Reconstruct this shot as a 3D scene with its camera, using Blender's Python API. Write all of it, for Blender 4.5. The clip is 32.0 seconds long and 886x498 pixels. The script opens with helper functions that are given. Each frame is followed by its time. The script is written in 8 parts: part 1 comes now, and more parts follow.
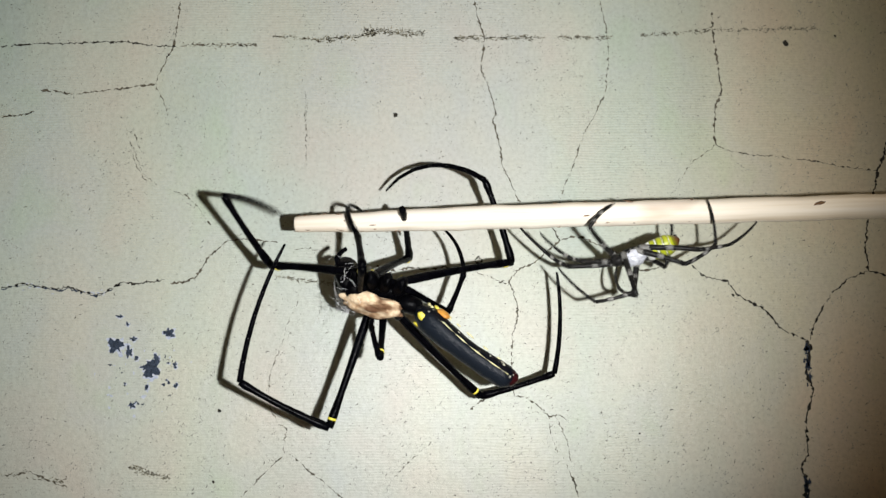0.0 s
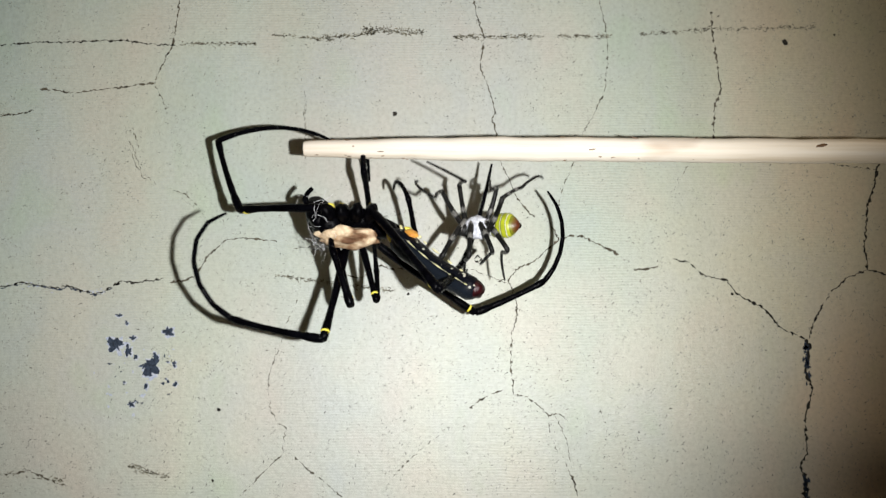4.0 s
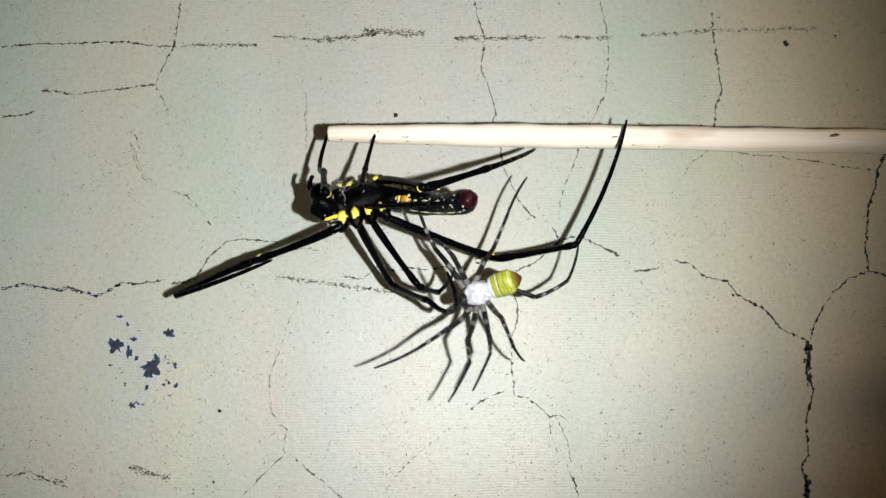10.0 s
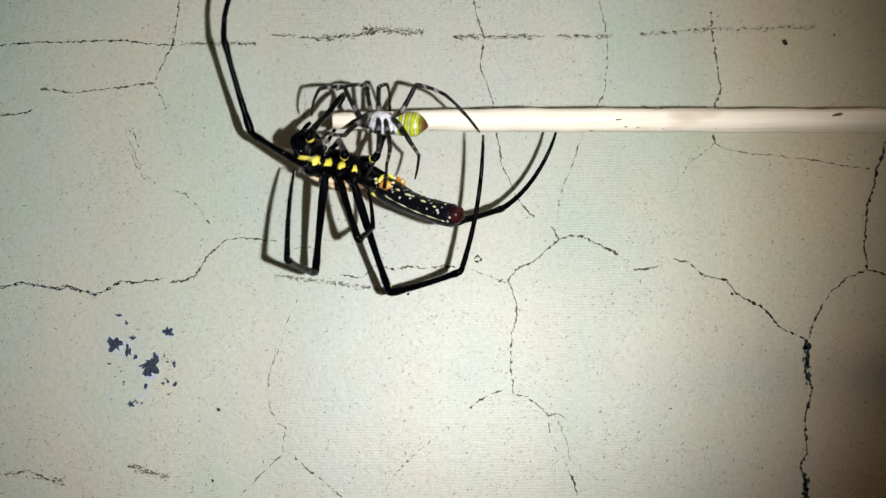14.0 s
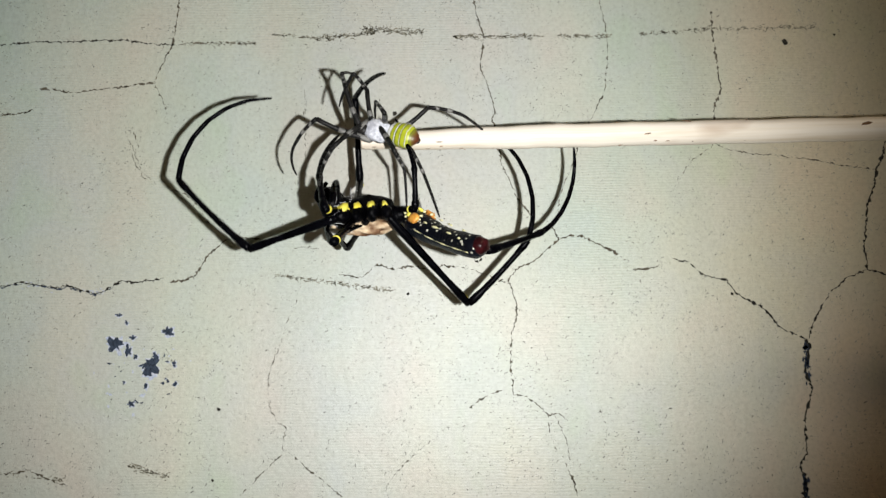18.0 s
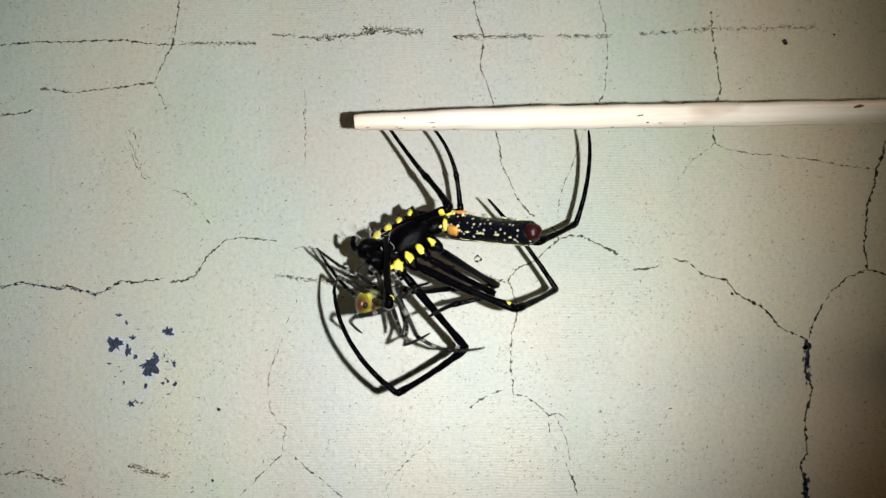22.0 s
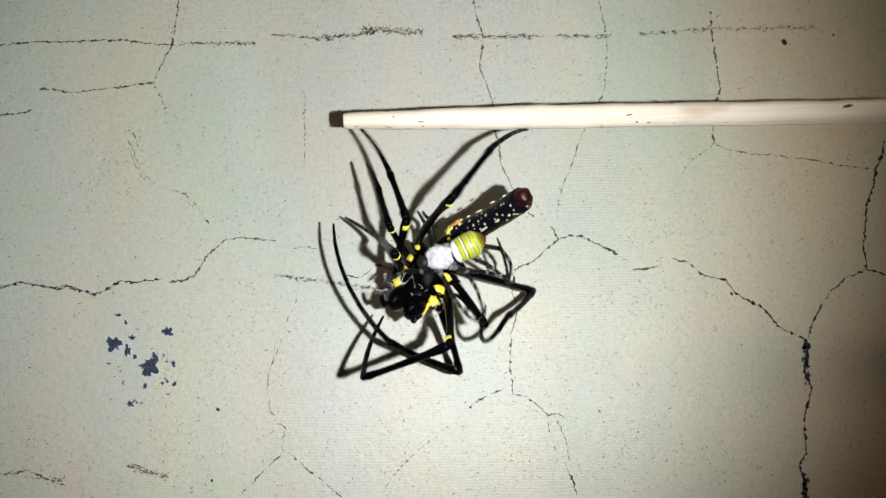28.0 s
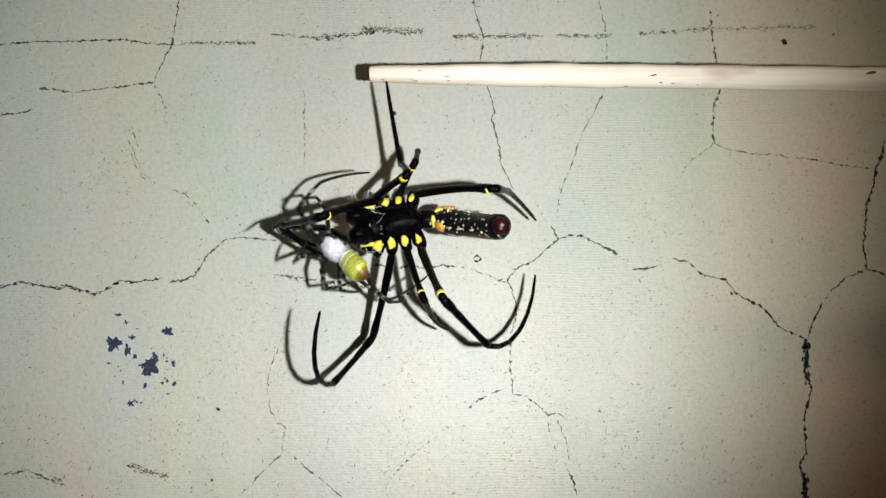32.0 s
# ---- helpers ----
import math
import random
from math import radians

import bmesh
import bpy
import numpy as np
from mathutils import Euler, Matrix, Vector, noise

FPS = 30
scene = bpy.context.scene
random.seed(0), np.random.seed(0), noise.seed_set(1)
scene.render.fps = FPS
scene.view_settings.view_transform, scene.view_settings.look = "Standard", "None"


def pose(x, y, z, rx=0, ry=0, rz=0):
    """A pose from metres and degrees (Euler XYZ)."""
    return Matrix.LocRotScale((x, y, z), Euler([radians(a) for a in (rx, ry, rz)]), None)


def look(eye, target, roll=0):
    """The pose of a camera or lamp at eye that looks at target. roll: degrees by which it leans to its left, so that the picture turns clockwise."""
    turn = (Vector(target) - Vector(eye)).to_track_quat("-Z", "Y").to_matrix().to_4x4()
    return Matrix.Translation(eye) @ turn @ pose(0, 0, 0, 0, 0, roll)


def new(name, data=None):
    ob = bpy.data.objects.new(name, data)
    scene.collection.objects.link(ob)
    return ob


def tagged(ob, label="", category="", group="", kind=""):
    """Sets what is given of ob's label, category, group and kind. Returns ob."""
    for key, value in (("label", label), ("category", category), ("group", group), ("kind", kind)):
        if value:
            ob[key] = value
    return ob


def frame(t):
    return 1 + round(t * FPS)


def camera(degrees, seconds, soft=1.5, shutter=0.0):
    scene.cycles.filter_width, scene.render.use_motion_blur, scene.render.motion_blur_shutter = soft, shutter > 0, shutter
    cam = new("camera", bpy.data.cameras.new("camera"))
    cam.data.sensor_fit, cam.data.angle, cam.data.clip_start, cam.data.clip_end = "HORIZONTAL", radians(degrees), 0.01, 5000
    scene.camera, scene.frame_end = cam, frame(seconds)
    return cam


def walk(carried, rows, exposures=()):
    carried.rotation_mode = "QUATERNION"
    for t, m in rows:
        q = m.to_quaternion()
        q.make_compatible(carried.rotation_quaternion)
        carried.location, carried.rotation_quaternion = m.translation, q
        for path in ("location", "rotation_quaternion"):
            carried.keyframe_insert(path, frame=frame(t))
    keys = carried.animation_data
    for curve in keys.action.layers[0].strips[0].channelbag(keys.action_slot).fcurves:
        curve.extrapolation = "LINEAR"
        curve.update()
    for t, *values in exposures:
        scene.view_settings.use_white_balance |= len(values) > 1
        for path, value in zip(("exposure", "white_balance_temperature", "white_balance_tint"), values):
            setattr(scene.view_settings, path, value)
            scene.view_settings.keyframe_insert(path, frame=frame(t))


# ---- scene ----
cam = camera(60, 32.0, soft=1.4, shutter=0.6)
MM = 0.001
EYE = 1.35  # height of the lens over the floor

# The phone is held still 165 mm from the wall; it trembles by a fraction of a degree.
TREMBLE = ((0, 0.06, 0.10), (1, 0.04, 0.05), (3, 0.02, 0.03), (5.5, 0, 0), (8.5, 0.01, 0.02), (10, 0.07, 0.11),
           (11, 0.01, 0.03), (12.6, 0.05, 0.13), (13.1, 0.05, 0.12), (13.6, 0, 0.02), (17, 0, 0), (25.5, 0, 0),
           (28, -0.04, 0), (32, -0.04, -0.02))
walk(cam, [(t, pose(0, -0.165, EYE, 96.5 + dy, 0, dx)) for t, dx, dy in TREMBLE])

# ---- light: the phone's flash beside the lens, and a warm ceiling lamp high on the wall's side ----
world = bpy.data.worlds.new("night")
scene.world = world
world.use_nodes = True
world.node_tree.nodes["Background"].inputs[0].default_value = (0.02, 0.02, 0.025, 1)
world.node_tree.nodes["Background"].inputs[1].default_value = 0.05


def lamp(name, kind, energy, colour, m):
    data = bpy.data.lights.new(name, kind)
    data.energy, data.color = energy, colour
    ob = new(name, data)
    ob.matrix_world = m
    return data


flash = lamp("flash", "SPOT", 1.285, (0.998, 1.0, 1.0), look((0.0155, -0.163, EYE - 0.0015), (-0.023, 0, EYE + 0.030)))
flash.spot_size, flash.spot_blend, flash.shadow_soft_size = radians(88), 0.88, 0.0012
ceiling_light = lamp("ceiling_light", "AREA", 2.1, (1.0, 0.80, 0.56), look((0.5, -0.62, 2.5), (0.1, 0, EYE)))
ceiling_light.size = 0.13
scene.view_settings.exposure = 0.0


# ---- materials ----
def material(name, colour, rough=0.5, metal=0.0, coat=0.0):
    m = bpy.data.materials.new(name)
    m.use_nodes = True
    b = m.node_tree.nodes["Principled BSDF"]
    b.inputs["Base Color"].default_value = (*colour, 1)
    b.inputs["Roughness"].default_value = rough
    b.inputs["Metallic"].default_value = metal
    b.inputs["Coat Weight"].default_value = coat
    return m


def node(m, kind, **inputs):
    n = m.node_tree.nodes.new(kind)
    for key, value in inputs.items():
        n.inputs[key.replace("_", " ")].default_value = value
    return n


def link(m, a, out, b, into):
    m.node_tree.links.new(a.outputs[out], b.inputs[into])


def coords(m, scale=(1, 1, 1)):
    c = node(m, "ShaderNodeTexCoord")
    p = node(m, "ShaderNodeMapping")
    p.inputs["Scale"].default_value = scale
    link(m, c, "Object", p, "Vector")
    return p


def ramp(m, stops):
    r = node(m, "ShaderNodeValToRGB")
    while len(r.color_ramp.elements) < len(stops):
        r.color_ramp.elements.new(0.5)
    for e, (p, c) in zip(r.color_ramp.elements, stops):
        e.position, e.color = p, (*c, 1)
    return r


def mix(m, a, b, factor, kind="MIX"):
    n = node(m, "ShaderNodeMix")
    n.data_type, n.blend_type = "RGBA", kind
    for sock, v in (("A_Color", a), ("B_Color", b)):
        s = next(i for i in n.inputs if i.identifier == sock)
        if isinstance(v, tuple) and len(v) == 3:
            s.default_value = (*v, 1)
        else:
            m.node_tree.links.new(v, s)
    if isinstance(factor, float):
        n.inputs[0].default_value = factor
    else:
        m.node_tree.links.new(factor, n.inputs[0])
    return next(o for o in n.outputs if o.identifier == "Result_Color")


def relief(m, height, strength, distance, into="Normal"):
    b = node(m, "ShaderNodeBump", Strength=strength, Distance=distance)
    m.node_tree.links.new(height, b.inputs["Height"])
    link(m, b, 0, m.node_tree.nodes["Principled BSDF"], into)


def base(m, socket):
    m.node_tree.links.new(socket, m.node_tree.nodes["Principled BSDF"].inputs["Base Color"])


def grain(m, scale, detail=4.0, rough=0.6, stretch=(1, 1, 1)):
    p = coords(m, stretch)
    n = node(m, "ShaderNodeTexNoise", Scale=scale, Detail=detail, Roughness=rough)
    link(m, p, 0, n, "Vector")
    return n.outputs["Fac"]


def shades(m, fac, stops):
    r = ramp(m, stops)
    m.node_tree.links.new(fac, r.inputs[0])
    return r.outputs[0]


def plaster():
    m = material("painted_plaster", (0.6, 0.6, 0.5), 0.5)
    wide = shades(m, grain(m, 16, 3, 0.5, (1, 1, 0.6)), ((0.30, (0.53, 0.58, 0.50)), (0.44, (0.61, 0.62, 0.53)), (0.56, (0.61, 0.60, 0.53)), (0.70, (0.65, 0.58, 0.50))))
    cool = shades(m, grain(m, 9, 2, 0.5, (1, 1, 0.5)), ((0.40, (0.95, 1.0, 1.04)), (0.60, (1.02, 0.99, 0.95))))
    fine = shades(m, grain(m, 1100, 3), ((0.3, (0.88, 0.88, 0.87)), (0.6, (1, 1, 1))))
    dirt = shades(m, grain(m, 1500, 2), ((0.28, (0.34, 0.32, 0.29)), (0.36, (1, 1, 1))))
    tint = shades(m, grain(m, 48, 3, 0.55, (1, 1, 0.7)), ((0.30, (0.93, 1.0, 0.94)), (0.43, (0.98, 0.99, 1.03)), (0.52, (1, 1, 1)), (0.68, (1.045, 0.97, 0.97))))
    strokes = shades(m, grain(m, 30, 3, 0.6, (1, 1, 0.09)), ((0.36, (0.95, 0.95, 0.94)), (0.5, (1, 1, 1)), (0.64, (1.03, 1.02, 1.01))))
    # warm lamplight in the east, cooler flash in the west, put into the colour
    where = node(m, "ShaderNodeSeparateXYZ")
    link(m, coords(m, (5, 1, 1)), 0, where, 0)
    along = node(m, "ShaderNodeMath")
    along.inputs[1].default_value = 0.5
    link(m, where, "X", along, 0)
    light_tint = shades(m, along.outputs[0], ((0.05, (0.93, 1.0, 0.99)), (0.40, (0.97, 1, 1)), (0.58, (1.01, 1, 0.975)), (0.72, (1.035, 1.0, 0.93)), (0.95, (1.11, 1.01, 0.82))))
    paint = mix(m, mix(m, mix(m, mix(m, wide, cool, 1.0, "MULTIPLY"), tint, 1.0, "MULTIPLY"), strokes, 1.0, "MULTIPLY"), light_tint, 1.0, "MULTIPLY")
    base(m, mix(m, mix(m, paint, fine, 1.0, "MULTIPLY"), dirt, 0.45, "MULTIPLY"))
    lines = node(m, "ShaderNodeTexWave", Scale=520.0, Distortion=7.0, Detail=3.0)
    lines.inputs["Detail Scale"].default_value = 0.6
    lines.bands_direction = "Z"
    link(m, coords(m, (0.35, 1, 1)), 0, lines, "Vector")
    fade = shades(m, grain(m, 22, 2), ((0.42, (0.1, 0.1, 0.1)), (0.62, (1, 1, 1))))
    worn = mix(m, (0.0, 0.0, 0.0), lines.outputs["Fac"], fade)
    lumps = grain(m, 210, 6, 0.72)
    total = node(m, "ShaderNodeMath")
    total.operation = "MULTIPLY_ADD"
    m.node_tree.links.new(worn, total.inputs[0])
    total.inputs[1].default_value = 0.09
    m.node_tree.links.new(lumps, total.inputs[2])
    relief(m, total.outputs[0], 0.45, 0.0006)
    shader = m.node_tree.nodes["Principled BSDF"]
    shader.inputs["Coat Weight"].default_value, shader.inputs["Coat Roughness"].default_value = 0.34, 0.22
    relief(m, grain(m, 600, 5, 0.75, (1, 1, 0.4)), 0.55, 0.0006, "Coat Normal")
    return m


def wood():
    m = material("pale_wood", (0.8, 0.72, 0.6), 0.42)
    streak = shades(m, grain(m, 700, 4, 0.6, (0.03, 1, 1)), ((0.3, (0.70, 0.60, 0.46)), (0.5, (0.82, 0.75, 0.64)), (0.7, (0.88, 0.82, 0.73))))
    blot = shades(m, grain(m, 90, 3, 0.6, (0.4, 1, 1)), ((0.30, (0.52, 0.40, 0.32)), (0.45, (1, 1, 1))))
    where = node(m, "ShaderNodeSeparateXYZ")
    link(m, coords(m, (6, 1, 1)), 0, where, 0)
    warm = shades(m, where.outputs["X"], ((0.0, (0.93, 0.90, 0.88)), (0.12, (1, 1, 1)), (0.40, (1, 0.99, 0.97)), (0.75, (0.98, 0.87, 0.70))))
    base(m, mix(m, mix(m, streak, blot, 0.75, "MULTIPLY"), warm, 1.0, "MULTIPLY"))
    relief(m, grain(m, 900, 3, 0.6, (0.05, 1, 1)), 0.4, 0.0002)
    return m


def speckled(name, dark, dot, size, low=0.06, high=0.10, rough=0.35):
    m = material(name, dark, rough)
    m.node_tree.nodes["Principled BSDF"].inputs["Specular IOR Level"].default_value = 0.10
    p = coords(m)
    v = node(m, "ShaderNodeTexVoronoi", Scale=size)
    link(m, p, 0, v, "Vector")
    side = node(m, "ShaderNodeSeparateXYZ")
    link(m, coords(m, (1, 1, 300)), 0, side, 0)
    skin = shades(m, side.outputs["Z"], ((0.1, dark), (0.45, (0.009, 0.012, 0.017))))
    back = shades(m, side.outputs["Z"], ((0.05, (0, 0, 0)), (0.25, (1, 1, 1))))
    spots = shades(m, v.outputs["Distance"], ((low, (0, 0, 0)), (high, (1, 1, 1))))
    base(m, mix(m, dot, skin, mix(m, spots, back, 1.0, "LIGHTEN")))
    relief(m, grain(m, 1500, 4), 0.6, 0.0003)
    return m


def mottled(name, a, b, scale, rough=0.5, bump=0.3, metal=0.0, shine=0.5):
    m = material(name, a, rough, metal)
    m.node_tree.nodes["Principled BSDF"].inputs["Specular IOR Level"].default_value = shine
    base(m, shades(m, grain(m, scale, 4), ((0.35, a), (0.65, b))))
    relief(m, grain(m, scale * 3, 3), bump, 0.0002)
    return m


def banded(name):
    """Skin of the small abdomen: a white collar, then yellow with white and dark bars across, olive towards the tip."""
    m = material(name, (0.4, 0.5, 0.05), 0.4)
    wobble = grain(m, 700, 2, 0.5, (0.15, 1, 1))
    where = node(m, "ShaderNodeSeparateXYZ")
    link(m, coords(m, (-164, 1, 1)), 0, where, 0)
    shift = node(m, "ShaderNodeMath")
    shift.operation = "MULTIPLY_ADD"
    m.node_tree.links.new(wobble, shift.inputs[0])
    shift.inputs[1].default_value = 0.10
    link(m, where, "X", shift, 2)
    white, yellow, dark, olive = (0.84, 0.85, 0.82), (0.42, 0.46, 0.02), (0.09, 0.10, 0.012), (0.20, 0.21, 0.012)
    bars = shades(m, shift.outputs[0], ((0.0, white), (0.215, white), (0.225, dark), (0.25, yellow), (0.34, yellow), (0.355, dark), (0.376, white), (0.394, white), (0.408, dark), (0.465, yellow),
                                        (0.55, yellow), (0.56, dark), (0.582, (0.7, 0.72, 0.5)), (0.588, (0.7, 0.72, 0.5)), (0.60, dark), (0.64, yellow), (0.735, yellow), (0.75, dark), (0.76, white), (0.775, yellow),
                                        (0.84, yellow), (0.855, dark), (0.875, olive), (0.93, (0.14, 0.085, 0.015)), (1.0, (0.10, 0.025, 0.008))))
    fine = shades(m, grain(m, 900, 3), ((0.3, (0.72, 0.72, 0.68)), (0.55, (1, 1, 1))))
    under = node(m, "ShaderNodeSeparateXYZ")
    link(m, coords(m, (1, 1, -400)), 0, under, 0)
    beneath = shades(m, under.outputs["Z"], ((0.25, (0, 0, 0)), (0.55, (1, 1, 1))))
    belly = shades(m, grain(m, 500, 3), ((0.35, (0.02, 0.012, 0.008)), (0.50, (0.22, 0.07, 0.02)), (0.68, (0.42, 0.38, 0.08))))
    base(m, mix(m, mix(m, bars, fine, 1.0, "MULTIPLY"), belly, beneath))
    relief(m, grain(m, 1500, 3), 0.35, 0.0002)
    return m


PLASTER, WOOD = plaster(), wood()
CRACK = mottled("crack_shadow", (0.010, 0.009, 0.007), (0.04, 0.035, 0.025), 900, 0.9)
HAIRLINE = mottled("hairline_dirt", (0.035, 0.03, 0.02), (0.15, 0.13, 0.09), 900, 0.9)
FLECK = mottled("dirt_fleck", (0.05, 0.045, 0.035), (0.24, 0.22, 0.17), 700, 0.9)
base(FLECK, shades(FLECK, node(FLECK, "ShaderNodeNewGeometry").outputs["Random Per Island"], ((0.0, (0.02, 0.018, 0.015)), (0.18, (0.09, 0.085, 0.07)), (0.5, (0.26, 0.25, 0.21)), (1.0, (0.46, 0.45, 0.39)))))
SCUFF = mottled("brown_scuff", (0.07, 0.06, 0.04), (0.30, 0.28, 0.20), 500, 0.9)
OLD_BLUE = mottled("old_blue_paint", (0.010, 0.018, 0.032), (0.045, 0.065, 0.105), 1600, 0.7, 0.8)
PALE_BLUE = mottled("pale_blue_rim", (0.40, 0.46, 0.60), (0.64, 0.66, 0.70), 1200, 0.7)
BLACK = mottled("black_chitin", (0.0005, 0.0005, 0.0007), (0.0022, 0.0022, 0.003), 900, 0.30, 0.5, shine=0.045)
LEG_BLACK = mottled("black_leg", (0.0005, 0.0005, 0.0008), (0.002, 0.002, 0.003), 700, 0.26, shine=0.035)
YELLOW = mottled("yellow_spot", (0.68, 0.56, 0.03), (0.84, 0.76, 0.12), 900, 0.45)
ORANGE = mottled("orange_plate", (0.50, 0.17, 0.03), (0.72, 0.36, 0.06), 700, 0.45)
TAN = mottled("tan_fuzz", (0.34, 0.20, 0.10), (0.82, 0.66, 0.47), 520, 0.8, 1.0)
base(TAN, mix(TAN, shades(TAN, grain(TAN, 520, 4), ((0.35, (0.34, 0.20, 0.10)), (0.62, (0.72, 0.57, 0.38)))), shades(TAN, grain(TAN, 420, 2, 0.4, (0.5, 1, 1)), ((0.40, (0.22, 0.12, 0.06)), (0.50, (1, 1, 1)))), 0.9, "MULTIPLY"))
RED = mottled("dark_red", (0.007, 0.0015, 0.002), (0.038, 0.005, 0.006), 600, 0.35, shine=0.2)
ABDOMEN = speckled("speckled_abdomen", (0.003, 0.0035, 0.006), (0.50, 0.49, 0.40), 1000, 0.19, 0.27)
CREAM = mottled("cream_dash", (0.58, 0.54, 0.26), (0.72, 0.69, 0.44), 900, 0.5)
SILVER = mottled("silver_hair", (0.38, 0.39, 0.44), (0.75, 0.76, 0.80), 1300, 0.6, 1.0)
GARDEN = banded("yellow_banded_skin")
GREY_LEG = mottled("dark_banded_leg", (0.004, 0.004, 0.004), (0.018, 0.017, 0.016), 900, 0.4, shine=0.12)
PALE_LEG = mottled("pale_leg_band", (0.10, 0.098, 0.09), (0.2, 0.195, 0.18), 900, 0.6)
SILK = mottled("white_silk", (0.6, 0.6, 0.62), (0.8, 0.8, 0.82), 900, 0.6)
PAINT = mottled("room_paint", (0.50, 0.50, 0.42), (0.56, 0.55, 0.46), 8, 0.7)
CEMENT = mottled("cement_floor", (0.24, 0.23, 0.21), (0.32, 0.31, 0.28), 12, 0.8)


def part(name, bm, mat, parent, label=""):
    me = bpy.data.meshes.new(name)
    bm.normal_update()
    bm.to_mesh(me)
    bm.free()
    me.materials.append(mat)
    for p in me.polygons:
        p.use_smooth = True
    ob = new(name, me)
    ob.parent = parent
    return tagged(ob, label)


def box(x0, x1, y0, y1, z0, z1):
    bm = bmesh.new()
    bmesh.ops.create_cube(bm, size=1)
    for v in bm.verts:
        v.co = Vector(((x0 + x1) / 2 + v.co.x * (x1 - x0), (y0 + y1) / 2 + v.co.y * (y1 - y0), (z0 + z1) / 2 + v.co.z * (z1 - z0)))
    return bm


def sweep(path, radii, sides=10, squash=1.0, rough=0.0, seed=0):
    """A closed tube along a path of vectors, with a radius at each; squash flattens it across z."""
    bm, rings = bmesh.new(), []
    rnd = random.Random(seed)
    for i, (c, r) in enumerate(zip(path, radii)):
        d = (path[min(i + 1, len(path) - 1)] - path[max(i - 1, 0)]).normalized()
        side = d.cross(Vector((0, 0, 1)))
        side = side.normalized() if side.length > 1e-4 else Vector((0, 1, 0))
        up = side.cross(d)
        ring = []
        for k in range(sides):
            a = 2 * math.pi * k / sides
            f = r * (1 + rough * rnd.uniform(-1, 1))
            ring.append(bm.verts.new(c + side * (f * math.cos(a)) + up * (f * squash * math.sin(a))))
        rings.append(ring)
    for a, b in zip(rings, rings[1:]):
        for k in range(sides):
            bm.faces.new((a[k], a[(k + 1) % sides], b[(k + 1) % sides], b[k]))
    for ring, turn in ((rings[0], 1), (rings[-1], -1)):
        bm.faces.new(ring[::-turn] if turn == 1 else ring)
    bmesh.ops.recalc_face_normals(bm, faces=bm.faces[:])
    return bm


def blob(sx, sy, sz, at=(0, 0, 0), turn=(0, 0, 0), rough=0.0, seed=0, detail=2):
    bm = bmesh.new()
    bmesh.ops.create_icosphere(bm, subdivisions=detail, radius=1)
    m = pose(*at, *turn)
    for v in bm.verts:
        k = 1 + rough * noise.noise(v.co * 2.3 + Vector((seed * 7.1, 0, 0)))
        v.co = m @ Vector((v.co.x * sx * k, v.co.y * sy * k, v.co.z * sz * k))
    return bm


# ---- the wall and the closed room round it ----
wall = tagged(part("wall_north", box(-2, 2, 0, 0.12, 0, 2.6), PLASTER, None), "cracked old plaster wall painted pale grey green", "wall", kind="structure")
for name, span, mat, text in (("floor", (-2, 2, -3, 0, -0.1, 0), CEMENT, "plain grey cement floor"),
                              ("ceiling", (-2, 2, -3, 0, 2.6, 2.7), PAINT, "plain painted ceiling"),
                              ("wall_south", (-2, 2, -3.12, -3, 0, 2.6), PAINT, "plain painted room wall"),
                              ("wall_east", (2, 2.12, -3, 0, 0, 2.6), PAINT, "plain painted room wall"),
                              ("wall_west", (-2.12, -2, -3, 0, 0, 2.6), PAINT, "plain painted room wall")):
    tagged(part(name, box(*span), mat, None), text, name.split("_")[0], kind="structure")


def ribbon(bm, path, widths, y):
    """A flat strip on the wall along a path of (x, z) in millimetres."""
    row = []
    for i, (p, w) in enumerate(zip(path, widths)):
        a, b = path[max(i - 1, 0)], path[min(i + 1, len(path) - 1)]
        d = Vector((b[0] - a[0], b[1] - a[1]))
        n = Vector((-d.y, d.x)).normalized() * (w / 2)
        row.append([bm.verts.new(((p[0] + s * n.x) * MM, y, EYE + (p[1] + s * n.y) * MM)) for s in (1, -1)])
    for a, b in zip(row, row[1:]):
        bm.faces.new((a[0], a[1], b[1], b[0]))


def wander(points, step, shake, rnd):
    """Fills in a broken line with jagged steps."""
    out = []
    for (x0, z0), (x1, z1) in zip(points, points[1:]):
        n = max(1, round(math.hypot(x1 - x0, z1 - z0) / step))
        for k in range(n):
            f, s = k / n, 0 if k == 0 else shake
            out.append((x0 + (x1 - x0) * f + rnd.uniform(-s, s), z0 + (z1 - z0) * f + rnd.uniform(-s, s)))
    return out + [points[-1]]


def crack(seed, mat, width, gaps, *points):
    """One crack: a dark fissure of uneven width, broken where gaps says so (the share of it that has closed)."""
    rnd = random.Random(seed)
    bm, path = bmesh.new(), wander(points, 0.40, 0.22, rnd)
    run = []
    for i, p in enumerate(path + [None]):
        if p is None or (rnd.random() < gaps * 0.6 and len(run) > 1):
            if len(run) > 1:
                w = [width * rnd.choice((0.35, 0.5, 0.8, 1.0, 1.4, 2.1)) * rnd.uniform(0.7, 1.1) for _ in run]
                w[0] = w[-1] = width * 0.25
                ribbon(bm, run, w, -0.00006)
            run = []
        if p is not None:
            run.append(p)
    return part("crack", bm, mat, wall)


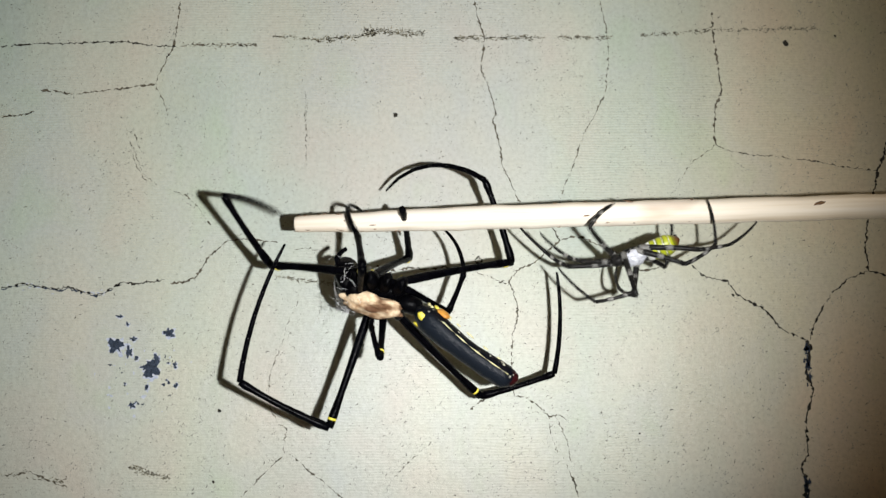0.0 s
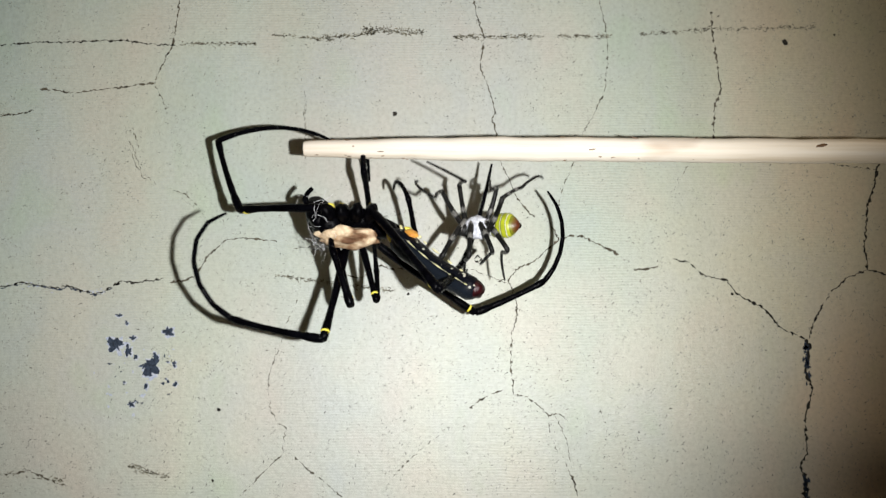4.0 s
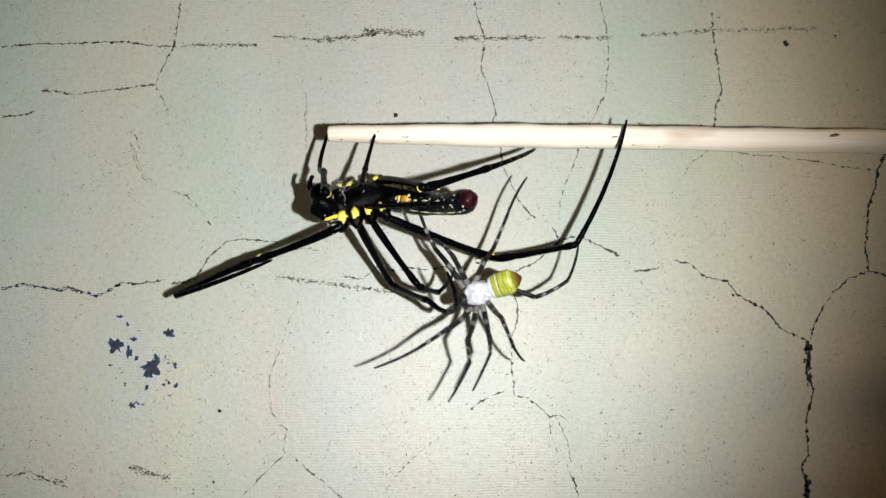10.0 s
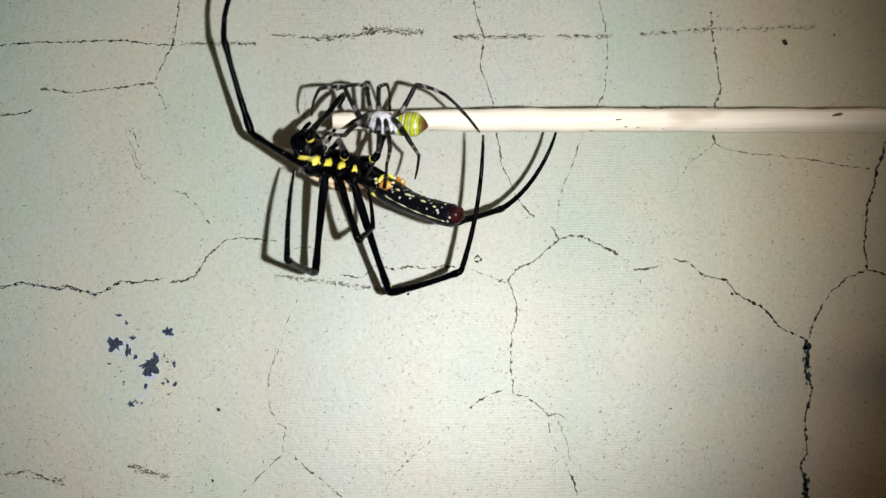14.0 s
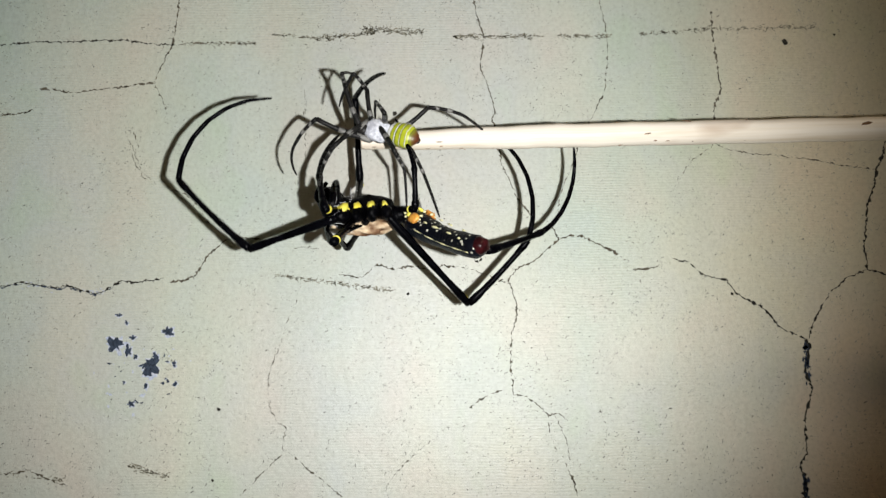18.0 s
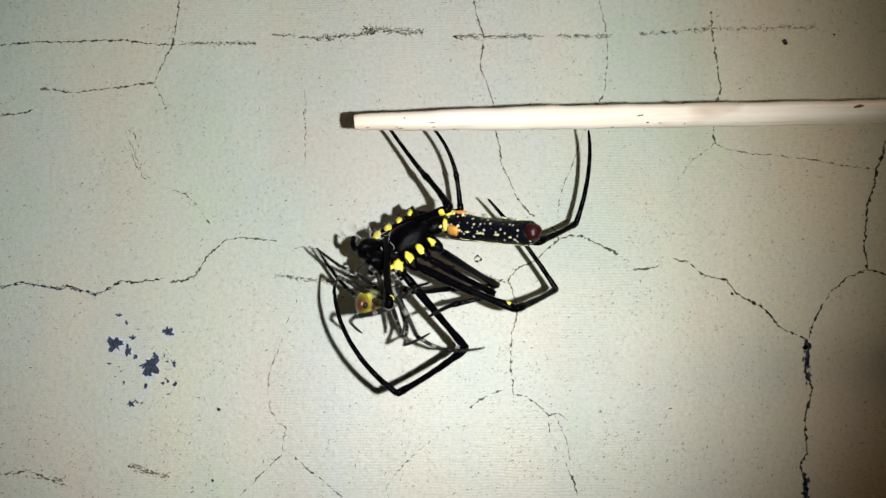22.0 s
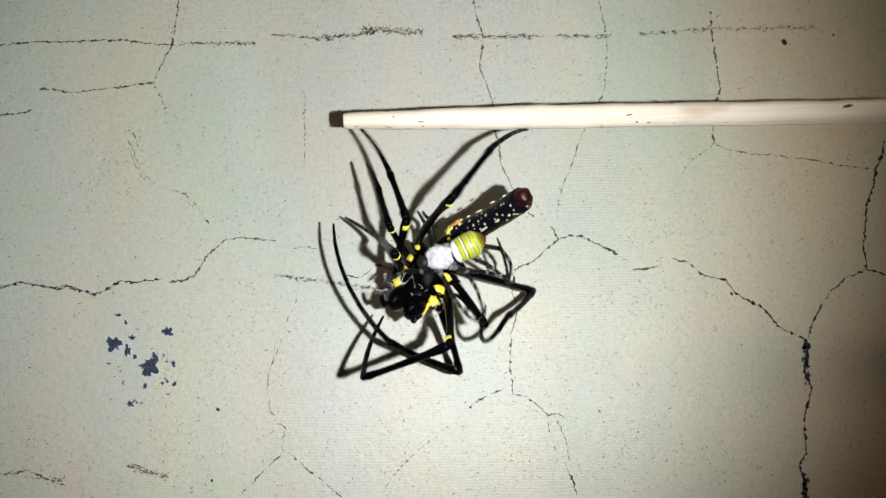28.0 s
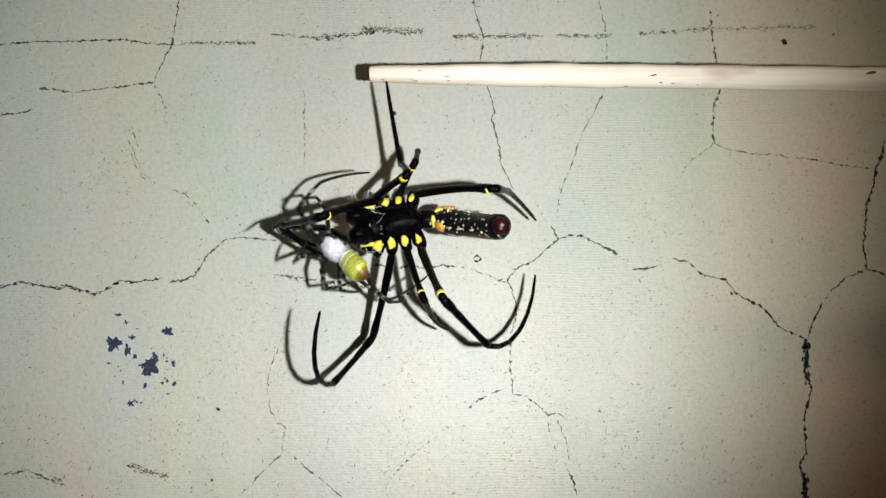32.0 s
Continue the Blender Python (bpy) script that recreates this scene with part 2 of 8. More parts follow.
crack(1, CRACK, .26, .05, (-98.9, 64.6), (-91.3, 65.3), (-83.8, 65.3), (-76.2, 65.7), (-71.2, 65.8), (-66.1, 64.9), (-59.8, 64.6))
crack(2, HAIRLINE, 0.27, .3, (-59.8, 64.6), (-54.7, 65.0), (-48.4, 65.1), (-42.1, 64.9))
crack(3, HAIRLINE, 0.30, .15, (-59.2, 75.2), (-59.7, 69.9), (-60.3, 64.9), (-61.9, 61.4), (-63.3, 58.1), (-64.2, 55.8))
crack(4, HAIRLINE, .3, .15, (-89.4, 54.6), (-85.7, 54.2), (-81.9, 53.6), (-78.2, 54.2), (-73.2, 54.6), (-68.2, 55.5), (-64.2, 55.8))
crack(5, HAIRLINE, .26, .3, (-64.2, 55.8), (-62.4, 52.9), (-61.3, 50.4), (-61.0, 48.4))
crack(6, HAIRLINE, .24, .3, (-97.8, 48.4), (-94.1, 48.7), (-90.4, 49.7))
crack(7, HAIRLINE, 0.14, .4, (-70.0, 45.9), (-68.7, 41.2), (-67.9, 38.9), (-67.2, 37.0), (-65.0, 34.9), (-62.7, 33.1))
crack(8, HAIRLINE, 0.20, .25, (-59.7, 32.2), (-56.0, 30.7), (-54.1, 28.8), (-52.1, 26.3), (-50.6, 24.2))
crack(9, CRACK, .3, .04, (-95.3, 10.6), (-90.5, 11.6), (-85.6, 10.8), (-82.6, 10.4), (-81.0, 11.0), (-78.3, 10.1), (-74.6, 9.1), (-72.2, 10.1), (-69.3, 11.9), (-66.2, 11.6), (-63.2, 11.9), (-60.2, 12.5))
crack(10, HAIRLINE, 0.30, .1, (-58.9, 11.6), (-55.3, 12.1), (-53.5, 13.0), (-52.0, 15.2), (-51.2, 17.1), (-48.8, 19.2), (-47.0, 20.8), (-43.4, 21.4), (-39.7, 20.9), (-36.0, 20.4))
crack(11, HAIRLINE, 0.20, .4, (-32.3, 18.9), (-29.8, 19.3), (-27.2, 18.9))
crack(12, HAIRLINE, 0.27, .1, (6.9, 75.2), (7.7, 71.2), (9.0, 67.2), (9.0, 64.0), (8.3, 59.4), (9.8, 55.5), (11.0, 51.6), (11.5, 49.1), (10.7, 47.8), (11.7, 44.6), (12.5, 41.4), (12.8, 37.6), (14.0, 34.9), (15.5, 32.0))
crack(13, HAIRLINE, 0.24, .25, (15.5, 32.0), (16.1, 30.1), (17.4, 28.2), (19.8, 25.7))
crack(14, HAIRLINE, 0.17, .30, (35.1, 75.2), (36.2, 69.9), (36.7, 65.3), (36.6, 60.7), (35.8, 54.2), (33.8, 49.7), (31.9, 46.5), (30.6, 44.0), (29.3, 40.2), (28.0, 36.4), (26.7, 33.8), (25.4, 30.1), (25.0, 26.3))
crack(15, HAIRLINE, 0.27, .1, (23.4, 23.9), (24.3, 22.6), (25.0, 20.8), (22.7, 18.9), (20.9, 17.1), (19.0, 15.9), (16.6, 15.0), (14.7, 13.2), (14.1, 12.2), (14.7, 10.4), (15.9, 6.7), (15.6, 3.1), (14.6, 0.7), (14.6, -2.9), (14.3, -6.5), (14.9, -10.0), (14.8, -12.2))
crack(16, HAIRLINE, 0.30, .1, (25.0, 20.8), (27.1, 21.6), (30.1, 21.6), (32.6, 20.4), (35.6, 18.9), (38.0, 17.7))
crack(17, HAIRLINE, 0.22, .2, (14.8, -12.2), (16.9, -12.4), (19.3, -13.8), (22.2, -16.5), (24.6, -16.2), (26.4, -17.7))
crack(18, HAIRLINE, .26, .25, (12.7, -11.2), (10.3, -12.0), (7.3, -13.8), (5.5, -15.0))
crack(19, HAIRLINE, 0.13, .5, (22.2, -16.5), (22.7, -20.6), (23.9, -24.1))
crack(20, HAIRLINE, .26, .15, (25.6, -26.4), (26.2, -27.6), (27.3, -29.9), (28.4, -33.5))
crack(21, HAIRLINE, 0.30, .12, (60.1, 72.5), (60.2, 68.6), (60.6, 63.3), (61.1, 59.4), (61.5, 54.2), (60.1, 51.0), (59.7, 47.2), (59.5, 44.0), (59.9, 42.1))
crack(22, HAIRLINE, 0.17, .35, (59.9, 42.1), (57.2, 40.2), (54.6, 38.3), (52.7, 35.7), (51.4, 33.2))
crack(23, HAIRLINE, 0.2, .3, (59.9, 42.1), (62.8, 40.8), (67.7, 39.9), (72.7, 39.5), (77.6, 38.9), (82.5, 38.3), (87.4, 37.2), (92.3, 36.6), (94.8, 36.4))
crack(24, CRACK, .4, .05, (97.4, 42.7), (96.2, 38.9), (94.8, 36.1), (94.4, 33.2), (92.5, 28.8), (91.8, 23.9), (91.2, 18.9), (91.6, 14.3))
crack(25, CRACK, .25, .05, (91.6, 14.3), (93.4, 14.0), (95.5, 13.2), (98.1, 12.2))
crack(26, CRACK, .26, .05, (91.6, 14.3), (87.8, 13.0), (83.4, 9.7), (81.4, 6.7), (79.4, 3.1), (78.2, -0.5))
crack(27, CRACK, .36, .04, (77.4, -0.5), (73.2, 1.3), (71.5, 2.5), (69.8, 4.9), (68.0, 6.7), (65.1, 7.9))
crack(28, CRACK, .26, .08, (65.1, 7.9), (62.7, 9.7), (61.0, 12.2), (58.6, 12.5), (55.6, 13.4), (53.2, 15.9), (49.6, 16.7))
crack(29, HAIRLINE, 0.27, .1, (41.0, 14.3), (44.6, 14.6), (46.5, 15.2))
crack(30, CRACK, .7, .0, (77.7, -0.5), (77.8, -4.1), (77.0, -7.1), (78.3, -11.2))
crack(31, CRACK, .4, .03, (78.3, -11.2), (77.2, -14.8), (76.5, -16.5), (76.3, -20.6), (76.5, -24.1), (74.9, -27.0))
crack(32, CRACK, .8, .0, (74.9, -27.0), (75.8, -29.9), (75.6, -33.5), (76.0, -36.7))
crack(33, HAIRLINE, 0.27, .2, (-92.8, -28.7), (-89.2, -28.5), (-86.9, -27.8), (-83.9, -29.0), (-80.8, -30.4), (-78.4, -31.0))
crack(34, HAIRLINE, .2, .4, (-33.4, -24.1), (-36.0, -26.6), (-38.2, -28.7), (-40.6, -31.3), (-42.8, -33.5))
crack(35, HAIRLINE, .22, .35, (-32.5, -24.3), (-29.5, -26.4), (-27.0, -28.7), (-24.1, -30.8), (-21.0, -33.3))
crack(36, HAIRLINE, 0.11, .6, (-30.5, 53.6), (-30.7, 49.1), (-30.4, 45.2), (-30.0, 37.6))
crack(37, HAIRLINE, .15, .55, (-31.3, 7.9), (-33.4, 3.1), (-34.7, -1.7), (-36.8, -7.1), (-37.2, -8.9), (-36.6, -14.8), (-35.1, -17.7), (-33.1, -19.1), (-33.7, -22.9), (-33.4, -24.1))
crack(38, HAIRLINE, .16, .6, (-1.0, -20.6), (-4.6, -23.5), (-8.1, -26.4), (-11.1, -29.9), (-12.0, -31.9))
crack(39, HAIRLINE, .12, .6, (33.2, -15.3), (34.7, -19.4), (33.7, -24.1))
crack(40, HAIRLINE, 0.30, .12, (-22.4, 13.3), (-17.5, 12.6), (-14.2, 15.4), (-10.6, 14.3), (-7.3, 15.1), (-3.9, 14.6), (0.1, 15.3), (2.7, 14.8))
crack(41, HAIRLINE, 0.22, .3, (9.3, 13.4), (11.7, 11.9), (14.1, 12.2))
crack(42, CRACK, 0.24, .05, (6.6, 16.6), (7.5, 17.5), (8.4, 16.7), (7.6, 15.8), (6.8, 16.5))
crack(43, HAIRLINE, 0.16, .4, (-68.4, 45.9), (-66.9, 41.2))
crack(44, OLD_BLUE, 0.26, .2, (-95.3, 10.4), (-90.5, 11.4), (-85.6, 10.6), (-82.6, 10.1), (-81.0, 10.7), (-78.3, 9.8), (-74.6, 8.8), (-72.2, 9.8), (-69.3, 11.6))
crack(45, HAIRLINE, 0.08, .45, (-30.6, 54.4), (-30.1, 50.5), (-30.7, 47.3), (-29.6, 43.5))
crack(46, HAIRLINE, 0.16, .45, (41.0, 14.4), (44.0, 14.6), (46.8, 15.4))
crack(47, HAIRLINE, 0.16, .45, (-65.4, -26.3), (-61.8, -27.9), (-57.2, -29.3))
crack(48, HAIRLINE, 0.14, .45, (23.4, -16.4), (25.1, -19.3), (26.3, -22.8), (26.8, -27.4))
crack(49, HAIRLINE, 0.14, .45, (2.0, 15.1), (6.2, 14.4), (10.7, 12.7), (14.7, 11.1))
crack(50, HAIRLINE, 0.2, .45, (-97.9, 48.8), (-94.1, 48.7), (-91.0, 49.6))
crack(51, HAIRLINE, 0.09, .45, (-68.9, 42.8), (-66.8, 37.8), (-66.0, 35.0), (-64.5, 33.7))
crack(52, HAIRLINE, 0.09, .45, (-37.6, -11.1), (-36.5, -6.3), (-34.2, -2.8))

SCUFFS = ((-58.5, 64.9, -42.1, 65.1, 0.73, 60),
          (-38.4, 67.0, -28.3, 66.2, 0.49, 50),
          (-28.3, 66.2, -15.7, 67.5, 0.85, 120),
          (-18.2, 68.3, -4.9, 67.5, 0.98, 130),
          (2.0, 66.5, 22.2, 66.6, 0.73, 140),
          (25.4, 66.6, 37.4, 66.8, 0.61, 60),
          (43.7, 67.2, 58.9, 68.3, 0.61, 60),
          (58.9, 68.3, 83.0, 68.8, 0.73, 70),
          (-36.4, 13.2, -27.3, 11.9, 0.49, 40),
          (-27.3, 11.8, -11.4, 9.9, 0.61, 80),
          (-66.2, -27.0, -57.3, -29.3, 0.98, 60),
          (-92.8, -28.5, -79.7, -29.9, 0.61, 30))
CHIPS = ((-69.8, -1.7, 1.95, 1.59),
         (-67.0, -3.1, 0.85, 1.22),
         (-62.3, -6.5, 1.59, 1.95),
         (-63.6, -6.2, 0.98, 0.61),
         (-61.3, -4.3, 0.61, 0.98),
         (-58.8, 0.9, 1.22, 0.98),
         (-69.4, 4.5, 0.61, 0.37),
         (-67.7, 2.9, 0.49, 0.37),
         (-57.2, -5.9, 0.49, 0.73),
         (-58.6, -5.3, 0.37, 0.24),
         (-58.9, -8.9, 0.24, 0.24),
         (-56.9, -10.0, 0.49, 0.49),
         (-66.1, -14.1, 0.73, 0.61),
         (-67.6, -9.6, 0.37, 0.24),
         (-65.5, -4.3, 0.49, 0.49),
         (-63.0, -10.4, 0.49, 0.85),
         (-62.7, -7.9, 0.98, 0.61),
         (-66.2, -0.2, 0.73, 0.49))
SPECKS = ((-10.7, 48.9, 0.49), (76.3, 65.3, 0.61), (-7.5, 9.1, 0.30), (-47.4, -15.3, 0.37), (-48.2, -29.9, 0.30), (62.1, 9.1, 0.30), (41.2, -20.0, 0.18), (87.4, 67.0, 0.24))


def patch(bm, x, z, w, h, y, rnd, ragged=0.35):
    n, seed = 23, x * 3.7 + z
    ring = []
    for k in range(n):
        a = 2 * math.pi * k / n
        f = 1 + rnd.uniform(-ragged, ragged) * 0.45 + ragged * 1.5 * noise.noise(Vector((1.9 * math.cos(a) + seed, 1.9 * math.sin(a), 0.5)))
        ring.append(bm.verts.new(((x + w * f * math.cos(a)) * MM, y, EYE + (z + h * f * math.sin(a)) * MM)))
    bm.faces.new(ring[::-1])


rnd = random.Random(5)
for x, z, w, h in CHIPS:
    rim = bmesh.new()
    patch(rim, x + 0.1, z - 0.1, w * 1.15, h * 1.15, -0.00005 - rnd.uniform(0, 0.00003), rnd, 0.5)
    rim = part("paint_chip", rim, PALE_BLUE, wall, "flaked spot showing old pale blue paint")
    core = bmesh.new()
    patch(core, x, z, w * 0.9, h * 0.9, -0.0001 - rnd.uniform(0, 0.00003), rnd, 0.65)
    part("chip_core", core, OLD_BLUE, rim, "dark blue older paint")
for k in range(34):
    bm = bmesh.new()
    patch(bm, rnd.gauss(-64, 5), rnd.gauss(-8, 5), rnd.uniform(0.12, 0.4), rnd.uniform(0.12, 0.35), -0.00004 - k * 0.000001, rnd, 0.7)
    part("paint_chip", bm, PALE_BLUE if k % 3 else OLD_BLUE, wall)
for x, z, r in SPECKS:
    bm = bmesh.new()
    patch(bm, x, z, r, r, -0.00008, rnd)
    part("speck", bm, CRACK, wall)
# Old blue paint showing in the widest crack.
bm = bmesh.new()
for k in range(34):
    top = k % 2
    z = rnd.uniform(-10, -1.5) if top else rnd.uniform(-34, -29)
    patch(bm, rnd.gauss(77.4 if top else 75.8, 0.3), z, rnd.uniform(0.15, 0.4), rnd.uniform(0.2, 0.8), -0.00009, rnd, 0.5)
part("crack_paint", bm, OLD_BLUE, wall, "old blue paint in a crack")
bm = bmesh.new()
for k in range(30):
    x = rnd.choice((rnd.uniform(-95, -82), rnd.gauss(-74.5, 1.2)))
    z = 11.2 - 0.12 * (x + 95) + (0.5 if x < -80 else 0.9) + rnd.gauss(0, 0.35)
    patch(bm, x, z, rnd.uniform(0.08, 0.3), rnd.uniform(0.06, 0.16), -0.00005 - k * 0.000001, rnd, 0.6)
part("crack_paint", bm, PALE_BLUE, wall, "pale blue paint edging a crack")

# Fine dirt: flecks and scratches all over the wall, and the scuffed bands.
bm = bmesh.new()


def fleck(x, z, length, width, a):
    bend = rnd.uniform(-1.4, 1.4)
    path = [(x, z), (x + length * 0.5 * math.cos(a), z + length * 0.5 * math.sin(a)),
            (x + length * (0.5 * math.cos(a) + 0.5 * math.cos(a + bend)), z + length * (0.5 * math.sin(a) + 0.5 * math.sin(a + bend)))]
    ribbon(bm, path, (width * 0.4, width, width * 0.3), -0.00004)


for k in range(46000):
    x, z = rnd.uniform(-105, 105), rnd.uniform(-42, 82)
    low = 0.22 if z < 10 else 0.0
    if 0.9 * noise.noise(Vector((x * 0.06, z * 0.06, 8))) + 1.5 * noise.noise(Vector((x * 0.33, z * 0.33, 1))) + low + rnd.uniform(-1.25, 0.15) > 0:
        a = rnd.choice((rnd.uniform(-0.4, 0.6), rnd.uniform(0.6, 1.4), rnd.uniform(0, 3.1)))
        fleck(x, z, 0.12 + 0.75 * rnd.random() ** 2.6, rnd.choice((0.06, 0.09, 0.12, 0.16)) * rnd.uniform(0.7, 1.2), a)
for k in range(14000):
    x, z = rnd.uniform(-105, 105), rnd.uniform(-42, 82)
    if noise.noise(Vector((x * 0.03, z * 0.03, 3))) + rnd.uniform(-0.85, 0.2) > 0:
        a = rnd.choice((rnd.uniform(-0.3, 0.5), rnd.uniform(1.0, 2.1), rnd.uniform(0, 3.1)))
        fleck(x, z, rnd.uniform(0.15, 0.6), rnd.uniform(0.04, 0.09), a)
for k in range(130):
    fleck(rnd.gauss(11.5, 16), rnd.gauss(-5.1, 8), rnd.uniform(0.3, 0.9), rnd.uniform(0.10, 0.2), rnd.choice((rnd.uniform(-0.4, 0.5), rnd.uniform(0.8, 1.6))))
tagged(part("dirt_flecks", bm, FLECK, wall, "tiny dark scratches and dirt flecks"), kind="stuff")
bm = bmesh.new()
for x0, z0, x1, z1, spread, count in SCUFFS:
    for k in range(round(count * 1.7)):
        f = rnd.random()
        fleck(x0 + (x1 - x0) * f, z0 + (z1 - z0) * f + rnd.gauss(0, spread * 0.4), rnd.choice((0.2, 0.3, 0.5, 0.9)) * rnd.uniform(0.7, 1.4), rnd.uniform(0.1, 0.28), rnd.uniform(-0.5, 0.5))
tagged(part("scuff_marks", bm, SCUFF, wall, "dark scuffed marks along a trowel line"), kind="stuff")


# ---- the stick ----
stick = tagged(new("stick"), "pale peeled wooden stick held level before the wall", "stick")
path, radii = [], []
for x in [0, 0.15, 0.4, 1.2] + [150 * k / 45 for k in range(1, 46)]:
    path.append(Vector((x, 0, -0.2 + 0.12 * math.sin(x * 0.045) + 0.07 * math.sin(x * 0.4))) * MM)
    radii.append((1.4 + 0.82 * min(1, x / 32) ** 0.7 + 0.05 * math.sin(x * 0.9)) * MM)
shaft = part("shaft", sweep(path, radii, 16, 1.0, 0.015, 3), WOOD, stick)
part("knot", blob(1.3 * MM, 0.25 * MM, 0.4 * MM, (92.5 * MM, -1.98 * MM, 0.1 * MM), (0, -14, 0), 0.3, 1), mottled("dark_knot", (0.10, 0.05, 0.02), (0.20, 0.11, 0.05), 900, 0.7), shaft, "small dark brown knot")


marks, rnd = bmesh.new(), random.Random(9)
for k in range(46):
    x, a = 150 * rnd.random() ** 1.5, rnd.choice((rnd.gauss(1.35, 0.25), rnd.gauss(-1.2, 0.3), rnd.uniform(-1.2, 1.2)))
    r = 1.4 + 0.82 * min(1, x / 32) ** 0.7
    bit = blob(rnd.uniform(0.15, 0.9) * MM, 0.09 * MM, rnd.uniform(0.07, 0.17) * MM, (x * MM, -r * math.cos(a) * MM, (r * math.sin(a) - 0.1) * MM), (0, rnd.uniform(-12, 12), 0), 0.5, k, 1)
    data = bpy.data.meshes.new("bit")
    bit.to_mesh(data)
    bit.free()
    marks.from_mesh(data)
    bpy.data.meshes.remove(data)
tagged(part("grain_marks", marks, mottled("brown_grain_mark", (0.09, 0.05, 0.03), (0.30, 0.19, 0.11), 900, 0.7), shaft, "small brown marks in the wood"), kind="stuff")


# ---- spiders ----
class Spider:
    """An Empty in the middle of the front body (x ahead, z to the back) with an abdomen and eight jointed legs that are keyed on it."""

    def __init__(self, name, label, sizes, roots, half):
        self.root = tagged(new(name), label, "spider")
        self.sizes, self.roots, self.half = sizes, roots, half
        self.keys, self.legs, self.abdomen = [], {}, None

    def key(self, t, middle, ahead, belly, end, **legs):
        self.keys.append((t, [Vector(middle), Vector(ahead), Vector(belly), Vector(end)] + [Vector(p) for n in self.roots for p in legs[n]]))

    def between(self, t):
        k = self.keys
        i = max(0, min(len(k) - 2, sum(1 for a in k if a[0] <= t) - 1))
        (t0, a), (t1, b) = k[i], k[i + 1]
        f = min(1, max(0, (t - t0) / (t1 - t0)))
        before, after = k[max(i - 1, 0)], k[min(i + 2, len(k) - 1)]
        out = []
        for j in range(len(a)):
            h = t1 - t0
            m0 = (b[j] - before[1][j]) / max(t1 - before[0], 1e-3) * h * 0.7
            m1 = (after[1][j] - a[j]) / max(after[0] - t0, 1e-3) * h * 0.7
            out.append(a[j] * (2 * f**3 - 3 * f**2 + 1) + m0 * (f**3 - 2 * f**2 + f) + b[j] * (3 * f**2 - 2 * f**3) + m1 * (f**3 - f**2))
        return out

    def play(self):
        times = sorted({round(k[0], 2) for k in self.keys} | {round(0.25 * i, 2) for i in range(129)})
        rows = {"body": [], "abdomen": []}
        for t in times:
            middle, ahead, belly, end, *joints = self.between(t)
            x = ahead.normalized()
            z = -(belly - x * belly.dot(x)).normalized()
            y = z.cross(x)
            turn = Matrix((x, y, z)).transposed()
            body = Matrix.LocRotScale((Vector((middle.x, middle.y, middle.z)) * MM) + Vector((0, 0, EYE)), turn, None)
            rows["body"].append((t, body))
            inward = turn.transposed()
            waist = Vector((-self.half, 0, 0))
            way = inward @ (end - middle) - waist
            rows["abdomen"].append((t, self.along(waist, -way, Vector((0, 0, 1)))))
            for i, (n, root) in enumerate(self.roots.items()):
                at, before = Vector(root), Vector((0, math.copysign(1, root[1]), 0))
                goals = [inward @ (p - middle) for p in joints[3 * i:3 * i + 3]]
                lengths = (*self.sizes[n][:2], *[self.sizes[n][2] / FEET] * FEET)
                for s, length in enumerate(lengths):
                    if s == 2:
                        ways = self.curl(goals[2] - at, before, self.sizes[n][2])
                    d = (goals[s] - at).normalized() if s < 2 else ways[s - 2]
                    rows.setdefault((n, s), []).append((t, self.along(at, d, before)))
                    at, before = at + d * length, d
        walk(self.root, rows["body"])
        walk(self.abdomen, rows["abdomen"])
        for (n, s), r in ((k, r) for k, r in rows.items() if isinstance(k, tuple)):
            walk(self.legs[n][s], r)

    def curl(self, way, before, length):
        """The ways of the foot's pieces: they curl on from the piece before, on a circle, so that their chord is the given way."""
        share = min(max(way.length / length, 0.3), 0.995)
        u = way.normalized()
        side = before - u * before.dot(u)
        side = side.normalized() if side.length > 1e-3 else u.orthogonal().normalized()
        steps = [k - (FEET - 1) / 2 for k in range(FEET)]
        low, high = 0.0, 1.4
        for _ in range(24):
            a = (low + high) / 2
            low, high = (a, high) if sum(math.cos(a * k) for k in steps) / FEET > share else (low, a)
        return [u * math.cos(a * k) - side * math.sin(a * k) for k in steps]

    def along(self, at, d, up):
        """A pose in millimetres of the body's space with x along d and z towards up."""
        x = d.normalized()
        z = up - x * up.dot(x)
        z = z.normalized() if z.length > 1e-3 else x.orthogonal().normalized()
        return Matrix.LocRotScale(at * MM, Matrix((x, z.cross(x), z)).transposed(), None)


def segment(length, profile, bow=0.0, sides=9, n=14):
    """A leg piece along x: radii in millimetres at even steps, bowed towards z."""
    path, radii = [], []
    for k in range(n + 1):
        f = k / n
        path.append(Vector((length * f, 0, bow * length * 4 * f * (1 - f))) * MM)
        g = f * (len(profile) - 1)
        i = min(int(g), len(profile) - 2)
        radii.append((profile[i] + (profile[i + 1] - profile[i]) * (g - i)) * MM)
    return sweep(path, radii, sides, 1.0, 0.03)


def ring(at, width, radius, x_bow=0.0):
    return sweep([Vector((at + width * (k / 4 - 0.5), 0, x_bow)) * MM for k in range(5)], [radius * f * MM for f in (0.94, 1.0, 1.03, 1.0, 0.94)], 9)


FEET = 6  # pieces of the last stretch of a leg
SIDES = {"n": -1, "f": 1, "b": -1, "a": 1}
SPREAD = {"1": 3.9, "2": 1.3, "3": -1.3, "4": -3.9}


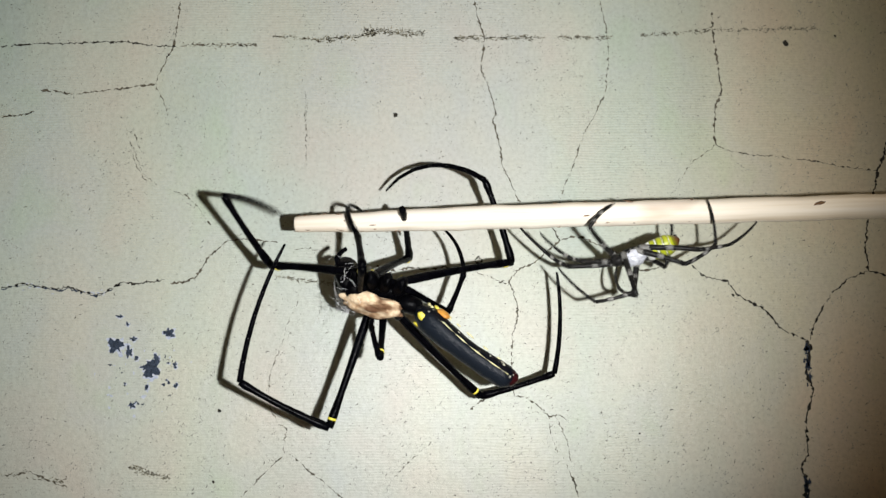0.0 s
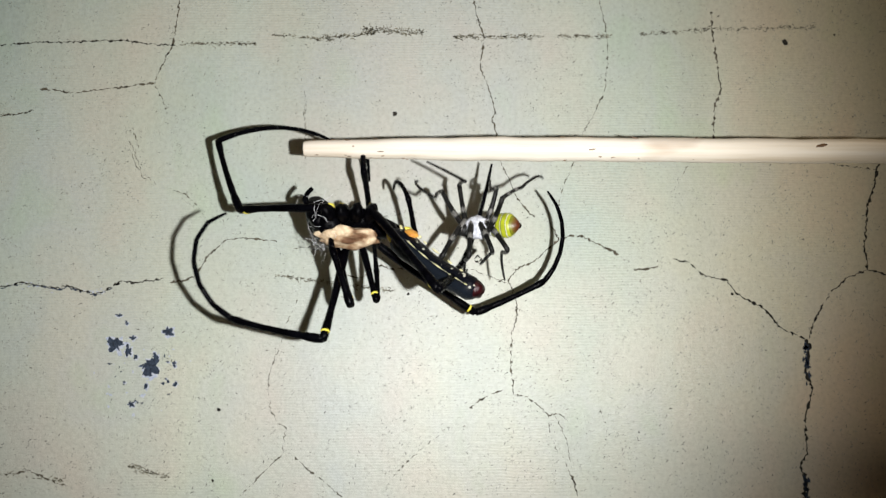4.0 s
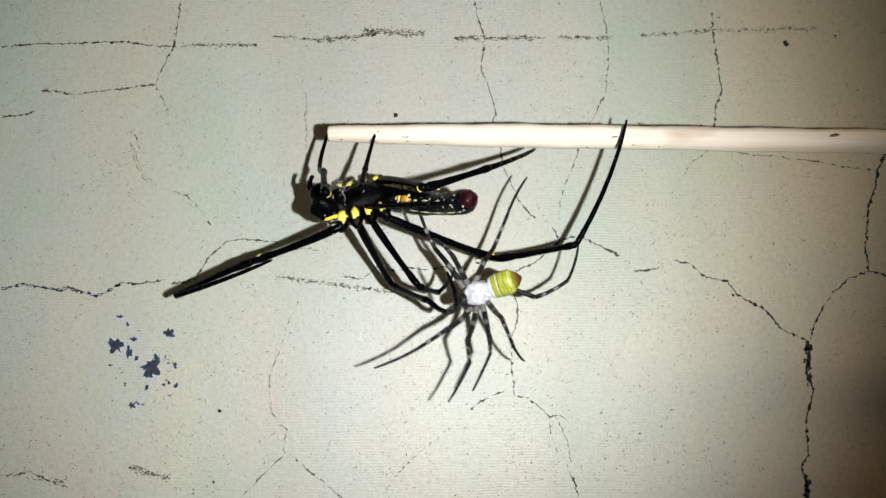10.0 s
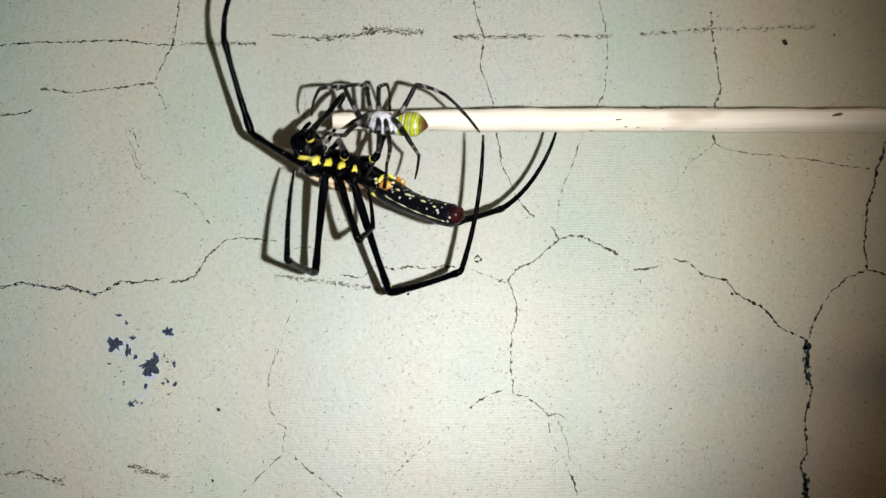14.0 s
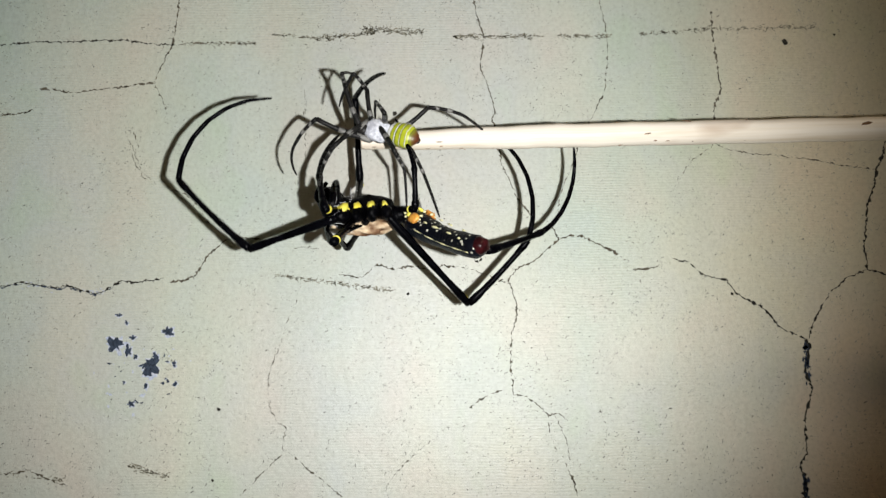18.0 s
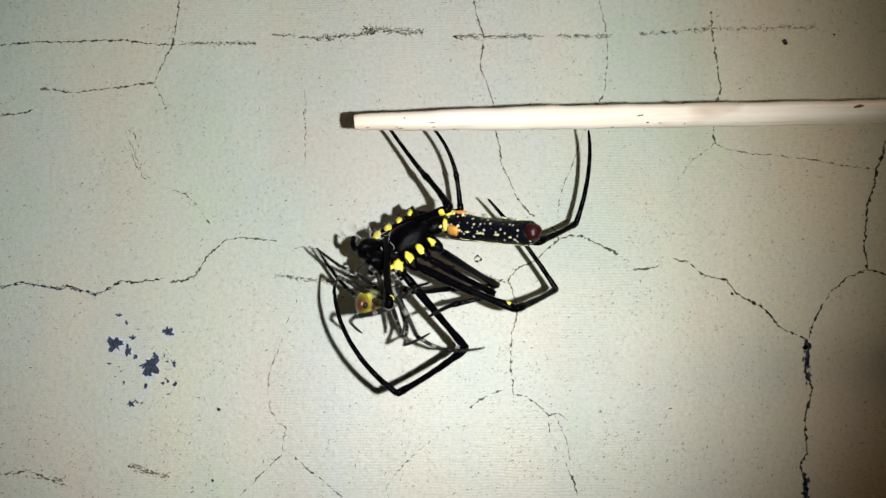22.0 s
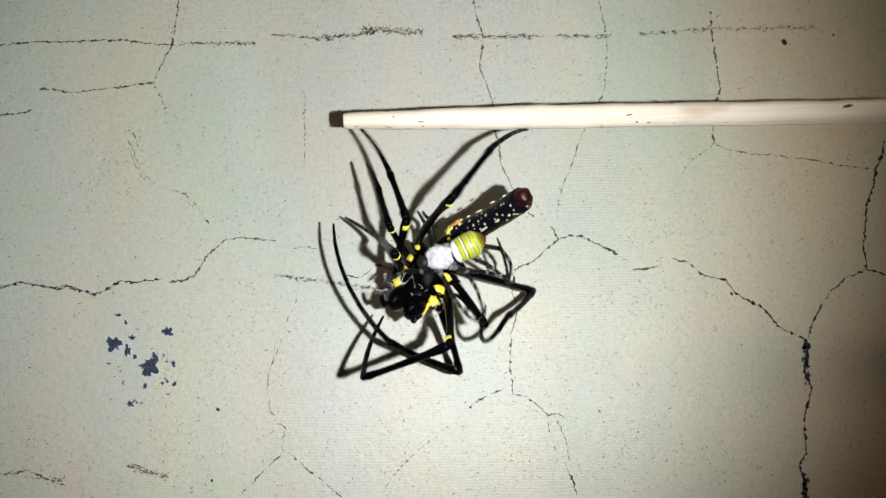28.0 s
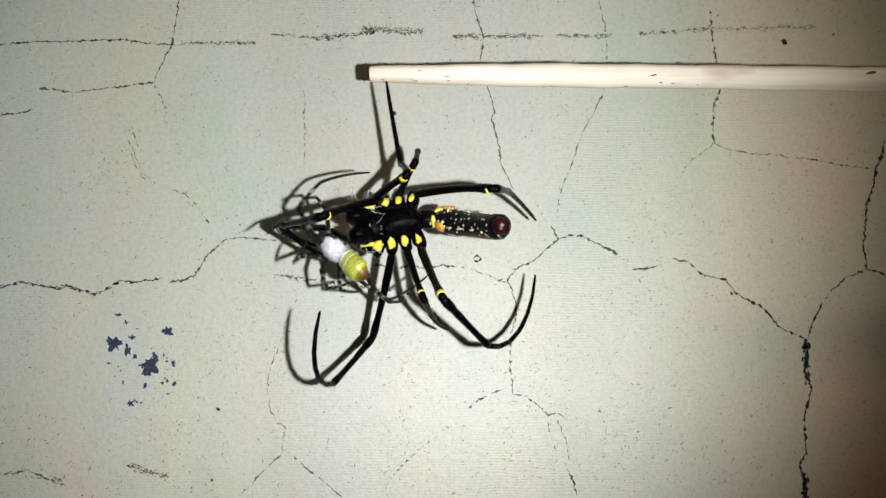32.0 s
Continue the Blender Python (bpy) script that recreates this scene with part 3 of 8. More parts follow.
def orb_weaver():
    lengths = {"n1": (18.5, 18, 25), "n2": (19.5, 16.5, 21.5), "n3": (15, 8, 9.5), "n4": (23.5, 16, 24.5), "f1": (15, 10.5, 16), "f2": (22, 17, 24.5), "f3": (13, 7.5, 10.5), "f4": (23.5, 14.5, 19)}
    names = list(lengths)
    roots = {n: (SPREAD[n[1]] * 0.94, SIDES[n[0]] * 4.7, -1.5) for n in names}
    sp = Spider("orb_spider", "large black orb-weaving spider with yellow spots hanging from the stick", lengths, roots, 7.3)
    body = sp.root
    # front body: fuzzy shield on the back, black plate beneath, jaws and feelers
    part("carapace", blob(5.2 * MM, 2.35 * MM, 1.7 * MM, (0.5 * MM, 0, 1.1 * MM), (0, 4, 0), 0.34, 1, 4), TAN, body, "tan fuzzy shield")
    part("head", blob(3.3 * MM, 3.4 * MM, 3.0 * MM, (3.9 * MM, 0, -1.6 * MM), (0, 12, 0), 0.2, 2, 3), BLACK, body)
    part("breast_plate", blob(4.8 * MM, 3.0 * MM, 2.3 * MM, (-0.4 * MM, 0, -2.2 * MM), (0, 0, 0), 0.26, 3, 3), BLACK, body)
    part("waist", blob(2.6 * MM, 1.8 * MM, 1.7 * MM, (-5.8 * MM, 0, -0.6 * MM), (0, 0, 0), 0.2, 3, 2), BLACK, body)
    for s in (-1, 1):
        part("jaw", blob(2.3 * MM, 1.7 * MM, 3.5 * MM, (6.0 * MM, s * 1.7 * MM, -3.2 * MM), (0, -22, 0), 0.14, 4, 3), BLACK, body)
        feeler = part("feeler", sweep([Vector((5.6 + 2.6 * math.sin(f * 2.5), s * (2.6 + 0.8 * f), -1.6 - 5.6 * f)) * MM for f in [k / 12 for k in range(13)]],
                                      [(0.58 - 0.12 * math.cos(k * 1.3) * (k < 9) - 0.2 * k / 12) * MM for k in range(13)], 8), LEG_BLACK, body)
        part("feeler_base", sweep([Vector((2.6 + 4.4 * f, s * (3.7 - 0.7 * f), -2.4 - 0.5 * math.sin(f * 3) + 0.2 * f)) * MM for f in [k / 8 for k in range(9)]],
                                  [v * MM for v in (0.2, 0.4, 0.48, 0.42, 0.38, 0.42, 0.5, 0.45, 0.2)], 8), YELLOW, feeler, "bright yellow base")
    for n in names:
        x, y, z = roots[n]
        s = SIDES[n[0]]
        fan = s * x * 5
        coxa = part("coxa", blob(1.2 * MM, 2.6 * MM, 1.6 * MM, (x * 0.97 * MM, s * 3.3 * MM, -1.6 * MM), (s * 12, 0, -fan), 0.2, x + s, 3), BLACK, body)
        part("spot", blob((0.72 + 0.05 * x) * MM, 1.25 * MM, 0.56 * MM, (x * 1.0 * MM, s * 3.95 * MM, -2.75 * MM), (s * 38, 0, -fan + 10 * math.sin(x * 3)), 0.5, x + s), YELLOW, coxa, "bright yellow spot")
    # abdomen: x points from its far end to the waist, so its body lies on negative x
    length, n = 20.8, 22
    path, radii = [], []
    for k in range(n + 1):
        f = k / n
        path.append(Vector((-length * f, 0, 0.75 * math.sin(f * 3.6))) * MM)
        radii.append(max(0.35, (2.42 - 0.42 * f + 0.14 * math.sin(f * 9)) * min(1, (f + 0.02) / 0.14) ** 0.5 * min(1, (1.0 - f) / 0.08) ** 0.5) * MM)
    belly = part("abdomen", sweep(path, radii, 20, 0.92, 0.035, 5), ABDOMEN, body, "long dark speckled abdomen")
    part("spinneret", blob(1.7 * MM, 1.6 * MM, 1.5 * MM, (-19.45 * MM, 0, -0.55 * MM), (0, 0, 0), 0.16, 8, 3), RED, belly, "dark red tip")
    for s in (-1, 1):
        part("bar", blob(0.5 * MM, 1.25 * MM, 0.35 * MM, (-2.5 * MM, s * 1.25 * MM, -1.85 * MM), (s * 34, 0, s * 8), 0.4, 9), YELLOW, belly, "bright yellow bar")
        for k, (x, size) in enumerate(((-5.6, 0.35), (-7.4, 0.55), (-10.0, 1.0), (-13.4, 0.7), (-16.2, 0.45))):
            part("dash", blob(size * 0.85 * MM, 0.18 * MM, 0.18 * MM, (x * MM, s * (1.78 - 0.02 * k + 0.1 * math.sin(k * 2 + s)) * MM, (-1.36 + 0.07 * k) * MM), (s * 45, 0, s * 6), 0.6, k + s), CREAM, belly)
        part("shoulder_spot", blob(0.95 * MM, 0.7 * MM, 0.4 * MM, (-1.7 * MM, s * 1.35 * MM, 1.55 * MM), (-s * 40, 0, s * 20), 0.5, 17 + s), YELLOW, belly, "bright yellow spot")
        part("shoulder_plate", blob(0.6 * MM, 0.5 * MM, 0.28 * MM, (-3.4 * MM, s * 1.2 * MM, 1.95 * MM), (-s * 30, 0, 0), 0.5, 27 + s), ORANGE, belly, "orange plate")
        part("side_plate", blob(1.3 * MM, 1.1 * MM, 0.42 * MM, (-4.2 * MM, s * 1.95 * MM, -1.25 * MM), (s * 58, 0, 0), 0.5, 10 + s), ORANGE, belly, "orange plate")
        part("side_line", sweep([Vector((-4.5 - 14.5 * f, s * (2.36 - 0.34 * f), 0.5 + 0.45 * math.sin(f * 3.1))) * MM for f in [k / 14 for k in range(15)]],
                                [(0.07 + 0.08 * math.sin(k * 1.9 + s)) * MM for k in range(15)], 6), CREAM, belly, "thin yellow line")
        for k, (x, y, z) in enumerate(((-1.2, 1.4, -1.3), (-1.9, 1.8, -0.9), (-3.2, 1.3, -1.85), (-5.4, 1.2, -1.9))):
            part("pale_dot", blob(0.3 * MM, 0.36 * MM, 0.25 * MM, (x * MM, s * y * MM, z * MM), (0, 0, 0), 0.5, k + 5 * s), CREAM, belly)
    rnd = random.Random(21)
    tuft = bmesh.new()
    for k in range(90):
        at = Vector((rnd.uniform(3.0, 7.0), rnd.uniform(-4.2, 4.2), rnd.uniform(-3.2, 1.0)))
        at += Vector((at.x * 0.1, at.y * 0.25, at.z * 0.5)) * rnd.uniform(0.3, 1)
        d = Vector((rnd.gauss(0, 1), rnd.gauss(0, 1), rnd.gauss(0, 1))).normalized()
        path = []
        for i in range(9):
            path.append(at * MM)
            d = (d + Vector((rnd.gauss(0, 0.45), rnd.gauss(0, 0.45), rnd.gauss(0, 0.45)))).normalized()
            at = at + d * 0.45
        fibre = sweep(path, [rnd.uniform(0.012, 0.045) * MM] * 9, 4)
        data = bpy.data.meshes.new("fibre")
        fibre.to_mesh(data)
        fibre.free()
        tuft.from_mesh(data)
        bpy.data.meshes.remove(data)
    part("silk_tuft", tuft, SILK, body, "wisp of white silk")
    sp.abdomen = belly
    for n in names:
        l1, l2, l3 = sp.sizes[n]
        thin = 0.85 if n[1] == "3" else 1.0
        femur = part("femur", segment(l1, [r * thin for r in (0.55, 0.78, 0.80, 0.76, 0.70, 0.66, 0.62, 0.64, 0.80, 0.70)], 0.02, 9, 18), LEG_BLACK, body)
        part("knee_band", ring(l1 - 1.5, 1.0 if n in ("n1", "n2", "n4", "f1") else 0.4, 0.78 * thin), YELLOW, femur, "yellow band")
        tibia = part("tibia", segment(l2, [r * thin for r in (0.66, 0.80, 0.76, 0.60, 0.63, 0.60, 0.57, 0.55, 0.54, 0.54, 0.55, 0.58, 0.70, 0.60)], 0.02, 9, 26), LEG_BLACK, body)
        taper = (0.54, 0.47, 0.44, 0.41, 0.38, 0.34, 0.20)
        feet = [part("metatarsus" if k < 3 else "tarsus", segment(l3 / FEET, [r * thin for r in (taper[k], taper[k] * 0.6 + taper[k + 1] * 0.4, taper[k + 1])], 0.01, 9, 5), LEG_BLACK, body) for k in range(FEET)]
        sp.legs[n] = (femur, tibia, *feet)
    return sp


def garden_spider():
    lengths = {"a1": (10.5, 6.2, 9), "a2": (10.5, 6, 7.5), "a3": (9.2, 4.8, 7), "a4": (10, 6.5, 9), "b1": (9, 6, 8), "b2": (9.5, 5.6, 6.8), "b3": (9, 6.5, 8), "b4": (10, 6.4, 7)}
    names = list(lengths)
    roots = {n: (SPREAD[n[1]] * 0.36, SIDES[n[0]] * 1.6, -0.3) for n in names}
    sp = Spider("garden_spider", "small silver spider with yellow green banded abdomen and banded legs", lengths, roots, 2.8)
    body = sp.root
    part("carapace", blob(2.5 * MM, 2.05 * MM, 1.2 * MM, (-0.5 * MM, 0, 0.4 * MM), (0, 0, 0), 0.3, 11, 3), SILVER, body, "silvery white hairy shield")
    part("head", blob(1.3 * MM, 1.2 * MM, 0.9 * MM, (2.2 * MM, 0, 0.1 * MM), (0, 0, 0), 0.15, 14), GREY_LEG, body)
    part("breast_plate", blob(2.4 * MM, 1.7 * MM, 0.9 * MM, (0, 0, -0.5 * MM), (0, 0, 0), 0.1, 12), GREY_LEG, body)
    for s in (-1, 1):
        part("jaw", blob(0.7 * MM, 0.5 * MM, 0.9 * MM, (2.7 * MM, s * 0.5 * MM, -0.5 * MM), (0, -20, 0), 0.1, 13), GREY_LEG, body)
    path, radii = [], []
    for k in range(17):
        f = k / 16
        path.append(Vector((-6.1 * f, 0, 0.3 * math.sin(3.1 * f))) * MM)
        radii.append(max(0.25, (1.85 + 0.38 * math.sin(math.pi * f)) * min(1, (f + 0.05) / 0.12) ** 0.5 * min(1, (1 - f) / 0.32) ** 0.5) * MM)
    part("waist", blob(0.7 * MM, 1.5 * MM, 0.95 * MM, (-2.75 * MM, 0, 0.25 * MM), (0, 0, 0), 0.2, 15), GREY_LEG, body, "dark band behind the shield")
    belly = part("abdomen", sweep(path, radii, 18, 0.78, 0.015), GARDEN, body, "yellow green abdomen with white bands")
    part("spinneret", blob(0.5 * MM, 0.6 * MM, 0.5 * MM, (-5.5 * MM, 0, -0.55 * MM), (0, 0, 0), 0.2, 6), GREY_LEG, belly, "dark tip")
    sp.abdomen = belly
    for n in names:
        l1, l2, l3 = sp.sizes[n]
        femur = part("femur", segment(l1, (0.46, 0.54, 0.50, 0.42, 0.44), 0.04, 8, 8), GREY_LEG, body)
        tibia = part("tibia", segment(l2, (0.40, 0.37, 0.32, 0.3, 0.32), 0.05, 8, 8), GREY_LEG, body)
        taper = (0.30, 0.27, 0.26, 0.25, 0.23, 0.21, 0.13)
        feet = [part("metatarsus" if k < 3 else "tarsus", segment(l3 / FEET, (taper[k], taper[k + 1]), 0.01, 8, 3), GREY_LEG, body) for k in range(FEET)]
        for piece, length, r in ((femur, l1, 0.49), (tibia, l2, 0.36)):
            for f in ((0.15, 0.52) if piece is femur else (0.25, 0.62)):
                part("pale_band", ring(length * f, length * (0.26 if f < 0.2 else 0.15), r * (1.12 if f < 0.2 else 1.02), length * (0.16 if piece is femur else 0.2) * f * (1 - f)), PALE_LEG, piece)
        sp.legs[n] = (femur, tibia, *feet)
    return sp


orb = orb_weaver()
garden = garden_spider()


def motions():
    # Stick: seconds, tip across and up in millimetres, lean and turn in degrees.
    stick_rows = []
    stick_rows += [(0, -27.1, 20.8, 1.37, 3.3), (0.5, -27.8, 20.3, 0.99, 3.3), (1, -32.0, 21.5, 1.66, 3.1), (1.5, -34.1, 25.1, 1.20, 3.1)]
    stick_rows += [(2, -33.8, 29.9, 0.59, 3.1), (2.5, -29.7, 30.6, -0.05, 3.2), (3, -28.5, 33.1, -0.49, 3.2), (3.5, -27.3, 35.8, -1.17, 3.2)]
    stick_rows += [(5.5, -21.0, 28.7, 0.89, 0.0), (6, -20.2, 30.1, 0.89, 0.0), (6.5, -21.8, 32.7, 0.35, 0.0), (7, -21.5, 34.0, 0.00, 0.0)]
    stick_rows += [(7.5, -21.7, 34.7, -0.12, 0.0), (8, -21.7, 35.0, -0.18, 0.0), (8.5, -20.3, 34.4, -0.18, 0.0), (9, -19.8, 34.4, 0.30, 0.0)]
    stick_rows += [(9.5, -20.0, 35.8, -0.36, 0.0), (10, -21.4, 37.8, -0.77, 0.0), (10.5, -22.3, 39.4, -0.83, 0.0), (11, -22.0, 41.3, -1.18, 0.0)]
    stick_rows += [(11.5, -19.9, 45.7, -1.94, 0.0), (12, -19.2, 48.7, -2.33, 0.0), (12.5, -19.4, 49.8, -2.33, 0.0), (13, -18.9, 49.1, -2.15, 0.0)]
    stick_rows += [(13.5, -18.1, 45.1, -0.68, 0.0), (14, -20.4, 40.0, 0.12, 0.0), (14.5, -22.9, 38.1, 1.05, 0.0), (16.5, -18.7, 31.5, 2.06, 0.0)]
    stick_rows += [(17, -16.3, 28.7, 2.97, 0.0), (17.5, -15.1, 35.3, 1.77, 0.0), (18, -15.1, 36.0, 1.58, 0.0), (18.5, -15.1, 35.9, 1.58, 0.0)]
    stick_rows += [(19, -15.1, 36.3, 2.15, 0.0), (19.5, -15.1, 36.9, 2.09, 0.0), (20, -16.7, 37.0, 2.11, 0.0), (20.5, -16.6, 38.2, 1.62, 0.0)]
    stick_rows += [(21, -16.7, 37.3, 1.74, 0.0), (21.5, -16.1, 37.6, 1.44, 0.0), (22, -16.4, 39.7, 1.25, 0.0), (22.5, -16.0, 40.7, 1.01, 0.0)]
    stick_rows += [(23, -15.4, 40.5, 1.26, 0.0), (23.5, -15.1, 40.9, 0.89, 0.0), (24, -14.6, 41.9, 0.77, 0.0), (24.5, -13.5, 42.6, 0.39, 0.0)]
    stick_rows += [(25, -13.1, 43.5, 0.58, 0.0), (25.5, -13.5, 44.4, 0.00, 0.0), (27.5, -19.3, 37.6, 1.39, 0.0), (28, -18.3, 39.9, 1.17, 0.0)]
    stick_rows += [(28.5, -17.8, 40.8, 0.62, 0.0), (29, -16.0, 46.1, 0.25, 0.0), (29.5, -15.0, 47.5, -0.32, 0.0), (30, -15.2, 47.9, -0.13, 0.0)]
    stick_rows += [(30.5, -15.2, 48.0, -0.38, 0.0), (31, -15.0, 48.1, -0.13, 0.0), (31.5, -14.7, 48.5, -0.38, 0.0), (32, -13.6, 48.9, -0.52, 0.0)]
    walk(stick, [(t, pose(x * MM, -26 * MM, EYE + z * MM, 0, -a, -b)) for t, x, z, a, b in stick_rows])
    # Spiders: seconds, middle of the body, way ahead, way of the belly, end of the abdomen, then knee, ankle and tip of each leg.
    orb.key(0, (-11.7, -32.0, 6.4), (-9.8, 0.0, 2.0), (1.7, 5.4, 8.2), (10.3, -33.4, -6.6),
        n1=((-31.1, -27.2, 12.9), (-35.9, -41.3, 23.0), (-31.4, -16.8, 23.6)),
        n2=((-6.7, -17.1, 15.3), (-7.3, -31.9, 22.5), (-7.8, -10.6, 20.7)),
        n3=((0.7, -25.8, 4.5), (3.6, -28.4, 11.5), (0.1, -25.9, 19.6)),
        n4=((12.6, -23.5, 13.9), (7.5, -26.6, 28.8), (-11.5, -14.0, 29.2)),
        f1=((-13.2, -41.0, 11.4), (-15.0, -32.8, 17.7), (-15.5, -20.6, 23.9)),
        f2=((-19.7, -30.7, -15.3), (-34.3, -34.3, -7.4), (-26.8, -36.4, 15.8)),
        f3=((-10.5, -37.3, -3.3), (-12.5, -32.5, 2.1), (-9.4, -29.5, 11.6)),
        f4=((6.9, -18.1, -10.9), (20.6, -20.1, -6.6), (21.0, -22.7, 12.2)))
    orb.key(0.5, (-14.6, -32.0, 7.2), (-9.7, 0.0, 2.6), (2.2, 5.4, 8.1), (6.8, -26.5, -6.8),
        n1=((-24.3, -18.1, 10.4), (-25.4, -33.3, 20.0), (-17.2, -21.8, 38.4)),
        n2=((-9.7, -17.2, 17.0), (-9.4, -33.2, 21.2), (-10.2, -11.9, 19.3)),
        n3=((-2.5, -26.3, 3.7), (1.3, -26.9, 10.7), (-0.4, -23.5, 18.9)),
        n4=((10.4, -24.6, 14.5), (7.3, -35.8, 25.5), (-7.0, -19.1, 22.7)),
        f1=((-17.3, -41.9, 3.9), (-18.6, -31.5, 5.1), (-16.8, -28.1, 20.6)),
        f2=((-21.5, -23.1, -14.6), (-36.2, -26.8, -7.0), (-27.4, -28.2, 15.8)),
        f3=((-12.4, -31.1, -6.6), (-17.6, -34.3, -2.3), (-19.8, -26.0, 3.6)),
        f4=((4.9, -19.7, -10.1), (18.5, -21.3, -5.2), (18.8, -23.9, 13.6)))
    orb.key(1, (-20.1, -32.0, 9.9), (-10.0, 0.0, 0.3), (0.3, 5.9, 8.1), (1.7, -32.4, -4.9),
        n1=((-37.6, -23.6, 18.3), (-47.4, -20.2, 33.0), (-29.3, -31.2, 24.2)),
        n2=((-14.7, -16.6, 15.9), (-13.5, -31.8, 22.3), (-14.9, -10.5, 20.5)),
        n3=((-8.3, -26.8, 6.7), (-2.9, -30.5, 11.4), (-5.3, -26.8, 19.8)),
        n4=((-0.7, -46.8, 0.8), (8.4, -45.6, 13.9), (-2.0, -26.6, 25.0)),
        f1=((-20.4, -27.6, -6.1), (-20.6, -38.1, -5.9), (-24.1, -27.6, 5.6)),
        f2=((-27.3, -30.5, -12.5), (-41.6, -35.1, -4.6), (-33.1, -36.2, 18.3)),
        f3=((-19.2, -31.5, -4.0), (-18.3, -31.6, 3.5), (-19.3, -23.3, 9.9)),
        f4=((-1.6, -22.2, -9.2), (12.3, -23.5, -5.2), (14.9, -26.5, 13.4)))
    orb.key(1.5, (-23.7, -32.0, 12.2), (-10.0, 0.0, -0.7), (-0.6, 5.9, 8.1), (-1.0, -31.5, 0.0),
        n1=((-42.1, -23.5, 17.8), (-46.7, -29.2, 34.3), (-26.8, -36.3, 41.8)),
        n2=((-21.4, -15.8, 17.1), (-19.1, -29.7, 25.7), (-21.3, -8.4, 24.3)),
        n3=((-11.5, -27.1, 10.3), (-4.3, -27.2, 13.7), (-7.1, -27.2, 22.5)),
        n4=((-5.2, -47.0, 3.2), (2.5, -37.7, 13.6), (1.1, -22.3, 28.7)),
        f1=((-23.0, -41.6, 9.1), (-24.8, -31.3, 9.3), (-29.1, -29.7, 24.6)),
        f2=((-31.3, -22.0, -9.7), (-44.9, -26.5, -0.6), (-34.4, -27.6, 21.5)),
        f3=((-19.8, -39.2, 6.1), (-19.9, -32.4, 9.3), (-23.2, -25.1, 16.1)),
        f4=((-2.9, -35.0, -3.3), (11.3, -36.3, -0.6), (14.5, -31.2, 17.4)))
    orb.key(2, (-22.0, -32.0, 15.8), (-9.9, 0.0, 1.7), (1.2, 6.8, 7.2), (3.1, -27.0, 8.6),
        n1=((-41.9, -28.0, 17.3), (-53.5, -20.3, 28.8), (-31.5, -28.7, 27.4)),
        n2=((-22.2, -15.3, 23.9), (-19.5, -29.7, 31.4), (-21.7, -8.5, 30.8)),
        n3=((-8.7, -25.4, 16.1), (-10.1, -32.3, 19.8), (-13.2, -28.0, 27.6)),
        n4=((-8.5, -55.0, 12.7), (-6.7, -40.1, 18.3), (-5.0, -26.9, 38.8)),
        f1=((-19.8, -38.1, 23.1), (-22.3, -29.0, 27.9), (-24.8, -17.7, 35.3)),
        f2=((-34.0, -24.7, -5.2), (-44.7, -28.9, 7.3), (-33.7, -25.8, 28.1)),
        f3=((-14.5, -32.5, 3.6), (-11.6, -28.3, 9.1), (-12.0, -21.0, 16.6)),
        f4=((-1.6, -34.0, -1.6), (12.4, -35.5, 2.1), (15.0, -34.2, 20.9)))
    orb.key(2.5, (-18.9, -32.0, 15.2), (-10.0, 0.0, -0.4), (-0.3, 6.4, 7.7), (4.4, -38.7, 5.4),
        n1=((-40.6, -31.4, 22.3), (-43.8, -23.0, 37.9), (-18.9, -21.6, 37.1)),
        n2=((-18.9, -15.5, 22.7), (-16.2, -29.6, 30.9), (-18.0, -8.3, 30.2)),
        n3=((-6.7, -24.6, 18.2), (-8.6, -28.6, 24.9), (-13.3, -21.7, 29.4)),
        n4=((-2.8, -53.4, 12.8), (0.1, -46.7, 27.0), (-6.8, -24.3, 33.7)),
        f1=((-13.7, -38.6, 8.4), (-18.5, -34.9, 16.9), (-22.6, -21.6, 24.8)),
        f2=((-27.1, -20.9, -6.4), (-40.2, -29.2, 0.6), (-31.8, -31.8, 23.4)),
        f3=((-17.4, -35.7, 3.4), (-19.1, -31.5, 9.4), (-22.5, -22.8, 14.2)),
        f4=((1.8, -36.8, 0.2), (15.7, -35.6, 4.3), (17.6, -27.4, 19.9)))
    orb.key(3, (-18.9, -32.0, 17.0), (-10.0, 0.0, 0.4), (0.3, 6.4, 7.7), (4.0, -38.5, 5.2),
        n1=((-36.5, -25.2, 14.0), (-48.4, -22.2, 27.1), (-29.0, -34.0, 32.7)),
        n2=((-17.7, -15.5, 23.8), (-15.8, -29.0, 33.1), (-17.5, -7.6, 32.7)),
        n3=((-5.7, -25.4, 21.3), (-6.9, -31.4, 26.5), (-13.0, -25.5, 30.8)),
        n4=((-4.1, -51.6, 8.9), (1.4, -46.5, 23.0), (-2.0, -25.7, 35.2)),
        f1=((-16.7, -26.9, 1.5), (-18.5, -28.1, 11.8), (-21.7, -14.0, 18.4)),
        f2=((-26.9, -38.8, -2.3), (-41.3, -30.6, 1.6), (-35.0, -33.5, 25.1)),
        f3=((-15.1, -30.5, 2.8), (-17.8, -23.6, 3.7), (-18.4, -26.4, 13.8)),
        f4=((2.8, -19.8, 2.1), (16.6, -21.8, 6.2), (18.0, -25.9, 24.7)))
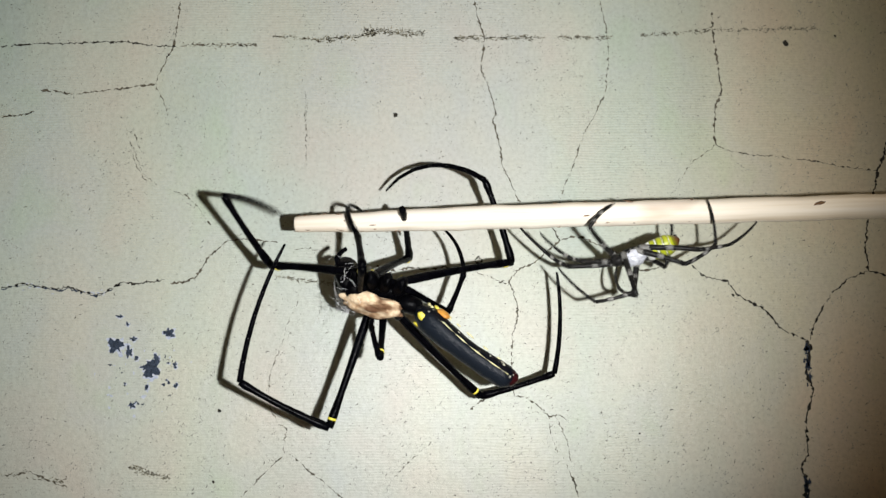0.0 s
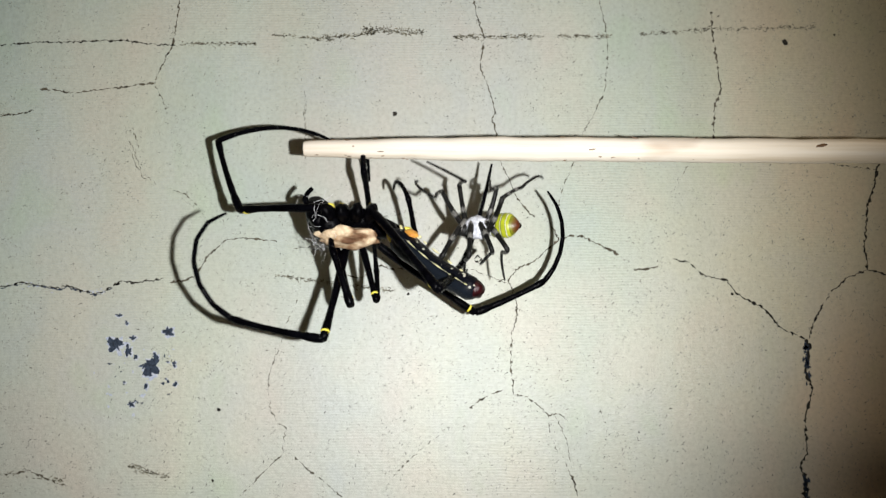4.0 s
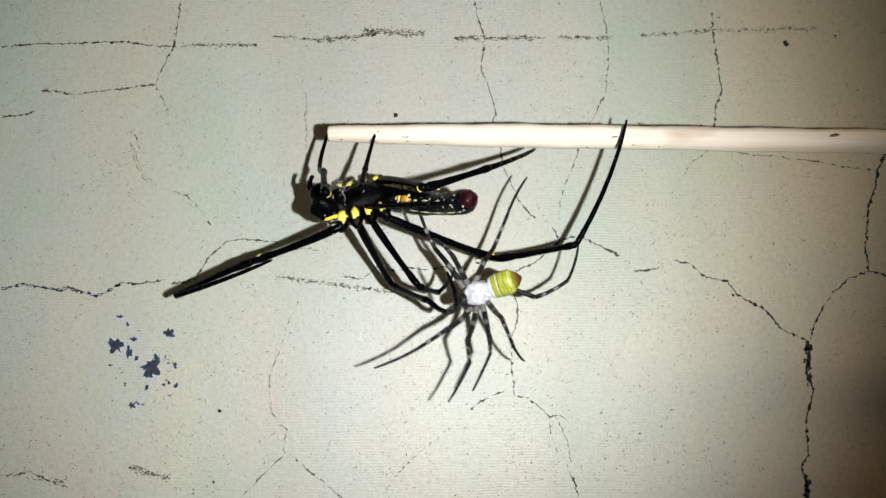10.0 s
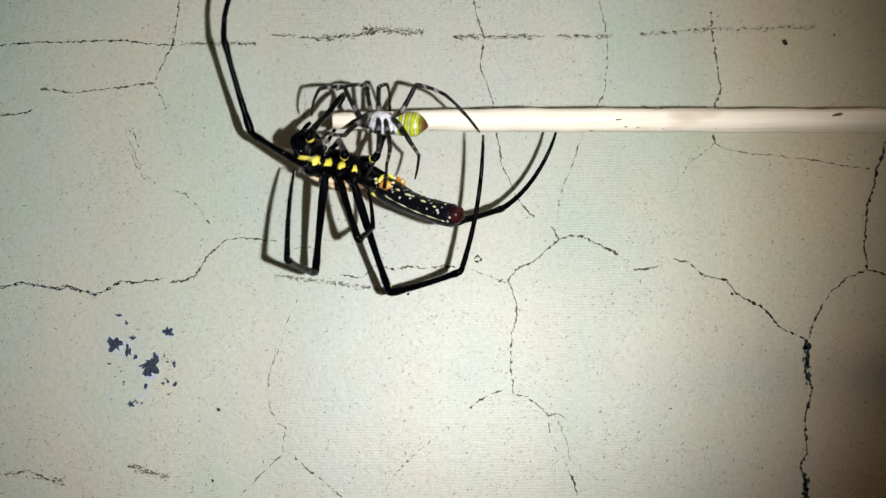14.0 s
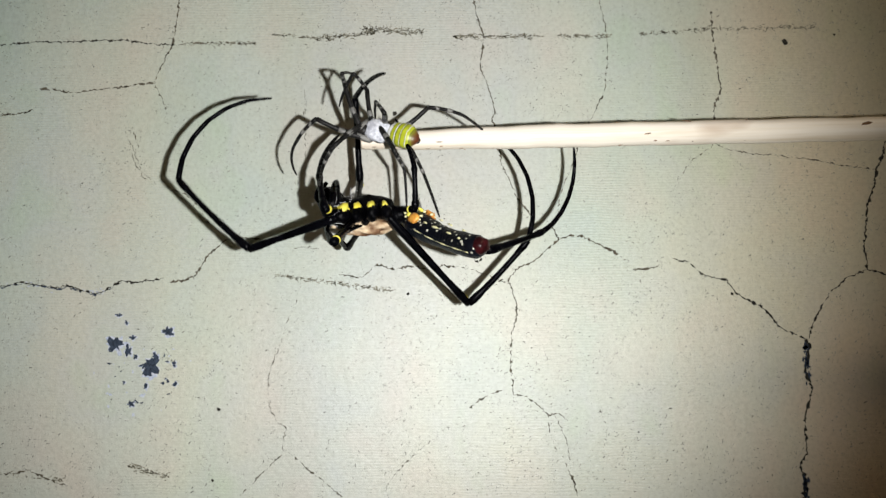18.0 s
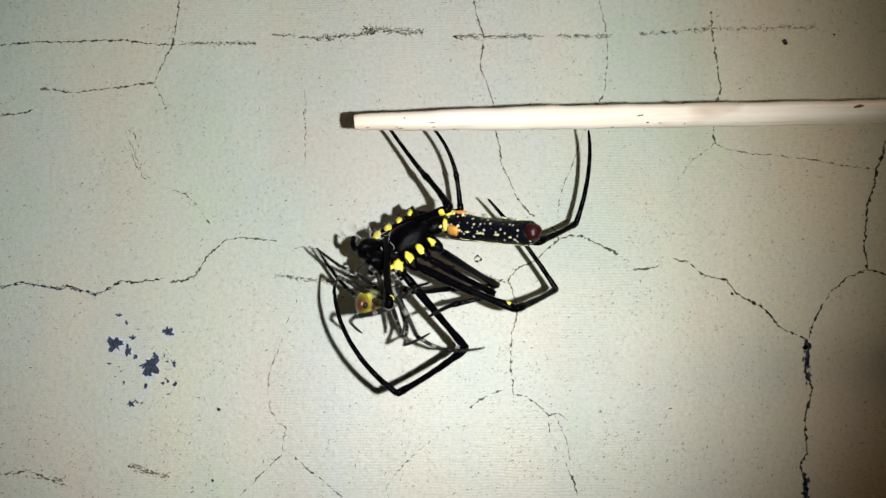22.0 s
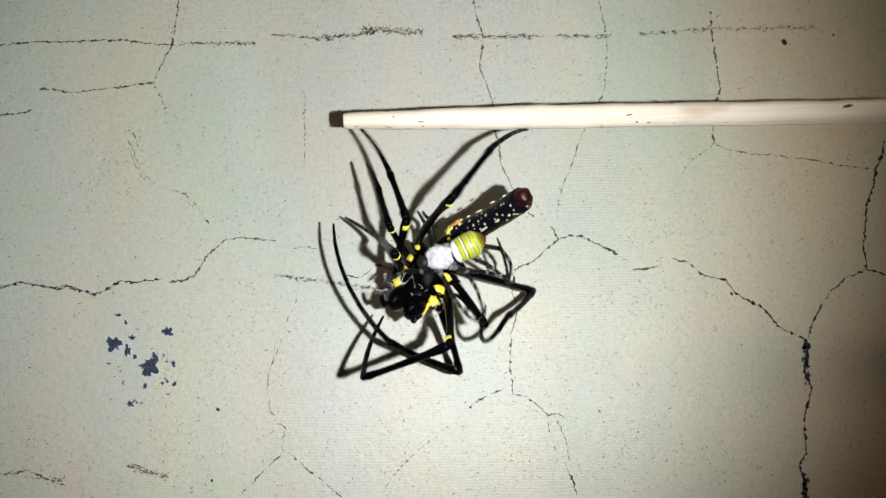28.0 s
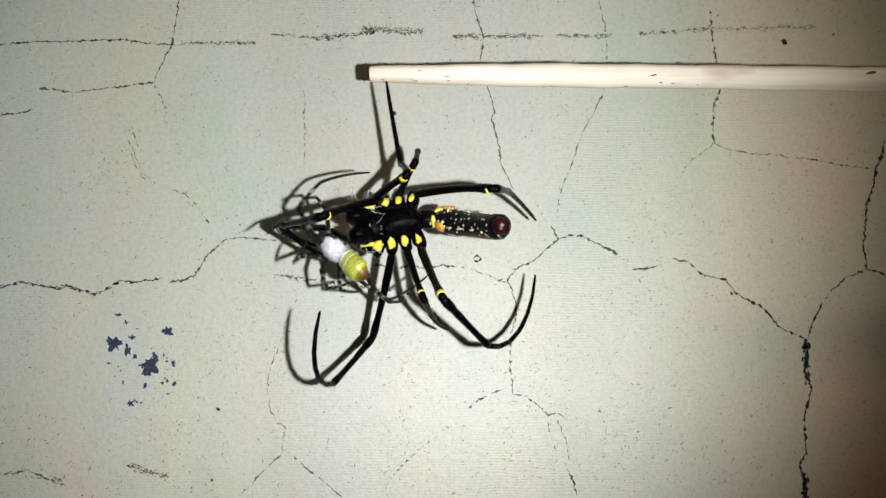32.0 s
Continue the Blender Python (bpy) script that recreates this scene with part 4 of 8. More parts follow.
    orb.key(3.5, (-17.0, -32.0, 18.2), (-10.0, 0.0, 0.0), (0.0, 6.4, 7.7), (5.3, -39.3, 7.2),
        n1=((-37.1, -26.2, 23.3), (-42.3, -17.0, 37.8), (-18.6, -22.9, 32.4)),
        n2=((-14.9, -15.8, 26.0), (-12.5, -28.9, 35.7), (-13.7, -7.6, 35.7)),
        n3=((-4.7, -24.5, 22.5), (-6.5, -26.3, 30.1), (-11.4, -20.3, 33.5)),
        n4=((-2.0, -51.5, 10.5), (-0.4, -36.5, 15.7), (5.7, -25.9, 34.7)),
        f1=((-15.3, -34.1, 4.0), (-17.9, -32.7, 14.1), (-19.7, -18.5, 21.1)),
        f2=((-24.8, -38.9, -1.2), (-41.5, -36.0, -0.8), (-43.7, -41.8, 22.9)),
        f3=((-12.8, -30.4, 4.0), (-13.7, -25.7, 9.8), (-14.7, -28.3, 19.8)),
        f4=((3.7, -17.0, 4.0), (17.4, -19.1, 8.4), (19.3, -23.5, 26.8)))
    orb.key(5.5, (-14.2, -27.0, 18.1), (-10.0, 0.0, 0.5), (0.4, -2.6, 9.6), (4.2, -41.0, 7.3),
        n1=((-36.0, -29.1, 16.4), (-49.4, -31.1, 28.3), (-32.4, -33.4, 46.4)),
        n2=((-14.8, -31.8, -1.1), (-21.6, -16.9, 0.6), (-20.0, -32.3, 12.3)),
        n3=((-11.8, -26.1, 4.5), (-6.2, -31.8, 4.9), (-2.5, -23.2, 6.3)),
        n4=((0.4, -32.4, -2.7), (15.2, -26.8, -0.4), (19.1, -23.4, 21.5)),
        f1=((-18.2, -32.7, 9.7), (-23.5, -35.0, 18.5), (-18.7, -25.7, 30.5)),
        f2=((0.7, -34.1, 10.7), (-13.5, -28.4, 18.2), (1.4, -42.8, 9.3)),
        f3=((-9.1, -35.1, 18.8), (-7.9, -29.6, 23.7), (-9.0, -22.6, 31.4)),
        f4=((8.3, -32.7, 10.3), (15.1, -20.3, 13.4), (19.2, -30.2, 26.1)))
    orb.key(6, (-16.1, -27.0, 18.4), (-10.0, 0.0, 0.6), (0.5, -6.4, 7.6), (6.5, -40.5, 14.3),
        n1=((-26.7, -18.4, 5.8), (-42.9, -23.3, -0.3), (-45.1, -42.5, 12.0)),
        n2=((-10.0, -31.9, -1.4), (-11.6, -16.5, -7.1), (-16.1, -21.7, 13.2)),
        n3=((-3.6, -31.1, 6.7), (-6.1, -23.8, 4.7), (-1.4, -27.7, 11.6)),
        n4=((-0.9, -18.3, 0.8), (15.0, -20.1, 0.5), (22.5, -25.3, 23.2)),
        f1=((-21.8, -38.5, 18.3), (-21.2, -31.3, 25.9), (-19.7, -19.8, 33.5)),
        f2=((1.5, -34.0, 15.7), (-14.3, -28.2, 18.2), (3.3, -42.2, 14.4)),
        f3=((-8.1, -35.0, 18.8), (-9.8, -28.6, 22.3), (-10.4, -25.2, 32.2)),
        f4=((5.1, -38.3, 14.6), (11.0, -25.5, 18.1), (20.5, -16.9, 29.9)))
    orb.key(6.5, (-13.0, -27.0, 17.4), (-9.7, 0.0, -2.5), (-1.6, -7.7, 6.2), (5.9, -43.7, 15.3),
        n1=((-23.9, -15.2, 9.0), (-38.7, -19.2, -0.4), (-37.6, -43.0, 6.8)),
        n2=((-6.1, -16.5, 3.9), (-4.9, -28.9, 14.8), (-11.8, -35.1, 34.2)),
        n3=((0.1, -25.4, 7.0), (4.8, -25.6, 0.6), (1.3, -26.4, 9.4)),
        n4=((0.6, -15.2, 1.3), (15.4, -21.4, 0.6), (21.6, -30.6, 21.5)),
        f1=((-19.5, -39.8, 18.1), (-22.2, -32.5, 25.2), (-19.7, -22.7, 35.2)),
        f2=((2.6, -36.9, 16.6), (-12.4, -29.0, 17.5), (3.0, -45.0, 15.4)),
        f3=((-10.8, -37.8, 20.3), (-12.2, -31.6, 24.3), (-13.1, -23.8, 31.1)),
        f4=((1.3, -44.7, 17.4), (9.4, -33.4, 21.5), (18.8, -22.7, 30.8)))
    orb.key(7, (-12.7, -27.0, 18.7), (-9.1, 0.0, -4.2), (-2.4, -8.2, 5.2), (7.1, -43.0, 20.4),
        n1=((-15.9, -12.9, 10.2), (-29.6, -12.0, -1.5), (-27.1, -36.0, 4.5)),
        n2=((-1.5, -22.7, 1.6), (4.8, -37.5, -2.0), (-9.6, -24.8, -6.0)),
        n3=((-1.5, -21.9, 8.5), (3.6, -28.0, 7.6), (4.3, -35.9, 2.4)),
        n4=((1.7, -12.8, 6.3), (13.4, -23.0, 2.1), (15.8, -35.1, 19.3)),
        f1=((-15.7, -40.3, 20.0), (-18.4, -30.8, 23.5), (-20.6, -23.6, 36.0)),
        f2=((2.8, -37.2, 20.9), (-11.7, -28.5, 19.0), (4.0, -44.6, 19.8)),
        f3=((-9.9, -37.6, 20.3), (-10.7, -31.1, 23.9), (-11.1, -30.3, 34.4)),
        f4=((5.0, -41.8, 20.1), (8.8, -28.4, 24.4), (18.4, -17.4, 32.9)))
    orb.key(7.5, (-11.7, -27.0, 16.1), (-7.9, 0.0, -6.2), (-2.9, -8.8, 3.7), (7.9, -42.5, 21.9),
        n1=((-20.3, -14.7, 5.7), (-25.8, -31.0, 0.4), (-26.5, -10.9, 8.0)),
        n2=((-5.0, -12.4, 7.9), (1.7, -24.1, -1.6), (1.5, -41.0, 6.8)),
        n3=((-1.6, -18.7, 8.2), (1.7, -24.4, 3.6), (0.6, -33.7, 5.4)),
        n4=((7.8, -12.6, 11.2), (23.2, -16.5, 9.3), (20.1, -28.2, 30.7)),
        f1=((-13.4, -40.4, 19.5), (-18.1, -32.9, 25.1), (-22.4, -22.5, 36.4)),
        f2=((3.5, -36.7, 21.4), (-10.3, -27.9, 16.9), (5.1, -44.1, 21.0)),
        f3=((-9.8, -38.5, 21.1), (-10.3, -32.2, 25.2), (-10.8, -27.5, 34.5)),
        f4=((1.3, -45.6, 21.7), (8.4, -33.8, 26.4), (16.9, -21.1, 32.9)))
    orb.key(8, (-13.8, -27.0, 17.9), (-9.6, 0.0, -2.9), (-1.7, -8.2, 5.5), (6.5, -42.8, 18.1),
        n1=((-23.9, -14.2, 11.2), (-30.1, -30.3, 5.9), (-40.8, -19.5, 12.9)),
        n2=((-8.9, -20.5, -1.0), (-1.8, -34.2, -6.9), (0.6, -23.4, 9.9)),
        n3=((-10.2, -17.6, 8.7), (-5.1, -22.0, 4.5), (3.0, -22.6, 9.5)),
        n4=((9.7, -19.4, 8.6), (21.6, -29.3, 12.6), (18.7, -35.5, 36.1)),
        f1=((-15.7, -40.1, 19.0), (-20.2, -32.7, 25.1), (-21.8, -23.0, 37.7)),
        f2=((2.2, -36.9, 18.8), (-12.5, -28.5, 18.1), (3.4, -44.4, 17.8)),
        f3=((-11.3, -37.9, 19.8), (-11.7, -33.6, 25.9), (-11.0, -30.8, 36.0)),
        f4=((-1.2, -46.2, 19.4), (7.8, -36.8, 25.9), (17.3, -21.9, 32.5)))
    orb.key(8.5, (-17.1, -27.0, 20.2), (-9.9, 0.0, -1.7), (-1.3, -6.4, 7.5), (3.8, -41.8, 16.4),
        n1=((-23.4, -14.5, 11.2), (-39.0, -20.4, 18.1), (-38.1, -29.5, 39.4)),
        n2=((-14.9, -23.5, 0.6), (-7.8, -37.5, -4.6), (-4.6, -23.7, 8.8)),
        n3=((-10.4, -17.8, 15.8), (-6.7, -23.7, 11.9), (-2.4, -31.7, 9.3)),
        n4=((-5.1, -10.4, 12.6), (3.3, -22.8, 7.0), (14.7, -41.6, 8.2)),
        f1=((-19.6, -39.3, 23.9), (-21.2, -30.0, 28.7), (-18.9, -19.5, 37.7)),
        f2=((-0.4, -34.6, 18.4), (-15.8, -27.6, 20.4), (0.9, -42.5, 17.0)),
        f3=((-11.9, -36.4, 23.5), (-11.5, -30.2, 27.6), (-9.9, -23.6, 35.6)),
        f4=((1.4, -40.9, 18.9), (9.7, -30.0, 23.6), (20.8, -20.3, 32.5)))
    orb.key(9, (-17.6, -27.0, 22.0), (-10.0, 0.0, -0.7), (-0.5, -6.4, 7.6), (3.5, -41.0, 15.6),
        n1=((-29.4, -15.0, 19.5), (-38.8, -10.4, 34.1), (-27.4, -23.3, 52.2)),
        n2=((-18.1, -24.5, 1.9), (-11.2, -38.3, -3.9), (-7.5, -27.6, 12.7)),
        n3=((-4.6, -25.5, 13.0), (0.7, -30.4, 9.5), (10.1, -31.4, 9.5)),
        n4=((-12.2, -16.6, 2.3), (0.1, -24.5, -4.1), (17.8, -27.6, 8.1)),
        f1=((-20.2, -39.3, 24.8), (-21.2, -29.6, 28.8), (-18.8, -19.2, 38.1)),
        f2=((-0.8, -33.8, 18.2), (-16.1, -27.4, 22.2), (0.6, -41.6, 16.6)),
        f3=((-12.9, -36.5, 23.5), (-12.1, -29.8, 26.7), (-9.9, -25.6, 36.1)),
        f4=((1.4, -40.1, 18.6), (10.2, -29.7, 23.4), (19.8, -19.5, 33.2)))
    orb.key(9.5, (-16.9, -27.0, 21.5), (-9.8, 0.0, -2.0), (-1.4, -7.1, 6.9), (3.7, -42.2, 18.2),
        n1=((-38.3, -28.5, 17.9), (-53.9, -21.4, 23.4), (-31.0, -28.7, 30.1)),
        n2=((-12.0, -21.3, 3.3), (-4.7, -34.3, -3.7), (-2.9, -29.0, 14.6)),
        n3=((-5.2, -22.6, 12.7), (-2.4, -29.4, 9.5), (1.5, -38.0, 8.9)),
        n4=((1.8, -17.2, 8.2), (17.3, -20.8, 6.9), (27.1, -31.1, 25.9)),
        f1=((-19.6, -39.6, 24.8), (-21.1, -30.4, 29.6), (-18.5, -20.0, 38.7)),
        f2=((-0.3, -35.0, 20.1), (-15.5, -27.7, 21.8), (0.9, -42.7, 18.7)),
        f3=((-13.7, -37.3, 24.3), (-12.4, -31.2, 28.5), (-12.1, -23.1, 35.1)),
        f4=((1.4, -41.9, 22.5), (8.7, -30.3, 27.1), (19.3, -19.0, 33.8)))
    orb.key(10, (-14.8, -27.0, 23.5), (-9.7, 0.0, -2.3), (-1.3, -8.2, 5.6), (4.9, -43.2, 21.7),
        n1=((-34.6, -26.3, 13.9), (-50.5, -20.4, 7.9), (-29.7, -33.0, 13.4)),
        n2=((-10.4, -14.8, 10.5), (-2.9, -28.9, 6.6), (0.5, -46.7, 10.1)),
        n3=((-4.3, -33.2, 8.8), (-1.0, -26.0, 8.2), (1.6, -34.6, 11.0)),
        n4=((10.0, -21.7, 14.8), (23.4, -30.4, 16.4), (32.9, -30.7, 39.0)),
        f1=((-19.6, -40.1, 23.7), (-21.3, -31.5, 29.4), (-21.8, -21.9, 39.8)),
        f2=((1.1, -36.9, 22.9), (-13.9, -29.0, 23.5), (1.9, -44.7, 21.4)),
        f3=((-14.1, -38.0, 24.6), (-13.8, -32.5, 29.7), (-12.4, -26.9, 38.4)),
        f4=((-3.0, -46.4, 23.4), (7.7, -38.1, 28.5), (17.2, -23.3, 35.4)))
    orb.key(10.5, (-16.4, -27.0, 25.4), (-9.3, 0.0, -3.7), (-2.1, -8.2, 5.3), (4.6, -41.9, 25.7),
        n1=((-33.7, -22.1, 14.9), (-50.0, -18.5, 8.2), (-37.3, -38.6, 15.5)),
        n2=((-11.9, -16.0, 10.5), (-3.5, -27.0, 1.5), (-2.6, -42.1, 14.1)),
        n3=((-5.1, -38.2, 13.6), (-0.4, -31.9, 15.2), (-0.4, -28.9, 23.8)),
        n4=((8.2, -19.8, 18.9), (22.9, -25.1, 22.3), (28.8, -32.5, 44.5)),
        f1=((-19.1, -40.2, 26.5), (-20.9, -32.4, 33.3), (-20.7, -19.9, 43.2)),
        f2=((0.0, -35.8, 26.8), (-14.9, -27.8, 25.9), (1.7, -43.1, 25.3)),
        f3=((-13.7, -37.7, 27.1), (-13.4, -31.6, 31.4), (-12.6, -24.0, 38.6)),
        f4=((-2.2, -44.4, 24.7), (7.5, -34.6, 29.2), (17.7, -23.4, 36.7)))
    orb.key(11, (-16.1, -27.0, 26.5), (-9.5, 0.0, -3.2), (-1.8, -8.2, 5.4), (5.7, -41.3, 26.3),
        n1=((-31.8, -18.8, 17.7), (-48.3, -20.4, 10.7), (-40.9, -39.5, 18.4)),
        n2=((-11.1, -13.4, 16.3), (-9.9, -21.6, 2.1), (-12.0, -42.6, 5.9)),
        n3=((-4.6, -35.2, 13.1), (2.9, -35.2, 10.6), (9.7, -28.9, 12.6)),
        n4=((8.4, -19.9, 19.4), (20.7, -29.2, 23.6), (21.4, -37.7, 46.5)),
        f1=((-17.2, -39.8, 27.1), (-19.2, -30.1, 30.7), (-21.6, -21.6, 41.9)),
        f2=((0.6, -35.5, 27.3), (-14.6, -28.0, 26.8), (2.4, -42.9, 25.8)),
        f3=((-13.7, -37.8, 28.0), (-13.5, -30.8, 30.6), (-11.7, -26.4, 40.0)),
        f4=((0.5, -42.9, 26.0), (8.1, -31.7, 30.9), (18.6, -21.0, 38.9)))
    orb.key(11.5, (-17.0, -27.0, 34.6), (-10.0, 0.0, 0.0), (0.0, -7.5, 8.7), (3.4, -40.3, 25.6),
        n1=((-23.4, -15.2, 24.5), (-37.5, -25.6, 28.6), (-39.8, -29.4, 52.2)),
        n2=((-15.2, -17.9, 19.1), (-8.3, -32.8, 18.1), (-5.5, -50.9, 17.4)),
        n3=((-11.9, -36.6, 19.1), (-8.5, -29.5, 20.6), (-5.1, -38.3, 20.2)),
        n4=((-3.7, -19.2, 15.2), (11.5, -23.5, 12.5), (25.9, -30.4, 30.7)),
        f1=((-20.3, -39.3, 37.4), (-20.8, -30.6, 43.1), (-18.2, -19.1, 50.3)),
        f2=((-0.6, -33.3, 29.1), (-15.7, -27.7, 34.6), (0.5, -41.3, 26.6)),
        f3=((-10.1, -35.6, 35.4), (-9.6, -28.8, 38.4), (-10.3, -20.8, 45.2)),
        f4=((3.3, -36.5, 27.4), (11.1, -24.8, 30.9), (21.8, -22.0, 42.6)))
    orb.key(12, (-17.7, -27.0, 35.4), (-9.5, 0.0, 3.0), (2.9, -6.6, 9.2), (1.7, -40.8, 24.5),
        n1=((-36.5, -23.0, 41.9), (-37.9, -30.7, 58.1), (-33.8, -22.3, 78.9)),
        n2=((-21.2, -13.3, 28.2), (-16.1, -26.8, 20.3), (-3.3, -41.4, 19.5)),
        n3=((-11.5, -41.7, 24.0), (-6.1, -37.5, 28.2), (1.6, -32.4, 30.3)),
        n4=((3.8, -19.2, 25.6), (18.2, -26.1, 24.8), (30.8, -30.1, 44.3)),
        f1=((-21.4, -38.9, 39.5), (-20.8, -30.9, 46.2), (-18.4, -18.7, 52.1)),
        f2=((-15.5, -39.7, 24.3), (-19.4, -24.6, 30.9), (-13.1, -44.6, 31.1)),
        f3=((-13.0, -36.6, 36.7), (-12.6, -30.5, 41.1), (-12.1, -23.4, 48.8)),
        f4=((-2.8, -43.2, 29.2), (-1.5, -29.6, 34.3), (5.8, -28.9, 51.8)))
    orb.key(12.5, (-18.4, -27.0, 35.3), (-9.9, 0.0, 1.6), (1.6, -6.6, 9.5), (1.9, -39.9, 26.2),
        n1=((-39.3, -35.4, 40.5), (-50.1, -29.3, 53.6), (-25.8, -24.1, 51.0)),
        n2=((-20.1, -18.8, 19.5), (-7.0, -22.6, 10.3), (9.5, -26.1, 23.7)),
        n3=((-13.2, -38.6, 21.0), (-9.2, -33.3, 25.6), (-6.7, -25.2, 29.7)),
        n4=((-6.5, -10.3, 28.8), (1.7, -23.9, 29.5), (7.9, -44.3, 34.0)),
        f1=((-21.4, -39.0, 39.5), (-19.8, -30.4, 45.3), (-18.1, -19.5, 53.6)),
        f2=((-4.1, -38.4, 31.8), (-3.5, -26.0, 43.5), (-3.4, -11.0, 58.5)),
        f3=((-13.0, -36.4, 37.3), (-11.6, -30.8, 42.1), (-9.1, -22.5, 48.0)),
        f4=((-3.2, -42.2, 28.5), (10.1, -39.2, 33.5), (20.4, -27.9, 44.6)))
    orb.key(13, (-18.1, -27.0, 35.5), (-9.8, 0.0, 1.8), (1.7, -6.6, 9.5), (1.6, -39.0, 25.3),
        n1=((-33.2, -17.9, 29.8), (-49.2, -24.8, 34.4), (-46.4, -32.9, 55.9)),
        n2=((-20.6, -14.5, 25.2), (-18.9, -30.9, 26.4), (-23.8, -17.2, 38.2)),
        n3=((-13.1, -39.7, 21.9), (-7.0, -34.4, 21.3), (1.2, -35.4, 25.9)),
        n4=((-3.2, -15.8, 20.6), (10.8, -21.6, 25.6), (8.7, -31.7, 42.8)),
        f1=((-19.5, -38.9, 39.4), (-19.9, -30.2, 45.4), (-19.2, -18.5, 52.2)),
        f2=((-9.5, -43.9, 37.9), (-8.2, -30.3, 47.9), (-0.4, -12.2, 55.6)),
        f3=((-16.3, -27.8, 26.7), (-18.8, -20.7, 26.3), (-15.8, -23.0, 36.1)),
        f4=((-1.4, -40.0, 26.7), (10.5, -33.7, 32.2), (21.9, -25.2, 44.7)))
    orb.key(13.5, (-18.6, -27.0, 36.0), (-9.3, 0.0, 3.6), (3.5, -6.6, 9.0), (1.5, -38.5, 23.6),
        n1=((-31.3, -17.2, 28.7), (-34.8, -34.4, 32.9), (-26.5, -31.5, 55.5)),
        n2=((-26.1, -18.1, 22.4), (-20.9, -33.7, 23.9), (-21.9, -15.0, 34.2)),
        n3=((-15.9, -40.6, 22.3), (-18.0, -34.3, 26.8), (-15.9, -27.8, 33.4)),
        n4=((-19.0, -17.6, 14.9), (-4.1, -22.6, 11.6), (8.7, -31.0, 30.6)),
        f1=((-21.4, -38.9, 39.5), (-19.8, -30.3, 45.4), (-17.7, -17.9, 50.6)),
        f2=((-9.5, -44.0, 37.9), (-7.7, -29.5, 46.7), (-5.2, -11.3, 56.5)),
        f3=((-7.9, -33.4, 35.6), (-7.1, -30.1, 42.3), (-2.6, -21.5, 46.1)),
        f4=((4.5, -29.1, 24.4), (12.8, -17.9, 28.5), (22.7, -26.4, 41.8)))
    orb.key(14, (-19.3, -27.0, 29.6), (-9.7, 0.0, 2.4), (2.3, -5.7, 9.6), (2.9, -38.5, 19.3),
        n1=((-36.4, -22.5, 38.4), (-40.5, -28.6, 54.8), (-27.7, -46.5, 54.9)),
        n2=((-23.7, -22.8, 11.9), (-25.7, -39.1, 12.6), (-27.2, -27.2, 30.4)),
        n3=((-14.0, -39.1, 15.9), (-12.3, -32.0, 19.2), (-13.8, -27.1, 27.2)),
        n4=((-10.1, -20.1, 8.2), (3.2, -28.3, 11.6), (7.0, -34.8, 35.0)),
        f1=((-22.8, -38.7, 33.6), (-20.7, -30.6, 39.9), (-20.5, -17.9, 44.9)),
        f2=((-15.7, -44.8, 28.8), (-18.8, -29.3, 35.1), (-20.2, -11.4, 45.7)),
        f3=((-11.6, -35.2, 30.6), (-10.6, -30.1, 36.0), (-10.1, -23.7, 44.3)),
        f4=((1.3, -34.8, 19.4), (11.1, -25.0, 23.6), (21.2, -25.2, 38.2)))
    orb.key(14.5, (-15.6, -27.0, 24.1), (-9.9, 0.0, -1.5), (-1.2, -8.7, 8.1), (7.8, -39.7, 22.4),
        n1=((-12.3, -17.0, 11.4), (-27.1, -24.5, 4.5), (-41.9, -37.7, 17.3)),
        n2=((-16.4, -19.5, 6.0), (-26.6, -30.5, 12.9), (-27.9, -36.3, 33.6)),
        n3=((-6.8, -40.1, 12.1), (-9.2, -33.6, 16.1), (-10.8, -25.2, 20.2)),
        n4=((1.1, -17.3, 8.3), (10.2, -29.1, 14.1), (2.2, -29.2, 37.2)),
        f1=((-20.0, -39.7, 25.7), (-22.5, -32.0, 32.4), (-20.1, -21.0, 40.6)),
        f2=((2.0, -33.9, 23.6), (-13.9, -28.1, 24.2), (5.0, -15.4, 26.8)),
        f3=((-9.1, -36.0, 25.5), (-8.5, -30.6, 30.7), (-10.0, -23.1, 37.8)),
        f4=((-0.5, -40.7, 16.6), (11.8, -34.5, 21.3), (19.9, -27.1, 36.8)))
    orb.key(16.5, (-11.1, -27.0, 15.8), (-9.5, 0.0, -3.0), (-2.5, -7.8, 8.1), (12.1, -39.7, 15.8),
        n1=((1.1, -35.1, 2.6), (-11.3, -25.7, -6.4), (-25.9, -31.0, 13.1)),
        n2=((-12.0, -19.2, -1.7), (-26.7, -24.5, 3.7), (-20.0, -27.6, 23.9)),
        n3=((-4.3, -17.9, 10.4), (-6.7, -25.0, 13.0), (-8.1, -34.2, 15.0)),
        n4=((7.9, -17.9, 2.8), (16.5, -26.4, 13.3), (6.9, -25.4, 34.5)),
        f1=((-17.1, -39.5, 18.1), (-19.5, -30.7, 23.5), (-18.9, -20.7, 33.5)),
        f2=((6.2, -33.7, 16.6), (-9.6, -27.4, 16.2), (10.0, -15.6, 19.0)),
        f3=((-3.3, -34.6, 17.9), (-3.9, -29.8, 23.6), (-5.8, -21.4, 29.5)),
        f4=((6.1, -37.1, 8.0), (17.6, -30.1, 13.4), (23.0, -26.5, 30.6)))
